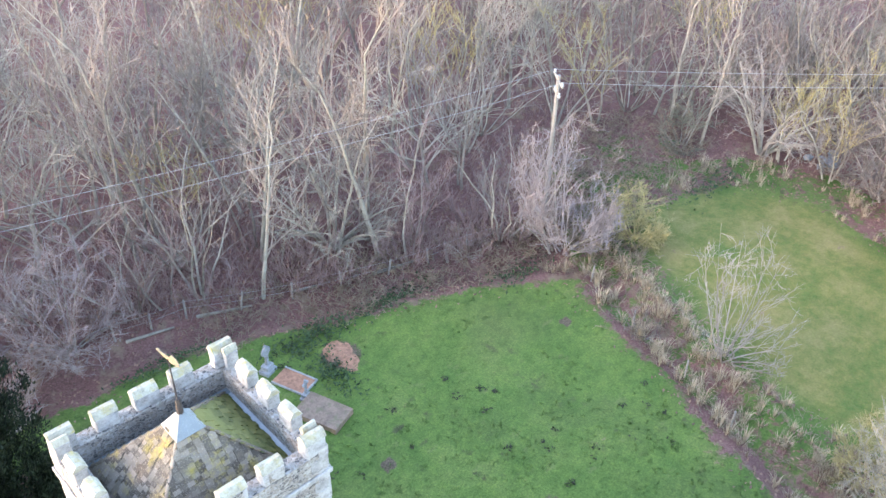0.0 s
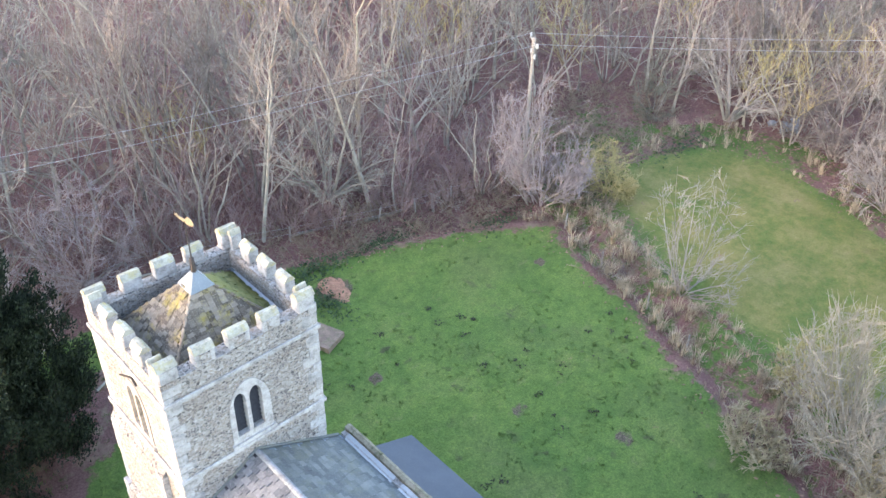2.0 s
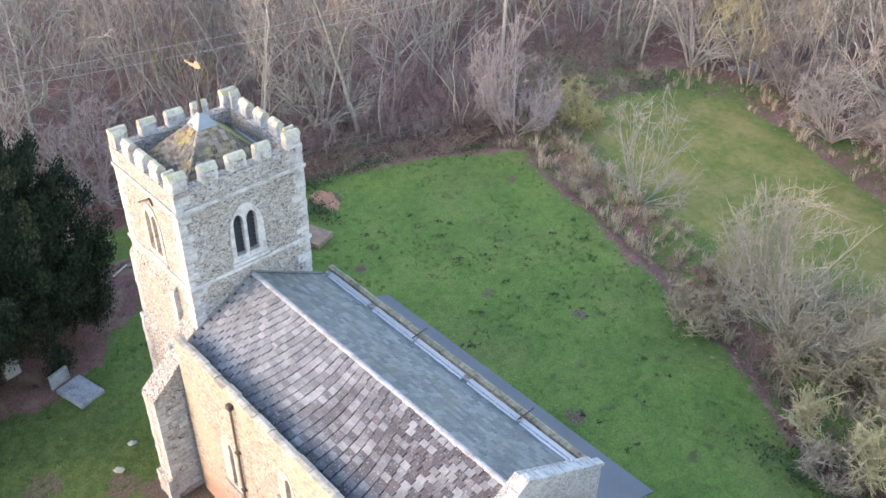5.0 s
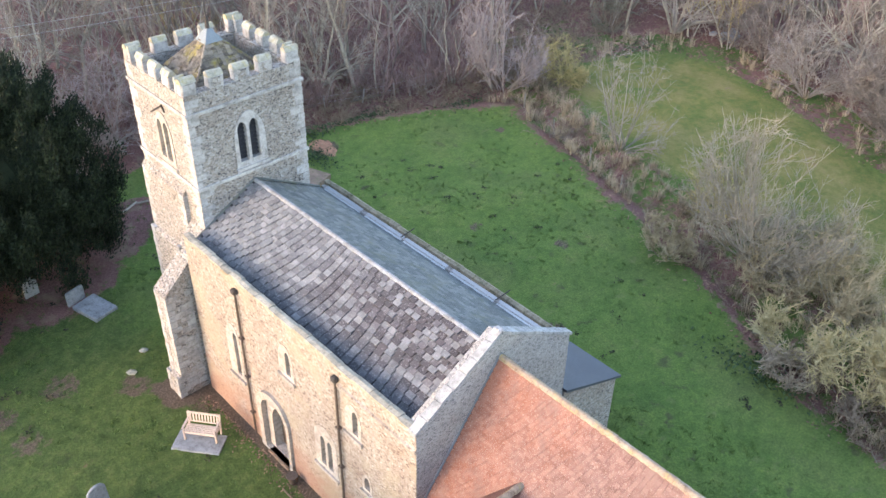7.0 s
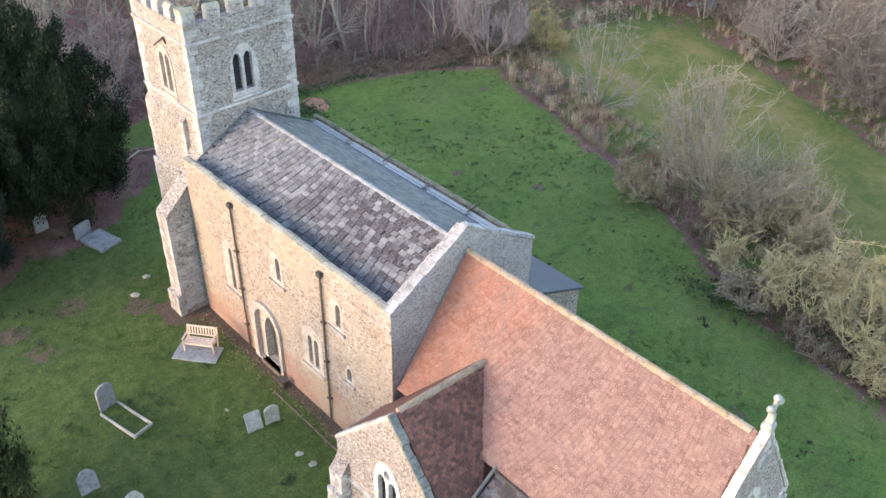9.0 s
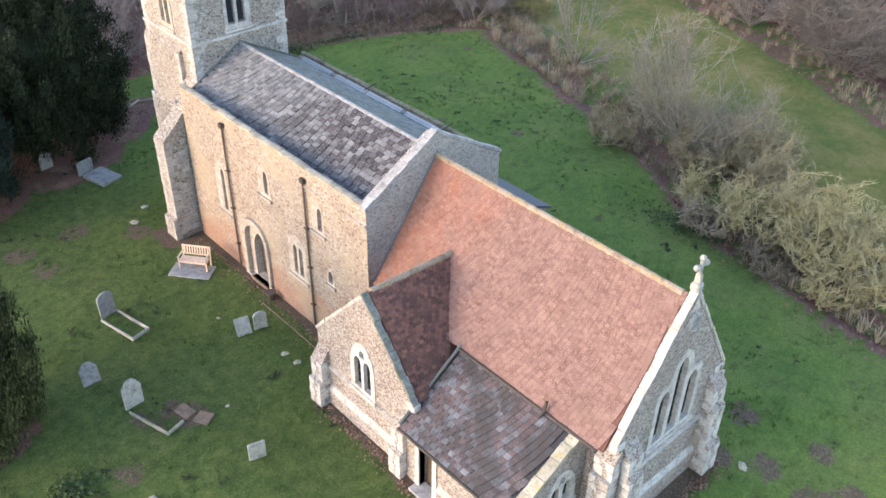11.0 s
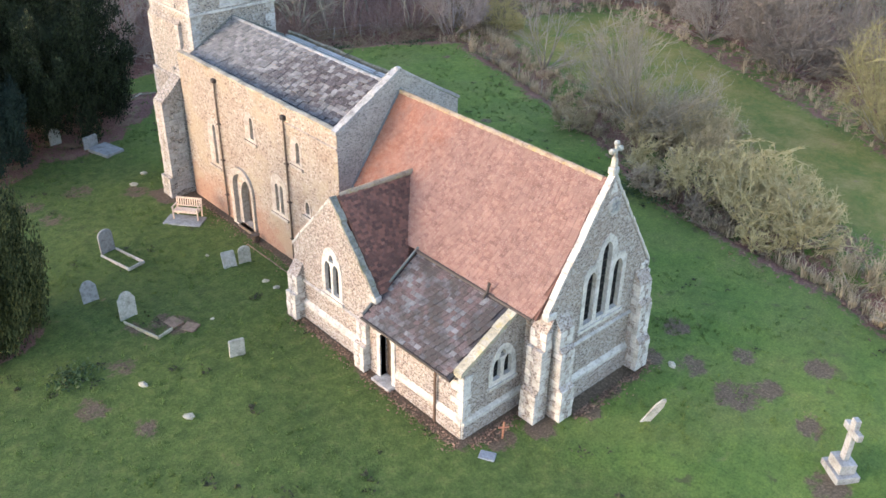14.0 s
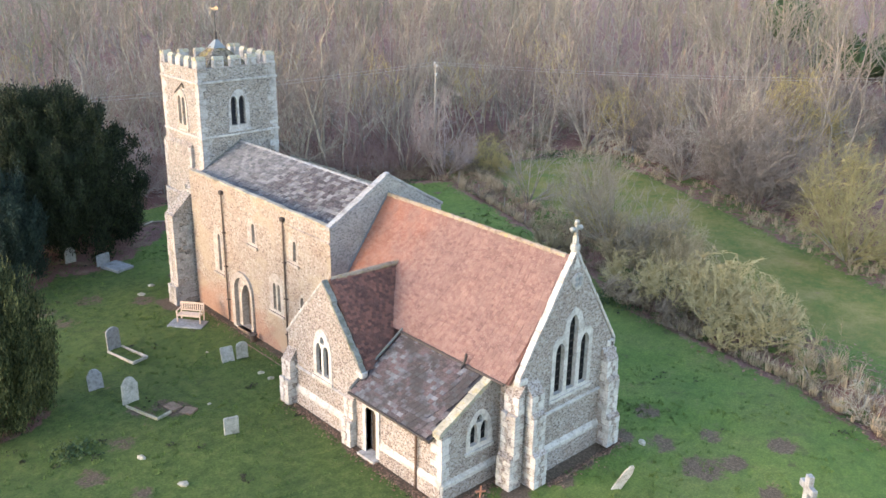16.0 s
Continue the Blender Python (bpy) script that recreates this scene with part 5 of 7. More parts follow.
def stone_cross(label, x, y, turn, h, material, wheel=False):
    ob = thing("cross_monument", label, "monument", group="crosses")
    bm = bmesh.new()
    s = h / 1.6
    box(bm, (-0.36 * s, -0.28 * s, -0.05), (0.36 * s, 0.28 * s, 0.18 * s), 0.02)
    base = part("step", bm, material, ob)
    bm = bmesh.new()
    vs = box(bm, (-0.25 * s, -0.2 * s, 0.18 * s), (0.25 * s, 0.2 * s, 0.45 * s), 0.02)
    part("plinth", bm, material, ob)
    bm = bmesh.new()
    box(bm, (-0.09 * s, -0.07 * s, 0.45 * s), (0.09 * s, 0.07 * s, 1.6 * s), 0.02)
    box(bm, (-0.29 * s, -0.068 * s, 1.18 * s), (0.29 * s, 0.068 * s, 1.36 * s), 0.02)
    if wheel:
        bmesh.ops.create_cone(bm, cap_ends=True, segments=18, radius1=0.27 * s, radius2=0.27 * s, depth=0.1 * s, matrix=Matrix.Translation((0, 0, 1.27 * s)) @ Matrix.Rotation(radians(90), 4, "X"))
    part("cross", bm, material, ob)
    ob.matrix_basis = Matrix.Translation((x, y, land(x, y))) @ Matrix.Rotation(turn, 4, "Z")


stone_cross("grey stone wheel cross on a stepped base at a kerbed grave", 12.9, 24.9, radians(20), 1.5, GREYSTONE, True)
stone_cross("grey stone cross at the head of a ledger slab", 13.2, 22.45, radians(20), 1.1, GREYSTONE)
stone_cross("tall grey stone cross monument on a stepped plinth", 7.1, -20.3, radians(55), 2.3, GREYSTONE)


def wooden_cross(x, y, turn):
    ob = thing("wooden_cross", "small reddish-brown wooden grave cross by the vestry wall", "cross")
    bm = bmesh.new()
    box(bm, (-0.035, -0.02, -0.1), (0.035, 0.02, 0.72), 0.006)
    part("post", bm, CROSSWOOD, ob)
    bm = bmesh.new()
    box(bm, (-0.19, -0.028, 0.46), (0.19, 0.024, 0.53), 0.006)
    part("arm", bm, CROSSWOOD, ob)
    ob.matrix_basis = Matrix.Translation((x, y, land(x, y))) @ Matrix.Rotation(turn, 4, "Z") @ Matrix.Rotation(0.06, 4, "Y")


wooden_cross(-0.1, -11.95, radians(-30))


def broken_rail():
    ob = thing("broken_rail", "pale broken timber rail lying by the yew", "rail")
    for a, b in (((4.1, 24.6), (5.05, 25.05)), ((5.0, 25.0), (5.9, 24.75))):
        bm = bmesh.new()
        rod(bm, (*a, land(*a) + 0.14), (*b, land(*b) + 0.2), 0.06, 0.05, 7)
        part("rail_piece", bm, PALEBARK, ob)


def rubble_heap():
    """A low heap of pale rubble at the wood's edge beyond the field."""
    r = np.random.default_rng(77)
    ob = thing("rubble_heap", "low heap of pale broken stones at the wood's edge", "rubble")
    for k in range(16):
        bm = bmesh.new()
        bmesh.ops.create_icosphere(bm, subdivisions=1, radius=r.uniform(0.18, 0.36))
        c = Vector((48.2 + r.normal(0, 0.55), 17.3 + r.normal(0, 0.4), 0))
        for v in bm.verts:
            v.co = c + Vector((v.co.x * 1.3, v.co.y, v.co.z * 0.6)) * (1 + r.uniform(-0.2, 0.2)) + Vector((0, 0, land(c.x, c.y) + 0.08 + (0.15 if k > 11 else 0)))
        part("rock", bm, GREYSTONE, ob)


rubble_heap()


def small_stone(x, y, s, seed, material=TOMBPALE):
    r = np.random.default_rng(seed)
    bm = bmesh.new()
    bmesh.ops.create_icosphere(bm, subdivisions=1, radius=1)
    for v in bm.verts:
        v.co = Vector((v.co.x * 1.2, v.co.y * 0.8, v.co.z * 0.6)) * (1 + r.uniform(-0.28, 0.22))
        v.co *= s
    me = bpy.data.meshes.new("stone")
    bm.to_mesh(me)
    bm.free()
    me.materials.append(material)
    ob = tagged(new("stone", me), "small weathered stone lying in the grass", "stone", "loose stones")
    ob.matrix_basis = Matrix.Translation((x, y, land(x, y) + 0.2 * s)) @ Matrix.Rotation(r.uniform(0, 6.28), 4, "Z")


for n, (x, y, s) in enumerate(((-7.49, -4.08, 0.2), (-7.89, -1.5, 0.17), (-0.72, 0.78, 0.17), (-0.85, 1.45, 0.17), (-0.95, 13.62, 0.2), (0.03, 14.5, 0.2), (-3.9, 0.6, 0.1), (-1.6, 5.1, 0.1), (7.6, -13.4, 0.2))):
    small_stone(x, y, s, n)
# edging of the drain along the nave wall
edging = thing("edging", "thin stone edging along the wall drain", "edging", (0.35, 3, 0))
for n in range(7):
    bm = bmesh.new()
    box(bm, (0.24, -1.0 + n * 0.82, -0.08), (0.29, -0.2 + n * 0.82, 0.04), 0.01)
    part("kerb", bm, TOMB, edging)
pot = thing("flower_pot", "dark brown pot beside the church door", "pot", (0.7, 4.72, 0))
bm = bmesh.new()
bmesh.ops.create_cone(bm, cap_ends=True, segments=16, radius1=0.13, radius2=0.19, depth=0.34, matrix=Matrix.Translation((0.7, 4.72, 0.17)))
part("pot_body", bm, BROWNIRON, pot)
bm = bmesh.new()
bmesh.ops.create_cone(bm, cap_ends=True, segments=16, radius1=0.21, radius2=0.21, depth=0.05, matrix=Matrix.Translation((0.7, 4.72, 0.34)))
part("rim", bm, BROWNIRON, pot)
# ---- trees ----
def grow_wild(rng, height, stems=1, spread=0.3, limbs=12, subs=4, twigs=3, base_r=0.13, low=0.3, wig=0.09, fine=0.018, reach_out=0.3, lift=0.13, angle=(0.4, 0.95), segs=(9, 5, 2, 2), sides=5):
    """Points and faces of a sinuous bare woodland tree: winding stems, limbs that fork twice, each bending its own way."""
    cv, cf, trunks = [], [], []

    def run(V, F, p, d, length, r0, r1, n, bend, up, sides):
        knots = [(p, d, r0)]
        for i in range(n):
            g = rng.normal(0, bend, 3)
            d = Vector((d.x + g[0], d.y + g[1], d.z + g[2] * 0.6 + up)).normalized()
            q = p + d * (length / n)
            r = r0 + (r1 - r0) * (i + 1) / n
            tube(V, F, p, q, knots[-1][2], r, sides)
            p = q
            knots.append((p, d, r))
        return knots

    def fork(knots, f, a):
        n = len(knots) - 1
        i = min(n - 1, int(f * n))
        at, d = knots[i][0].lerp(knots[i + 1][0], f * n - i), knots[i + 1][1]
        g = Vector(rng.normal(0, 1, 3))
        side = (g - d * g.dot(d)).normalized()
        return at, (d * math.cos(a) + side * math.sin(a)).normalized(), knots[i][2]

    for s in range(stems):
        tv, tf = [], []
        trunks.append((tv, tf))
        w = 6.283 * (s + rng.uniform(0, 0.7)) / stems
        out = 0 if stems == 1 else spread * rng.uniform(0.3, 1.0)
        p = Vector((0.35 * math.cos(w), 0.35 * math.sin(w), -0.1)) if stems > 1 else Vector((0, 0, -0.1))
        d = Vector((math.cos(w) * out + rng.normal(0, 0.06), math.sin(w) * out + rng.normal(0, 0.06), 1)).normalized()
        h = height * (1 if stems == 1 else rng.uniform(0.7, 1.0))
        r = base_r * (1 if stems == 1 else rng.uniform(0.55, 0.85))
        trunk = run(tv, tf, p, d, h, r, fine, segs[0], wig, 0.03, sides)
        for k in range(limbs):
            f = low + (0.98 - low) * (k + rng.uniform(0, 1)) / limbs
            at, bd, br = fork(trunk, f, rng.uniform(*angle))
            bl = height * reach_out * (1.15 - 0.75 * f) * rng.uniform(0.55, 1.15)
            limb = run(cv, cf, at, bd, bl, max(fine * 1.5, br * 0.5), fine, segs[1], 0.17, lift, 3)
            for j in range(subs):
                at, sd, sr = fork(limb, 0.2 + 0.78 * (j + rng.uniform(0, 1)) / subs, rng.uniform(0.4, 1.0))
                sl = bl * rng.uniform(0.3, 0.6)
                sub = run(cv, cf, at, sd, sl, max(fine, sr * 0.6), fine * 0.7, segs[2], 0.25, lift, 3)
                for t in range(twigs):
                    at, td, _ = fork(sub, rng.uniform(0.25, 1), rng.uniform(0.3, 0.9))
                    run(cv, cf, at, td, sl * rng.uniform(0.35, 0.7), fine * 0.75, fine * 0.35, segs[3], 0.2, lift, 3)
    return trunks, cv, cf


def grow_dome(rng, height, radius, limbs=14, subs=9, twigs=5, sprigs=2, base_r=0.07, fine=0.011, flat=0.1, arch=0.25, droop=0.0, foot=0.25, lean=(0, 0), rough=0.25, fork=0.42):
    """Points and faces of a bare tree or bush with a rounded crown: limbs arch from the foot, each forks towards the crown's surface."""
    cv, cf, trunks = [], [], []
    half = height * 0.56

    def surface(d):
        """How far the crown reaches from the foot in a direction."""
        ax, az, oz = 1 / radius ** 2, 1 / half ** 2, 0.1 - (height - half)
        a = (d.x * d.x + d.y * d.y) * ax + d.z * d.z * az
        b = 2 * oz * d.z * az
        c = oz * oz * az - 1
        return max(0.3, (-b + math.sqrt(max(0.0, b * b - 4 * a * c))) / (2 * a))

    def bend(p, q, lift, n):
        m = p.lerp(q, 0.5) + lift
        return [p * (1 - t) ** 2 + m * 2 * t * (1 - t) + q * t * t for t in (i / n for i in range(n + 1))]

    for k in range(limbs):
        tv, tf = ([], []) if k < 10 else (cv, cf)
        if k < 10:
            trunks.append((tv, tf))
        w = k * 2.4 + rng.normal(0, 0.3)
        el = math.asin(flat + (0.99 - flat) * ((k * 0.618 + rng.uniform(0, 0.3)) % 1))
        d = Vector((math.cos(w) * math.cos(el) + lean[0], math.sin(w) * math.cos(el) + lean[1], math.sin(el))).normalized()
        p = Vector((math.cos(w) * foot * rng.uniform(0.3, 1), math.sin(w) * foot * rng.uniform(0.3, 1), -0.08))
        reach = surface(d) * rng.uniform(1 - rough, 1.06)
        path = bend(p, p + d * reach, Vector((rng.normal(0, 0.06), rng.normal(0, 0.06), arch)) * reach, 6)
        r0 = base_r * rng.uniform(0.6, 1.0)
        for i in range(6):
            tube(tv, tf, path[i], path[i + 1], max(fine, r0 * (1 - i / 6.5)), max(fine * 0.6, r0 * (1 - (i + 1) / 6.5)), 5 if base_r > 0.06 else 4)
        for j in range(subs):
            f = 0.18 + 0.78 * (j + rng.uniform(0, 1)) / subs
            i = min(5, int(f * 6))
            st = path[i].lerp(path[i + 1], f * 6 - i)
            sd = (d + Vector((rng.normal(0, fork), rng.normal(0, fork), rng.normal(0.1, fork * 0.7)))).normalized()
            if sd.z < 0.03:
                sd.z = abs(sd.z) + 0.03
            end = sd * surface(sd.normalized()) * rng.uniform(0.8, 1.05)
            e = st.lerp(end, rng.uniform(0.45, 0.95))
            sl = (e - st).length
            way = bend(st, e, Vector((rng.normal(0, 0.08), rng.normal(0, 0.08), 0.1 - droop)) * sl, 3)
            sr = max(fine * 1.2, r0 * (1 - f) * 0.5)
            for i in range(3):
                tube(cv, cf, way[i], way[i + 1], sr * (1 - i * 0.25), max(fine * 0.6, sr * (0.75 - i * 0.25)), 3)
            for t in range(twigs):
                g = 0.2 + 0.8 * (t + rng.uniform(0, 1)) / twigs
                i = min(2, int(g * 3))
                q = way[i].lerp(way[i + 1], g * 3 - i)
                td = ((e - st).normalized() + Vector((rng.normal(0, 0.5), rng.normal(0, 0.5), rng.normal(0.15 - droop, 0.35)))).normalized()
                tl = min(height * 0.2, 0.25 + sl * 0.4) * rng.uniform(0.4, 0.9)
                m = q + td * tl * 0.55
                td2 = (td + Vector((rng.normal(0, 0.3), rng.normal(0, 0.3), rng.normal(0.1 - droop * 2, 0.2)))).normalized()
                tube(cv, cf, q, m, fine, fine * 0.8, 3)
                tube(cv, cf, m, m + td2 * tl * 0.45, fine * 0.8, fine * 0.35, 3)
                for u in range(sprigs):
                    ud = (td + Vector((rng.normal(0, 0.6), rng.normal(0, 0.6), rng.normal(0.05 - droop, 0.4)))).normalized()
                    b = q.lerp(m, rng.uniform(0.3, 1))
                    tube(cv, cf, b, b + ud * tl * rng.uniform(0.3, 0.6), fine * 0.75, fine * 0.35, 3)
    return trunks, cv, cf


def tree(name, label, category, group, seed, trunk_mat, twig_mat, at=None, **kw):
    trunks, cv, cf = (grow_dome if "radius" in kw else grow_wild)(np.random.default_rng(seed), **kw)
    t = thing(name, label, category, group=group)
    stem = "trunk" if len(trunks) == 1 else "stem"
    for nm, v, f, m in [(stem, tv, tf, trunk_mat) for tv, tf in trunks] + [("crown", cv, cf, twig_mat)]:
        ob = new(nm, mesh_from(nm, v, f, m))
        ob.parent = t
    if at:
        t.matrix_basis = place(at[0], at[1], 1, at[2] if len(at) > 2 else 0)
    return t


def place(x, y, scale, turn, squash=1.0, sink=0.0):
    return Matrix.Translation((x, y, land(x, y) - sink)) @ Matrix.Rotation(turn, 4, "Z") @ Matrix.Diagonal((scale, scale, scale * squash, 1))


rng = np.random.default_rng(11)
GREYTREE = "tall bare slender woodland tree with grey bark"
KINDS = [
    tree("tree", GREYTREE, "tree", "woodland trees", 1, PALEBARK, TWIG, height=13, limbs=16, subs=4, twigs=2, base_r=0.14, low=0.2, wig=0.13, reach_out=0.40),
    tree("tree", "tall bare forked woodland tree with grey bark", "tree", "woodland trees", 2, BARK, TWIG, height=12, stems=2, spread=0.35, limbs=9, subs=4, twigs=2, base_r=0.16, low=0.22, wig=0.14, reach_out=0.36),
    tree("tree", "bare pale-stemmed coppiced tree with leaning stems", "tree", "woodland trees", 3, PALEBARK, TWIG, height=11.5, stems=5, spread=0.5, limbs=6, subs=3, twigs=1, base_r=0.13, low=0.25, wig=0.13, reach_out=0.28),
    tree("tree", "bare broad woodland tree with winding pale limbs", "tree", "woodland trees", 4, PALEBARK, PALEBARK, height=9.5, limbs=16, subs=5, twigs=2, base_r=0.17, low=0.15, wig=0.16, reach_out=0.6, fine=0.02, lift=0.08, angle=(0.6, 1.2)),
    tree("tree", "bare young woodland tree with purplish twigs", "tree", "woodland trees", 5, BARK, PTWIG, height=10.5, stems=2, spread=0.3, limbs=10, subs=4, twigs=2, base_r=0.10, low=0.15, wig=0.12, reach_out=0.3, fine=0.015),
    tree("tree", "bare woodland tree with yellow-green lichened branches", "tree", "woodland trees", 6, PALEBARK, YTWIG, height=10.5, stems=3, spread=0.45, limbs=8, subs=4, twigs=2, base_r=0.14, low=0.2, wig=0.14, reach_out=0.4),
    tree("tree", "wide bare coppiced tree with many fanning stems", "tree", "woodland trees", 7, PALEBARK, TWIG, height=9.5, stems=8, spread=0.85, limbs=5, subs=3, twigs=1, base_r=0.10, low=0.2, wig=0.12, reach_out=0.3, fine=0.015),
]
first = set()


def in_wood(x, y):
    return inset(x, y, LAWN) < -2.6 and inset(x, y, FIELD) < -2.5


def clear(x, y):
    """The glade round the pole and the ground by the ditch stay open."""
    return np.hypot((x - 37.5) / 7.5, (y - 26) / 4.5) < 1 or (24 < x < 36 and 8 < y < 23.5) or (16 < x < 33 and y < 8)


def plant_wood():
    spots = []
    tries = 0
    while len(spots) < 270 and tries < 30000:
        tries += 1
        x, y = rng.uniform(-8, 60), rng.uniform(2, 60)
        if y < 24 and x < 44 or not in_wood(x, y) or clear(x, y):
            continue
        if y > 45 and rng.uniform() < 0.35:
            continue
        if any((x - a) ** 2 + (y - b) ** 2 < 2.2 for a, b in spots):
            continue
        spots.append((x, y))
    for n, (x, y) in enumerate(spots):
        k = rng.choice(7, p=[0.19, 0.15, 0.17, 0.17, 0.09, 0.07, 0.16])
        m = place(x, y, rng.uniform(0.72, 1.12), rng.uniform(0, 6.28), rng.uniform(0.9, 1.1)) @ Matrix.Rotation(rng.normal(0, 0.1), 4, "X")
        if k not in first:
            first.add(k)
            KINDS[k].matrix_basis = m
        else:
            copy_thing(KINDS[k], m)


plant_wood()


def many(name, label, category, shapes, spots, material, r):
    """Many shapes at many spots, joined into one body."""
    V, F, n = [], [], 0
    heights = heave(np.array([p[0] for p in spots]), np.array([p[1] for p in spots]))
    for (x, y, s), z in zip(spots, heights):
        v, f = shapes[r.integers(len(shapes))]
        w = r.uniform(0, 6.28)
        R = np.array([[math.cos(w), -math.sin(w), 0], [math.sin(w), math.cos(w), 0], [0, 0, 1]]) * s
        V.append(v @ R.T + (x, y, z))
        F.append(f + n)
        n += len(v)
    V, F = np.concatenate(V), np.concatenate(F)
    me = bpy.data.meshes.new(name)
    me.vertices.add(len(V))
    me.vertices.foreach_set("co", V.ravel())
    k = F.shape[1]
    me.loops.add(F.size)
    me.loops.foreach_set("vertex_index", F.ravel())
    me.polygons.add(len(F))
    me.polygons.foreach_set("loop_start", np.arange(0, F.size, k))
    me.update(calc_edges=True)
    me.materials.append(material)
    return tagged(new(name, me), label, category, "", "stuff")


def woody(seeds, **kw):
    out = []
    for s in seeds:
        trunks, pts, quads = grow_wild(np.random.default_rng(s), **kw)
        for tv, tf in trunks:
            n = len(pts)
            pts = pts + tv
            quads = quads + [tuple(i + n for i in f) for f in tf]
        out.append((np.array(pts), np.array(quads)))
    return out


def scatter(r, count, x0, x1, y0, y1, keep):
    out = []
    while len(out) < count:
        x, y = r.uniform(x0, x1), r.uniform(y0, y1)
        if keep(x, y):
            out.append((x, y))
    return out


def far_woods():
    r = np.random.default_rng(5)
    shapes = woody(range(40, 46), height=12, limbs=11, subs=3, twigs=1, base_r=0.17, low=0.25, fine=0.03, reach_out=0.4, segs=(6, 3, 2, 1), sides=4, wig=0.12)
    spots = scatter(r, 960, -60, 140, -30, 170, lambda x, y: not ((-8 < x < 60 and 2 < y < 60) or not in_wood(x, y) or (y < 24 and x < 46) or (y < 38 and x < -8) or y < -6 - (x - 60) * 0.25))
    for k, (m, label) in enumerate(((BARK, "bare grey-brown winter woodland stretching away behind the church"), (PALEBARK, "pale-stemmed bare winter trees in the far woodland"), (OLIVEBARK, "olive-green mossy bare trees in the far woodland"))):
        many("far_woods", label, "woodland", shapes, [(x, y, r.uniform(0.75, 1.15)) for x, y in spots[k::3]], m, r)


far_woods()


def edge_depth(x, y):
    return -inset(x, y, LAWN)


def in_lawn(x, y):
    return inset(x, y, LAWN)


def undergrowth():
    """Thin purple-brown whips and brambles under and before the trees."""
    r = np.random.default_rng(8)
    whips = woody(range(60, 66), height=2.6, stems=4, limbs=5, subs=2, twigs=0, base_r=0.024, low=0.15, spread=0.7, fine=0.011, reach_out=0.42, segs=(4, 3, 2, 1), sides=3)
    spots = scatter(r, 430, -8, 48, 22, 44, lambda x, y: in_wood(x, y) and not clear(x, y) and r.uniform() < math.exp(-(edge_depth(x, y) - 2.6) / 7))
    many("undergrowth", "tangled purple-brown whips and saplings under the trees", "undergrowth", whips, [(x, y, r.uniform(0.5, 1.1)) for x, y in spots], PTWIG, r)
    mats = woody(range(70, 75), height=1.1, stems=7, limbs=3, subs=2, twigs=0, base_r=0.016, low=0.15, spread=2.4, fine=0.010, reach_out=0.6, lift=-0.08, angle=(0.6, 1.2), segs=(4, 3, 2, 1), sides=3)
    spots = scatter(r, 240, 12, 37, -22, 30, lambda x, y: 0.7 < edge_depth(x, y) < 4.6 and (y > 19 or r.uniform() < 0.35) and inset(x, y, FIELD) < -0.3)
    spots += scatter(r, 150, 31, 47, 21, 30, lambda x, y: clear(x, y) and inset(x, y, FIELD) < -0.3)
    many("brambles", "brown bramble tangle along the ditch and fence", "brambles", mats, [(x, y, r.uniform(0.6, 1.3)) for x, y in spots], BRAMBLE, r)
    spots = scatter(r, 330, 12, 33, -22, 24, lambda x, y: 0.5 < edge_depth(x, y) < 3.4 and y < 22 and math.sin(edge_depth(x, y) * 3.4 - 1.2) > -0.2)
    spots += scatter(r, 230, 24, 50, -20, 23, lambda x, y: -3.2 < inset(x, y, FIELD) < 0.1 and in_lawn(x, y) < -0.6)
    reeds = []
    for _ in range(4):
        blades = []
        for k in range(26):
            w, l, f = r.uniform(0, 6.28), r.uniform(0.35, 0.9), r.uniform(0.1, 0.7)
            c, s = math.cos(w), math.sin(w)
            b = np.array([c, s, 0]) * r.uniform(0, 0.22)
            mid, tip = b + np.array([c * f * l * 0.35, s * f * l * 0.35, l * 0.65]), b + np.array([c * f * l, s * f * l, l * 0.9])
            side = np.array([-s, c, 0]) * 0.012
            blades += [b - side, b + side, mid + side, mid - side, mid - side, mid + side, tip + side * 0.3, tip - side * 0.3]
        reeds.append((np.array(blades), np.arange(len(blades)).reshape(-1, 4)))
    many("dry_grass", "dry straw-coloured grass tussocks along the fence line", "grass", reeds, [(x, y, r.uniform(0.5, 1.1)) for x, y in spots], REED, r)


undergrowth()

# ---- single trees and bushes round the churchyard ----
tree("tree", "bare pale multi-stemmed tree spreading over the ditch", "tree", "", 21, BARK, TWIG, (28.5, 11.8), height=7.2, radius=3.2, limbs=13, subs=8, twigs=4, sprigs=2, base_r=0.055, fine=0.010, flat=0.10, arch=0.03, foot=0.3, lean=(0.2, -0.18), fork=0.28)
tree("tree", "bare pinkish-grey tree at the corner of the wood", "tree", "", 22, PALEBARK, PINKTWIG, (29.5, 22.3), height=9.2, radius=2.9, limbs=24, subs=11, twigs=6, sprigs=2, base_r=0.075, fine=0.013, flat=0.42, arch=0.06, foot=0.9, fork=0.26)
tree("bush", "rounded yellow-green twiggy bush by the ditch", "bush", "", 23, YTWIG, YTWIG, (33.1, 20.2), height=4.0, radius=1.9, limbs=18, subs=9, twigs=6, sprigs=3, base_r=0.04, fine=0.012, flat=0.2, droop=0.25)
tree("bush", "small bare shrub at the wood's edge", "bush", "", 24, PALEBARK, TWIG, (25.2, 25.2), height=2.6, radius=1.2, limbs=8, subs=6, twigs=4, base_r=0.03, fine=0.008)
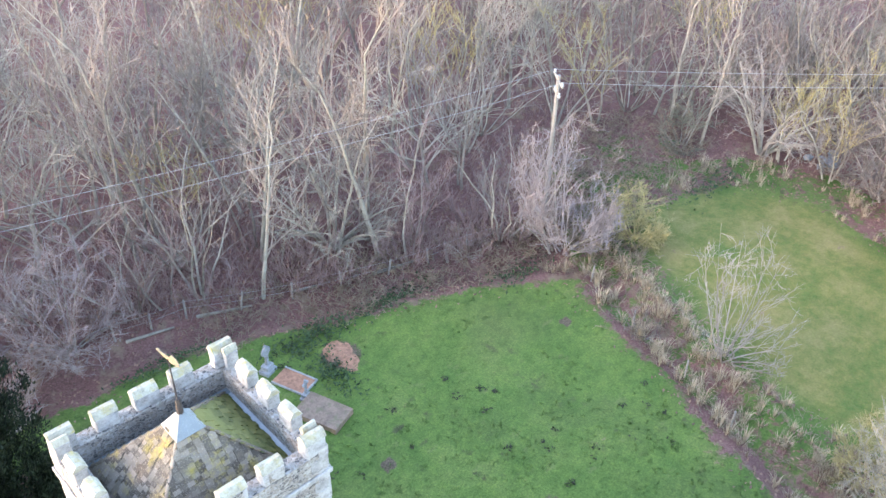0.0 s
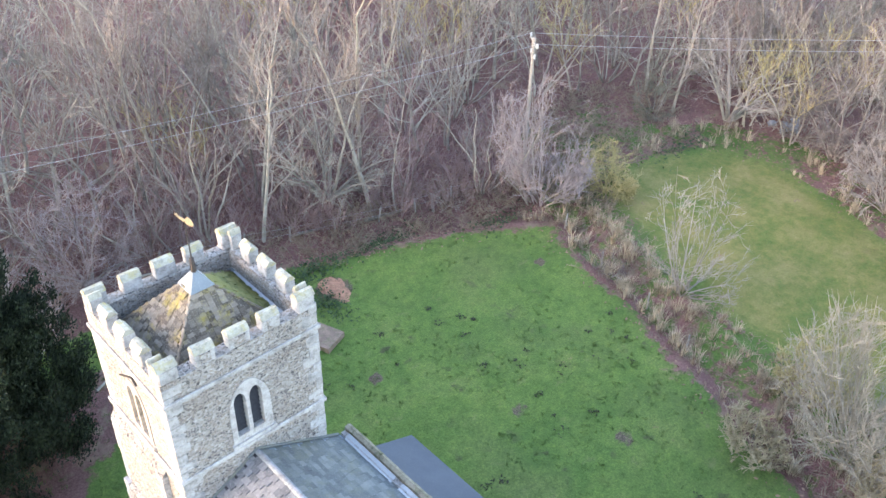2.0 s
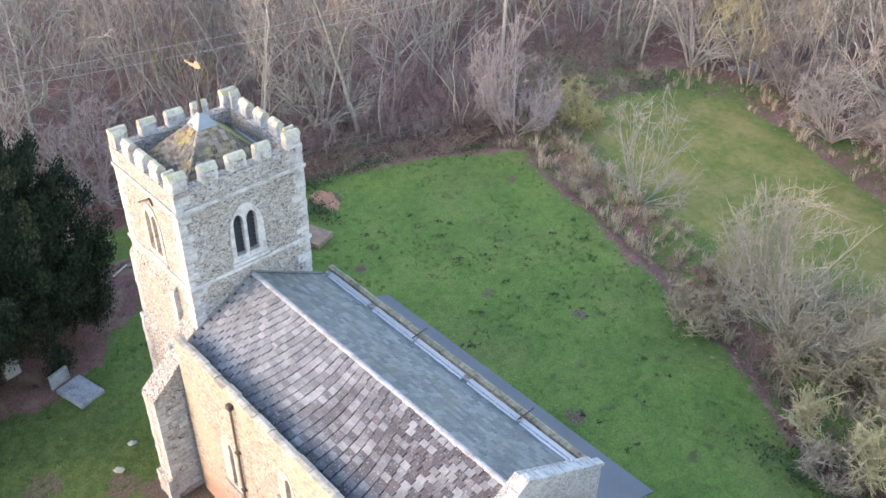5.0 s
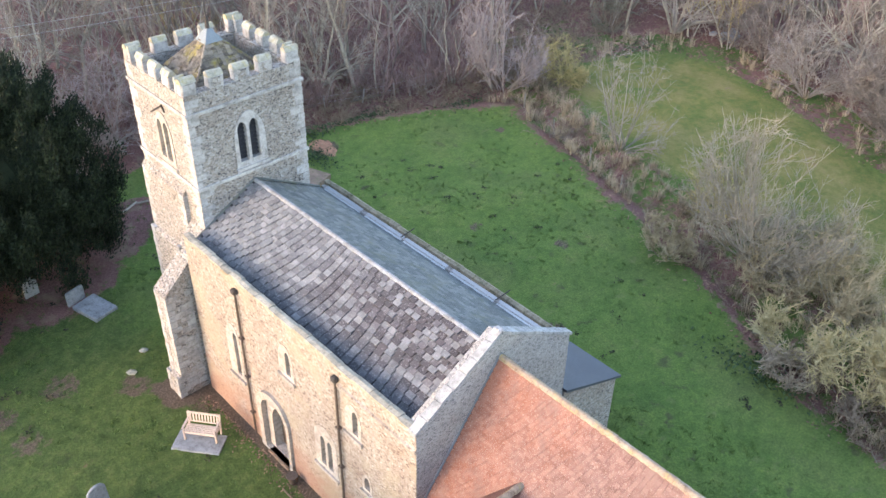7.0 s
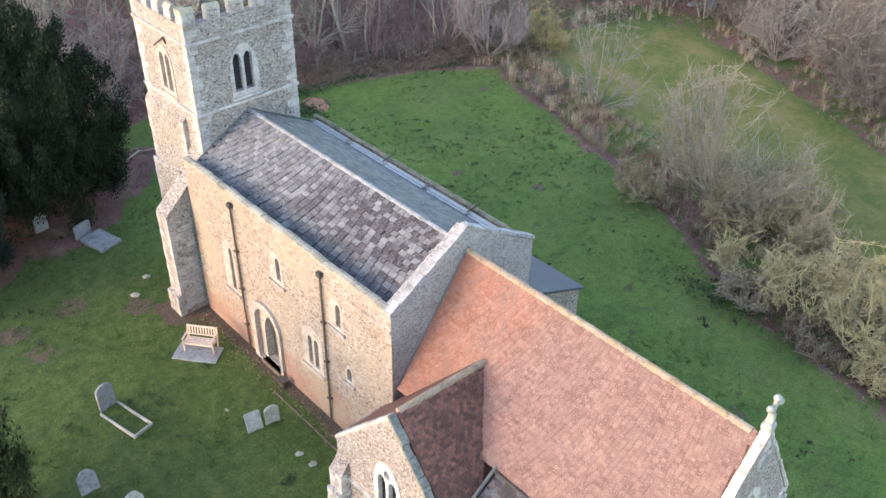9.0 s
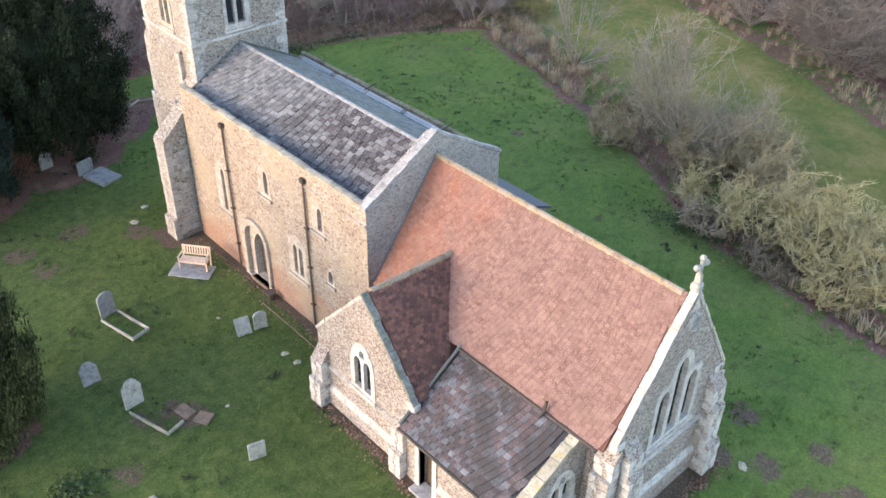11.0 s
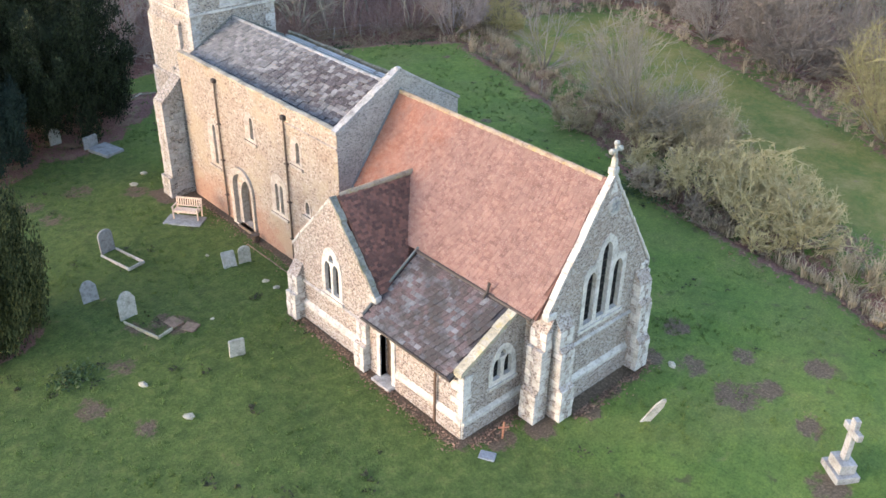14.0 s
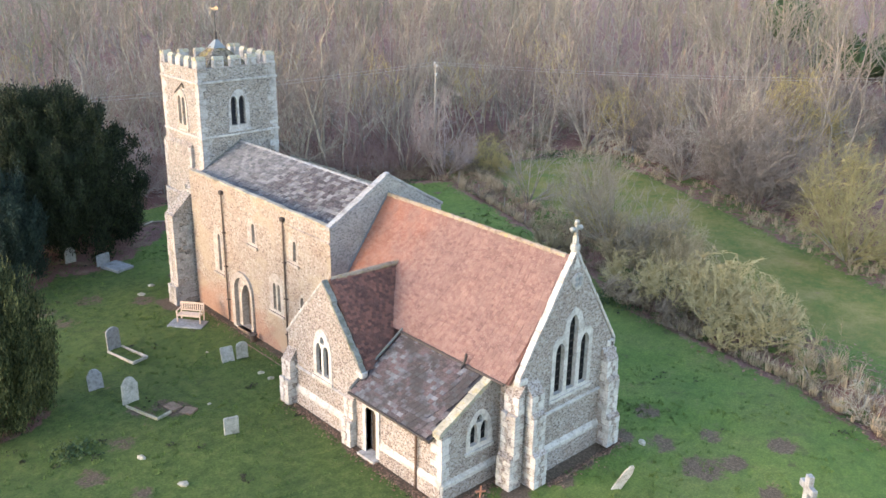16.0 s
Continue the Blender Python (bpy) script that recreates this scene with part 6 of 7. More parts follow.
tree("bush", "bare twiggy bush behind the tower", "bush", "", 25, BARK, PINKTWIG, (7.2, 31.8), height=6.2, radius=3.3, limbs=16, subs=12, twigs=6, base_r=0.05, fine=0.011)
tree("bush", "bare pinkish bush behind the tower", "bush", "", 26, BARK, PINKTWIG, (2.2, 30.6), height=6.6, radius=3.6, limbs=16, subs=12, twigs=6, base_r=0.05, fine=0.011)
tree("tree", "broad bare tree with sweeping low limbs at the wood's edge", "tree", "", 27, PALEBARK, PALEBARK, (20.4, 30.2), height=6.8, radius=4.4, limbs=14, subs=8, twigs=4, base_r=0.12, fine=0.016, flat=0.1, arch=0.28, droop=0.15)
tree("bush", "large bare grey-brown willow bush by the ditch", "bush", "", 28, PALEBARK, WILLOWTWIG, (25.0, 1.0), height=7.6, radius=4.6, limbs=34, subs=12, twigs=6, sprigs=2, base_r=0.065, fine=0.013, flat=0.04, arch=0.0, foot=0.7, fork=0.26)
tree("bush", "yellow-twigged bush beside the willow", "bush", "", 29, YTWIG, YTWIG, (26.9, 4.3), height=3.6, radius=2.0, limbs=16, subs=9, twigs=6, sprigs=3, base_r=0.035, fine=0.012, flat=0.1, droop=0.1)
tree("bush", "straggling bare bush with tall pale shoots", "bush", "", 50, PALEBARK, STRAWTWIG, (24.6, -3.4), height=4.8, radius=1.8, limbs=12, subs=8, twigs=4, sprigs=1, base_r=0.04, fine=0.011, flat=0.45, arch=0.0)
for n, (x, y, h, m) in enumerate(((20.9, -3.2, 2.9, HEDGETWIG), (20.1, -6.3, 3.5, HEDGETWIG), (19.9, -9.2, 3.5, HEDGETWIG), (19.8, -12.2, 2.8, HEDGETWIG), (23.2, -5.5, 3.6, STRAWTWIG), (23.4, -1.0, 3.4, STRAWTWIG), (23.2, -9, 3.2, HEDGETWIG), (22.4, 4.2, 2.2, STRAWTWIG), (18.9, -4.4, 1.9, BRAMBLE), (27.4, -2.2, 3.2, STRAWTWIG), (18.6, -8.0, 2.0, BRAMBLE), (21.8, -11.0, 3.0, HEDGETWIG), (18.7, -10.8, 2.2, HEDGETWIG), (21.7, -7.8, 3.8, HEDGETWIG), (25.4, -3.4, 3.0, STRAWTWIG))):
    tree("bush", "tangled yellow-lichened hedge bush" if m is HEDGETWIG else "tangled grey-brown hedge bush", "bush", "hedge bushes", 30 + n, BARK, m, (x, y), height=h, radius=0.45 * h + 0.55, limbs=15, subs=10, twigs=6, sprigs=3, base_r=0.04, fine=0.016, flat=0.05, arch=0.2, droop=0.12, foot=0.7, rough=0.4)
tree("tree", "slim bare sapling with pale twigs in the hedge gap", "tree", "", 41, PALEBARK, STRAWTWIG, (18.2, -15.6), height=4.1, radius=1.2, limbs=8, subs=8, twigs=5, base_r=0.045, fine=0.008, flat=0.4)
tree("bush", "low pale bare bush at the end of the hedge", "bush", "", 42, PALEBARK, PALEBARK, (16.8, -18.3), height=2.2, radius=1.5, limbs=12, subs=8, twigs=5, base_r=0.025, fine=0.008)
tree("bush", "wide dense grey-brown thicket beyond the ride", "bush", "", 43, BARK, THICKTWIG, (42.2, 0.6), height=8.2, radius=5.0, limbs=46, subs=13, twigs=8, sprigs=3, base_r=0.07, fine=0.015, flat=0.02, arch=0.1, foot=1.6, rough=0.3)
tree("tree", "bare yellow-lichened tree with forking pale stems", "tree", "", 44, PALEBARK, OLIVETWIG, (35.2, -9.3), height=8.2, radius=4.0, limbs=20, subs=14, twigs=9, sprigs=3, base_r=0.09, fine=0.013, flat=0.12, arch=0.08, foot=0.4)
tree("bush", "bare grey bush at the far side of the field", "bush", "", 45, BARK, TWIG, (46.8, 13.5), height=6.2, radius=3.4, limbs=20, subs=10, twigs=6, base_r=0.06, fine=0.014)
tree("tree", "broad yellow-lichened tree beyond the field", "tree", "", 46, PALEBARK, TWIG, (46.2, 20.6), height=8.8, radius=4.8, limbs=14, subs=10, twigs=5, base_r=0.12, fine=0.014, flat=0.15, arch=0.35, droop=0.2)
tree("tree", "yellow-orange willow far beyond the ride", "tree", "", 47, YTWIG, YTWIG, (59.4, 6.6), height=8.8, radius=4.4, limbs=22, subs=10, twigs=6, base_r=0.12, fine=0.02, flat=0.4)
tree("bush", "bare brown bush beyond the field", "bush", "", 48, BARK, TWIG, (43.5, 8.5), height=5.6, radius=3.4, limbs=20, subs=10, twigs=6, base_r=0.05, fine=0.014)
tree("bush", "small bare bush in the ditch", "bush", "", 49, PALEBARK, TWIG, (27.2, 15.4), height=2.0, radius=1.0, limbs=9, subs=6, twigs=4, base_r=0.02, fine=0.007)


def far_brush():
    """Bare brush and small trees that close the land beyond the ride."""
    r = np.random.default_rng(17)
    stock = [tree("bush", "bare grey-brown brushwood beyond the ride", "bush", "brushwood", 90 + n, BARK, m, height=h, radius=w, limbs=14, subs=9, twigs=4, base_r=0.07, fine=0.017, flat=0.12, arch=0.18, foot=0.8, rough=0.35)
             for n, (h, w, m) in enumerate(((7.0, 3.2, TWIG), (6.0, 3.6, THICKTWIG), (8.5, 3.0, OLIVEBARK)))]
    spots = []
    for _ in range(4000):
        x, y = r.uniform(43, 92), r.uniform(-14, 26)
        if y < -8 - (x - 60) * 0.2 or not in_wood(x, y) or np.hypot(x - 46.2, y - 20.6) < 4 or np.hypot(x - 41.4, y - 1.2) < 6 or (x < 52 and y < -4):
            continue
        if all((x - a) ** 2 + (y - b) ** 2 > 13 for a, b in spots):
            spots.append((x, y))
        if len(spots) > 84:
            break
    for n, (x, y) in enumerate(spots):
        m = place(x, y, r.uniform(0.65, 1.15), r.uniform(0, 6.28), r.uniform(0.85, 1.1))
        if n < 3:
            stock[n].matrix_basis = m
        else:
            copy_thing(stock[n % 3], m)


far_brush()


def evergreen(label, x, y, radius, height, puffs, seed, material, low=0.3, slim=1.0, category="tree", name="yew_tree", rise=1.3):
    """A dense dark evergreen: a trunk and a crown of many upright sprays with gaps between them."""
    r = np.random.default_rng(seed)
    t = thing(name, label, category)
    tv, tf = [], []
    tube(tv, tf, (0, 0, -0.1), (0.1, 0, height * 0.5), 0.35, 0.2, 8)
    for k in range(8):
        a = k * 0.8
        tube(tv, tf, (0, 0, 0.4 + 0.3 * k), (radius * 0.6 * math.cos(a), radius * 0.6 * math.sin(a), 1.5 + height * 0.07 * k), 0.12, 0.04, 5)
    ob = new("trunk", mesh_from("trunk", tv, tf, BARK))
    ob.parent = t
    P, F = [], []
    boughs = max(30, puffs // 18)
    for i in range(boughs):
        z = ((i + 0.5) / boughs) ** 0.85
        a = i * 2.39996 + r.normal(0, 0.25)
        w = radius * math.sqrt(max(0.03, 1 - ((z - low) / (1 - low)) ** 2)) if z > low else radius * (0.82 + 0.18 * z / low)
        d = w * r.uniform(0.6, 1.12)
        hub = np.array([d * math.cos(a), d * math.sin(a), 0.2 + z * height * 0.9])
        out = np.array([math.cos(a), math.sin(a), rise])
        size = r.uniform(0.75, 1.3) * radius / 4.9 * (1.0 if radius > 4 else 1.25)
        for j in range(20):
            q = r.uniform(0, 1)
            c = hub + out * (q - 0.45) * 1.25 * size + r.normal(0, 1, 3) * np.array([0.27, 0.27, 0.27]) * size * (1.2 - 0.95 * q)
            n = 34
            off = r.normal(0, 1, (n, 3)) * np.array([0.12, 0.12, 0.2 * slim])
            base = c + off
            dirs = out * np.array([0.5, 0.5, 1.0]) + r.normal(0, 0.45, (n, 3))
            dirs /= np.linalg.norm(dirs, axis=1)[:, None]
            side = np.cross(dirs, r.normal(0, 1, (n, 3)))
            side /= np.linalg.norm(side, axis=1)[:, None]
            L = r.uniform(0.10, 0.22, n)[:, None]
            k = len(P) * n * 3
            P.append(np.stack([base - side * 0.035, base + side * 0.035, base + dirs * L], 1).reshape(-1, 3))
            F.append(np.arange(n * 3).reshape(-1, 3) + k)
    me = mesh_from("crown", np.concatenate(P).tolist(), np.concatenate(F).tolist(), material)
    ob = new("crown", me)
    ob.parent = t
    # added solid core behind the sprays, closing the see-through gaps in the crown
    core = bmesh.new()
    bmesh.ops.create_icosphere(core, subdivisions=3, radius=1)
    for v in core.verts:
        v.co = Vector((v.co.x * radius * 0.62, v.co.y * radius * 0.62, height * 0.45 + v.co.z * height * 0.42)) * (1 + 0.06 * math.sin(7 * v.co.x + 5 * v.co.y))
    me2 = bpy.data.meshes.new("bough")
    core.to_mesh(me2)
    core.free()
    me2.materials.append(material)
    ob = new("bough", me2)
    ob.parent = t
    t.matrix_basis = Matrix.Translation((x, y, land(x, y)))
    return t


evergreen("huge dark green yew tree west of the tower path", -1.5, 24.2, 4.75, 9.9, 6000, 1, YEW)
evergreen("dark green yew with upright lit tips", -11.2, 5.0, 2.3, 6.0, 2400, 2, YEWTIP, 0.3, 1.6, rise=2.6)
evergreen("drooping blue-green conifer beside the yew", -6.6, 19.6, 2.6, 6.6, 1600, 3, BLUECON, 0.2, 1.5, "tree", "conifer")
evergreen("dark evergreen far beyond the wood", 150.0, 55.0, 7.0, 9.0, 900, 5, IVY, 0.5, 0.8, "tree", "evergreen_tree")
evergreen("low dark evergreen clump beyond the ride", 112.0, 23.5, 7.0, 5.5, 1100, 6, IVY, 0.5, 0.8, "tree", "evergreen_tree")
# ---- power line ----
def power_line():
    p = thing("power_pole", "weathered grey wooden power pole with a crossarm", "pole", (30.3, 24.4, 0))
    bm = bmesh.new()
    rod(bm, (30.3, 24.4, -0.2), (30.3, 24.4, 8.9), 0.13, 0.1, 10)
    part("post", bm, POLEWOOD, p)
    ax = Vector((0.58, 0.82, 0)).normalized()
    c = Vector((30.3, 24.4, 8.65))
    for z, half in ((8.65, 0.85), (7.9, 0.45)):
        bm = bmesh.new()
        rod(bm, Vector((30.3, 24.4, z)) - ax * half, Vector((30.3, 24.4, z)) + ax * half, 0.06, sides=6)
        part("crossarm", bm, POLEWOOD, p)
        for s in (-1, 1):
            q = Vector((30.3, 24.4, z)) + ax * half * s * 0.9
            bm = bmesh.new()
            rod(bm, q, q + Vector((0, 0, 0.22)), 0.07, 0.05, 8)
            part("insulator", bm, CERAMIC, p)
    for s in (-1, 1):
        a = c + ax * 0.76 * s + Vector((0, 0, 0.2))
        for far in (Vector((92, -20, 8.6)), Vector((-30, 43, 8.6))):
            e = far + ax * 0.76 * s
            side = Vector((0, 0, 1)).cross((e - a).normalized()) * 0.011
            vs, fs = [], []
            for i in range(25):
                t = i / 24
                q = a.lerp(e, t) - Vector((0, 0, 4 * 1.3 * t * (1 - t)))
                vs += [tuple(q + o) for o in (side, Vector((0, 0, 0.011)), -side, Vector((0, 0, -0.011)))]
                fs += [(4 * i - 4 + k, 4 * i - 4 + (k + 1) % 4, 4 * i + (k + 1) % 4, 4 * i + k) for k in range(4)] if i else []
            ob = tagged(new("wire", mesh_from("wire", vs, fs, WIRE)), "thin grey overhead power wire", "wire", "power wires")


power_line()
broken_rail()


# ---- fence along the wood and the ditch ----
def fences():
    r = np.random.default_rng(4)
    line = [(5.5, 31.8), (8.8, 31.0), (12, 30.3), (16.6, 28.3), (21.2, 26.6), (25.5, 25.4), (29.2, 24.3)]
    f = thing("fence", "old leaning wooden fence posts with wire along the wood", "fence", (16, 28, 0))
    tops = []
    for (ax, ay), (bx, by) in zip(line, line[1:]):
        for k in range(2):
            x, y = ax + (bx - ax) * k / 2, ay + (by - ay) * k / 2
            z = land(x, y)
            bm = bmesh.new()
            t = Vector((x + r.normal(0, 0.06), y + r.normal(0, 0.06), z + r.uniform(0.85, 1.1)))
            rod(bm, (x, y, z - 0.1), t, 0.055, 0.05, 7)
            part("post", bm, POLEWOOD, f)
            tops.append(t)
    for h in (0.1, 0.5):
        for a, b in zip(tops, tops[1:]):
            bm = bmesh.new()
            rod(bm, a - Vector((0, 0, h)), b - Vector((0, 0, h)), 0.006, sides=4)
            part("fence_wire", bm, WIRE, f)
    g = thing("fence", "short weathered fence posts beside the ditch", "fence", (26, 10, 0))
    for x, y in ((28.6, 19.6), (27.6, 16.2), (26.7, 12.6), (25.7, 9.6)):
        z = land(x, y)
        bm = bmesh.new()
        rod(bm, (x, y, z - 0.1), (x + r.normal(0, 0.05), y + r.normal(0, 0.05), z + 1.0), 0.05, 0.045, 7)
        part("post", bm, POLEWOOD, g)
    # fallen trunks on the bank
    for n, (x, y, a, l) in enumerate(((10.2, 30.4, -0.25, 2.2), (13.6, 29.6, -0.4, 2.6), (17.6, 28.2, -0.3, 2.0), (21.8, 26.7, -0.25, 2.6), (24.6, 26.0, 0.9, 1.8), (47.5, 17.2, 0.4, 1.6))):
        bm = bmesh.new()
        d = Vector((math.cos(a), math.sin(a), 0)) * l / 2
        c = Vector((x, y, land(x, y) + 0.09))
        rod(bm, c - d, c + d, 0.09, 0.05, 9)
        me = bpy.data.meshes.new("log")
        bm.to_mesh(me)
        bm.free()
        me.materials.append(BARK)
        tagged(new("log", me), "bare fallen trunk on the bank by the wood", "log", "fallen logs")


fences()


def leafy(name, label, category, spots, size, material, seed, tilt=0.35, per=1):
    """Loose leaves or blades: many small faces joined into one body."""
    r = np.random.default_rng(seed)
    n = len(spots)
    c = np.array([(x, y, z) for x, y, z in spots])
    u = r.normal(0, 1, (n, 3)) * (1, 1, tilt)
    u /= np.linalg.norm(u, axis=1)[:, None]
    v = np.cross(u, np.array([0, 0, 1.0]) + r.normal(0, tilt, (n, 3)))
    v /= np.linalg.norm(v, axis=1)[:, None]
    s = (size * r.uniform(0.6, 1.4, n))[:, None]
    P = np.stack([c - u * s, c - v * s * 0.5, c + u * s, c + v * s * 0.5], 1).reshape(-1, 3)
    me = mesh_from(name, P.tolist(), np.arange(n * 4).reshape(-1, 4).tolist(), material)
    return tagged(new(name, me), label, category, "", "stuff")


def ground_leaves():
    r = np.random.default_rng(9)
    sx, sy = r.uniform(-8, 48, 60000), r.uniform(-20, 44, 60000)
    d = -np.maximum(within(sx, sy, LAWN), within(sx, sy, FIELD))
    ok = (d > r.uniform(-1.0, 0.8, len(d))) & (d < 16)
    sx, sy = sx[ok], sy[ok]
    sz = heave(sx, sy) + 0.03
    leafy("fallen_leaves", "brown fallen leaves on the woodland floor", "leaves", list(zip(sx, sy, sz)), 0.09, LITTERLEAF, 1)
    # leaves and crumbs of mortar blown against the church walls
    wx, wy = [], []
    for ax, ay, bx, by, k in ((-1.35, -11.3, -1.35, -6.2, 380), (-1.2, -11.3, 1.3, -11.35, 260), (2.4, -12.6, 7.2, -12.6, 520), (-1.15, -5.6, -1.15, -1.3, 300), (0.75, -1.1, 0.75, 10.6, 520), (7.4, -12.2, 7.4, -9.5, 160)):
        t = r.uniform(0, 1, k)
        off = np.abs(r.normal(0, 0.3, k))
        nx, ny = (-off, 0 * off) if ax == bx and ax < 7 else (off, 0 * off) if ax == bx else (0 * off, -off)
        wx.append(ax + (bx - ax) * t + nx)
        wy.append(ay + (by - ay) * t + ny)
    wx, wy = np.concatenate(wx), np.concatenate(wy)
    leafy("wall_litter", "brown leaves and mortar crumbs along the foot of the church walls", "leaves", list(zip(wx, wy, heave(wx, wy) + 0.03)), 0.055, LITTERLEAF, 3)
    # ivy and nettles at the edge of the lawn by the graves
    sx, sy = [], []
    for cx, cy, w, h, k in ((15.6, 25.4, 2.2, 0.9, 700), (14.9, 22.8, 0.7, 1.5, 400), (20.2, 25.2, 2.5, 0.7, 500), (26.5, 22.6, 2.0, 0.8, 300), (18.2, -3.5, 0.9, 2.2, 500), (-9.6, 0.6, 0.9, 0.8, 250), (9.8, 28.2, 2.5, 0.5, 300), (41, 20.6, 3, 1, 400)):
        sx += list(r.normal(cx, w * 0.55, k))
        sy += list(r.normal(cy, h * 0.55, k))
    sx, sy = np.array(sx), np.array(sy)
    leafy("ground_ivy", "low dark green ivy and nettles at the lawn's edge", "ivy", list(zip(sx, sy, heave(sx, sy) + r.uniform(0.03, 0.22, len(sx)))), 0.085, IVY, 2, 0.6)


ground_leaves()


def grass_tufts():
    """Longer blades in the turf, thickest in clumps."""
    r = np.random.default_rng(10)
    hubs = r.uniform((-14, -26), (30, 28), (420, 2))
    pick = r.integers(0, len(hubs), 7500)
    cx, cy = (hubs[pick] + r.normal(0, 0.8, (7500, 2))).T
    ok = (within(cx, cy, LAWN) > 0.15)
    for x0, x1, y0, y1 in FOOT:
        ok &= ~((cx > x0 - 0.6) & (cx < x1 + 0.6) & (cy > y0 - 0.6) & (cy < y1 + 0.6))
    cx, cy = cx[ok], cy[ok]
    k = 12
    px = np.repeat(cx, k) + r.normal(0, 0.06, len(cx) * k)
    py = np.repeat(cy, k) + r.normal(0, 0.06, len(cx) * k)
    pz = heave(px, py) - 0.01
    h = r.uniform(0.05, 0.16, len(px))
    lean = r.normal(0, 0.5, (len(px), 2)) * h[:, None]
    w = r.uniform(0, 6.28, len(px))
    dx, dy = 0.012 * np.cos(w), 0.012 * np.sin(w)
    P = np.stack([np.stack([px - dx, py - dy, pz], 1), np.stack([px + dx, py + dy, pz], 1), np.stack([px + lean[:, 0], py + lean[:, 1], pz + h], 1)], 1).reshape(-1, 3)
    me = mesh_from("grass_tufts", P.tolist(), np.arange(len(P)).reshape(-1, 3).tolist(), BLADE)
    tagged(new("grass_tufts", me), "tufts of longer grass in the churchyard turf", "grass", "", "stuff")


grass_tufts()


def dark_weeds():
    """Flat dark rosettes and clods scattered in clusters over the turf."""
    r = np.random.default_rng(14)
    hubs = r.uniform((-14, -26), (27, 26), (100, 2))
    pts = []
    for hx, hy in hubs:
        for _ in range(int(r.integers(1, 7))):
            x, y = hx + r.normal(0, 1.0), hy + r.normal(0, 1.0)
            if inset(x, y, LAWN) < 0.5 or any(a - 0.5 < x < b + 0.5 and c - 0.5 < y < d + 0.5 for a, b, c, d in FOOT):
                continue
            s = r.uniform(0.05, 0.16)
            pts += [(x + r.normal(0, s), y + r.normal(0, s)) for _ in range(int(r.integers(5, 16)))]
    px, py = np.array(pts).T
    leafy("dark_weeds", "dark weeds and clods scattered in the turf", "weeds", list(zip(px, py, heave(px, py) + 0.035)), 0.07, WEED, 15, 0.4)


dark_weeds()


def soil_patch():
    """A low mound of freshly turned reddish earth beside the graves."""
    r = np.random.default_rng(12)
    bm = bmesh.new()
    rings, sides = 6, 22
    wob = [1 + r.normal(0, 0.12) for _ in range(sides)]
    rows = []
    for i in range(rings + 1):
        f = i / rings
        row = []
        for k in range(sides):
            a = 6.2832 * k / sides
            x, y = 15.9 + 0.75 * f * wob[k] * math.cos(a), 23.6 + 1.25 * f * wob[k] * math.sin(a)
            row.append(bm.verts.new((x, y, land(x, y) + 0.07 * (1 - f * f) - 0.03 * f + (r.normal(0, 0.012) if 0 < i < rings else 0))))
        rows.append(row)
    for p, q in zip(rows, rows[1:]):
        for k in range(sides):
            bm.faces.new((p[k], q[k], q[(k + 1) % sides], p[(k + 1) % sides]))
    bmesh.ops.remove_doubles(bm, verts=rows[0], dist=0.001)
    me = bpy.data.meshes.new("soil_patch")
    bm.to_mesh(me)
    bm.free()
    me.materials.append(REDSOIL)
    tagged(new("soil_patch", me), "low patch of reddish-tan bare earth beside the graves", "bare soil")


soil_patch()
# ---- roof coverings: slates and tiles laid one by one ----
def piece_mesh(name, w, l, t, material):
    """One slate: its upper edge at the origin's line, thicker and slightly raised at its tail."""
    v = [(-w / 2, 0, 0), (w / 2, 0, 0), (w / 2, -l, t * 0.4), (-w / 2, -l, t * 0.4), (-w / 2, 0, t * 0.5), (w / 2, 0, t * 0.5), (w / 2 * 0.985, -l, t * 1.5), (-w / 2 * 0.985, -l, t * 1.5)]
    f = [(4, 7, 6, 5), (0, 1, 2, 3), (3, 2, 6, 7), (0, 3, 7, 4), (1, 5, 6, 2)]
    return v, [tuple(reversed(q)) for q in f]


def courses(eave, ridge, along, start, length, gauge, width, rng, skip=None, tilt=0.012):
    """Places of slates on a slope from eave to ridge (points in its end plane), laid along an axis; each is a pose, at its head."""
    e, g, al = Vector(eave), Vector(ridge), Vector(along)
    up = (g - e)
    n = int(up.length / gauge)
    up.normalize()
    nor = al.cross(up).normalized()
    if nor.z < 0:
        al = -al
        start = -start - length
        nor = al.cross(up).normalized()
    out = []
    for i in range(n):
        wd = width * (1.15 - 0.35 * i / n)
        k = 0
        u = start + (0.5 * wd if i % 2 else 0) - wd * 0.5
        while u < start + length - wd * 0.45:
            u += wd
            if u > start + length - wd * 0.3:
                break
            c = e + up * (gauge * (i + 1) + gauge * 0.45) + al * u + nor * 0.01
            if skip and skip(c):
                continue
            m = Matrix((al, up, nor)).transposed().to_4x4()
            m.translation = c
            j = Matrix.Rotation(rng.normal(0, tilt), 4, "Z") @ Matrix.Rotation(rng.normal(0, tilt), 4, "X")
            out.append((m @ j @ Matrix.Diagonal((wd / width * 0.995, 1, rng.uniform(0.7, 1.4), 1)), c))
    return out


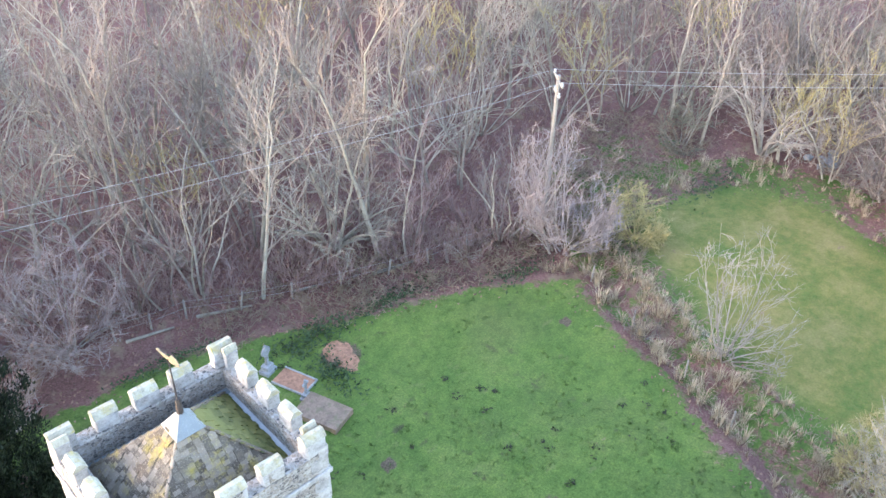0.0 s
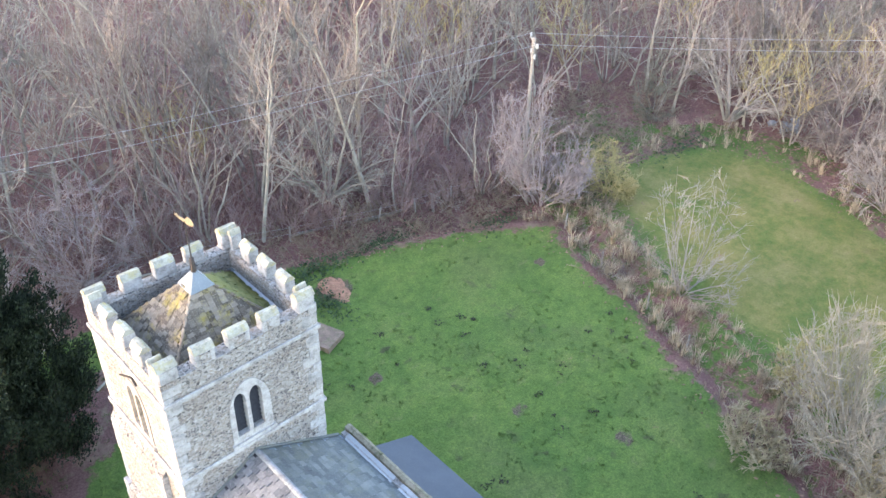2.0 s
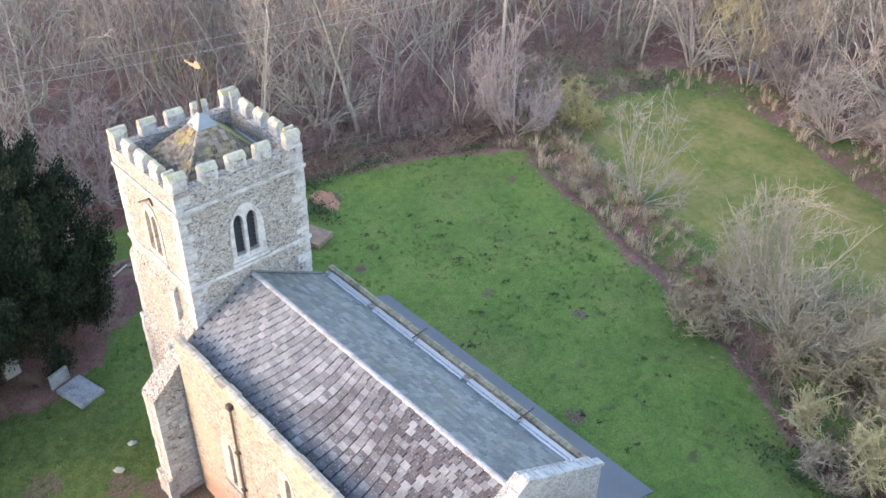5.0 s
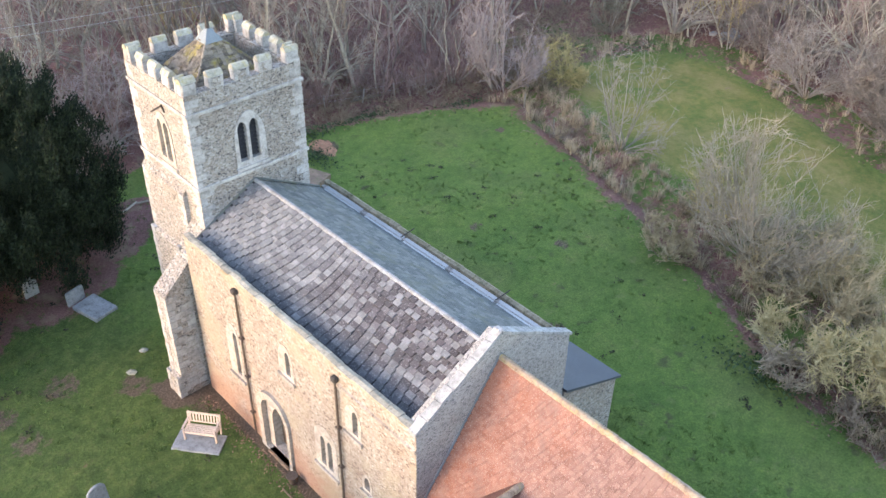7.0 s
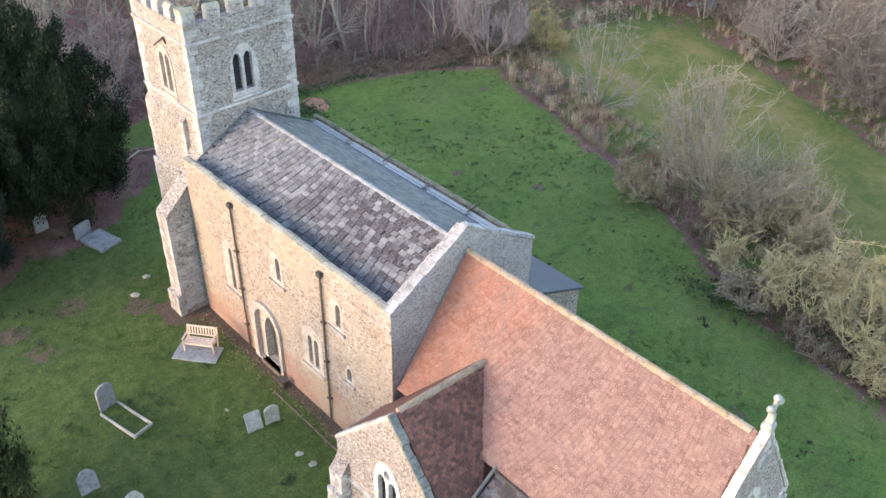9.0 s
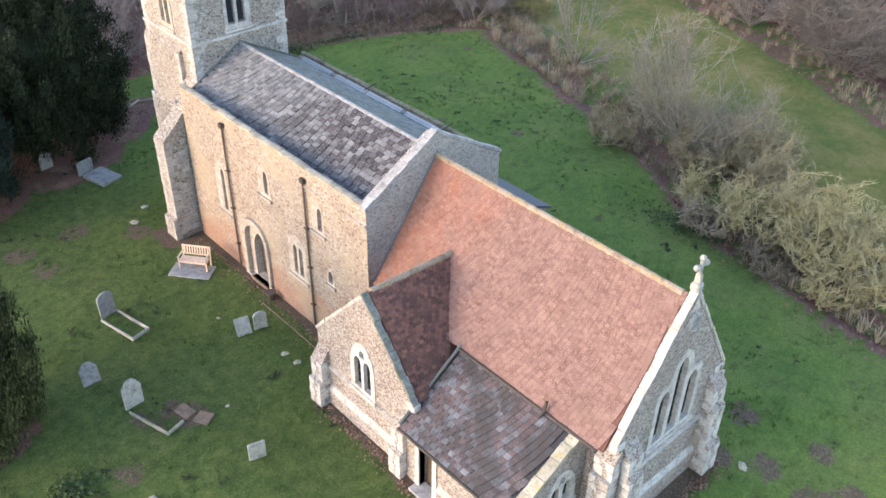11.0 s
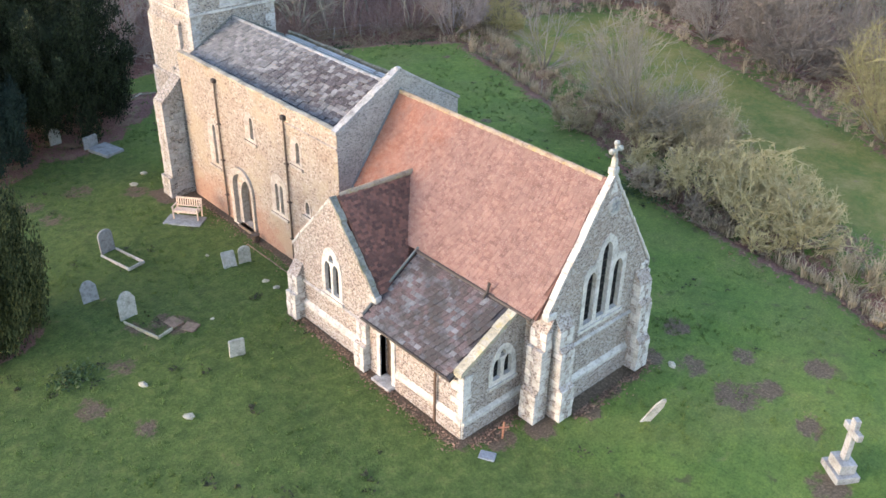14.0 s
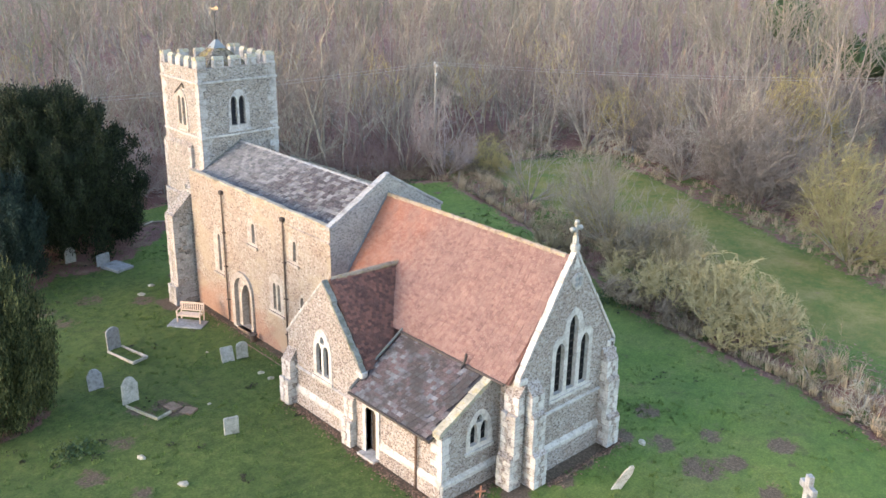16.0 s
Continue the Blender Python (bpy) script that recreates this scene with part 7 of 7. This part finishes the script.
def cover(name, rest, parent, places, w, l, t, single, joined, cap=300, near=None):
    """Lays slates: the nearest ones singly, the others joined."""
    v, f = piece_mesh(name, w, l, t, single)
    places = sorted(places, key=lambda p: (near(p[1]) if near else 0))
    me = mesh_from(name, v, f, single)
    for m, c in places[:cap]:
        share(name, me, m, parent)
    left = places[cap:]
    if left:
        V, F = [], []
        for m, c in left:
            n = len(V)
            V += [tuple(m @ Vector(p)) for p in v]
            F += [tuple(i + n for i in q) for q in f]
        ob = new(rest, mesh_from(rest, V, F, joined))
        ob.parent = parent
        tagged(ob, kind="stuff")


rr = np.random.default_rng(21)
ridge_c = lambda c: c.y
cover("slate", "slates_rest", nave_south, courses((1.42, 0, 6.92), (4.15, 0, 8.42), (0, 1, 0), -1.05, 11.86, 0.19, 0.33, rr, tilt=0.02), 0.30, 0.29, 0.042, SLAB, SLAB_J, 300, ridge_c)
cover("slate", "slates_rest", nave_north, courses((7.0, 0, 6.9), (4.15, 0, 8.42), (0, 1, 0), -1.05, 11.86, 0.17, 0.26, rr), 0.26, 0.26, 0.014, BLUESLATE, BLUESLATE, 0)
cover("slate", "slates_rest", vestry_roof, courses((-1.42, 0, 2.52), (1.40, 0, 4.28), (0, 1, 0), -10.66, 4.5, 0.165, 0.24, rr), 0.225, 0.25, 0.024, VSLATE, VSLATE_J, 300, ridge_c)
in_transept = lambda c: c.z < 6.18 - 1.25 * abs(c.y + 3.92) + 0.06
cover("tile", "roof_tiles", chancel_s, courses((1.24, 0, 4.20), (4.2, 0, 8.32), (0, 1, 0), -11.86, 10.28, 0.115, 0.17, rr, in_transept, 0.02), 0.166, 0.18, 0.02, TILE, TILE, 0)
in_chancel = lambda c: c.z < 4.2 + 1.39 * (c.x - 1.24) + 0.05
cover("tile", "roof_tiles", transept_e, courses((0, -6.22, 3.18), (0, -3.92, 6.26), (1, 0, 0), -0.7, 3.4, 0.115, 0.17, rr, in_chancel, 0.02), 0.163, 0.18, 0.026, TILE_DARK, TILE_DARK, 0)


def tower_tiles():
    sides = [([], []), ([], [])]
    v, f = piece_mesh("tile", 0.17, 0.19, 0.024, TOWERTILE)
    a = Vector(APEX)
    for i in range(4):
        p, q = Vector((*BASE[i], 11.75)), Vector((*BASE[(i + 1) % 4], 11.75))
        al = (q - p).normalized()
        mid = (p + q) / 2
        up = a - mid
        n = int(up.length / 0.105)
        up.normalize()
        nor = al.cross(up)
        half = (q - p).length / 2
        V, F = sides[1 if i == 1 else 0]
        for k in range(n):
            h = half * (1 - (k + 0.6) / n)
            u = -h + (0.075 if k % 2 else 0.0)
            while u < h:
                m = Matrix((al, up, nor)).transposed().to_4x4()
                m.translation = mid + up * (0.105 * (k + 1.4)) + al * u + nor * 0.012
                m = m @ Matrix.Rotation(rr.normal(0, 0.02), 4, "X") @ Matrix.Diagonal((1, 1, rr.uniform(0.6, 1.8), 1))
                s = len(V)
                V += [tuple(m @ Vector(x)) for x in v]
                F += [tuple(j + s for j in w) for w in f]
                u += 0.17
    for (V, F), m in zip(sides, (TOWERTILE, MOSSTILE)):
        ob = new("roof_tiles", mesh_from("roof_tiles", V, F, m))
        ob.parent = tower_roof
        tagged(ob, "old tiles under green moss" if m is MOSSTILE else "", kind="stuff")
    for i in range(4):
        p = Vector((*BASE[i], 11.78))
        for k in range(9):
            bm = bmesh.new()
            rod(bm, p.lerp(a, k / 10), p.lerp(a, (k + 1.1) / 10), 0.05, 0.042, 8)
            part("hip_tile", bm, RIDGE if i == 0 else TOWERTILE, tower_roof)


tower_tiles()
for n in range(32):
    bm = bmesh.new()
    y = -11.68 + n * 0.316
    rod(bm, (4.2, y, 8.26 + 0.012 * math.sin(n * 2.1)), (4.2, y + 0.33, 8.27), 0.115, 0.1, 10)
    part("ridge_tile", bm, RIDGE, chancel_s)
for n in range(11):
    bm = bmesh.new()
    x = -0.62 + n * 0.3
    rod(bm, (x, -3.87 - 0.014 * n, 6.2), (x + 0.31, -3.884 - 0.014 * n, 6.2), 0.12, 0.105, 10)
    part("ridge_tile", bm, RIDGE, transept_e)
for n in range(24):
    bm = bmesh.new()
    y = -1.05 + n * 0.494
    rod(bm, (4.15, y, 8.40), (4.15, y + 0.5, 8.405), 0.1, 0.09, 10)
    part("ridge_stone", bm, GREYSTONE, nave_south)
# lead strip in the valley between transept and vestry, and at the tower's foot
bm = bmesh.new()
rod(bm, (-1.4, -6.1, 2.6), (1.3, -6.02, 4.30), 0.055, sides=6)
part("valley_lead", bm, BLUESLATE, church, "grey lead valley strip")
for xa, za, xb, zb in ((1.5, 7.0, 4.15, 8.5), (4.15, 8.5, 6.9, 7.02)):
    bm = bmesh.new()
    rod(bm, (xa, 10.82, za), (xb, 10.82, zb), 0.045, sides=6)
    part("flashing", bm, BLUESLATE, church)
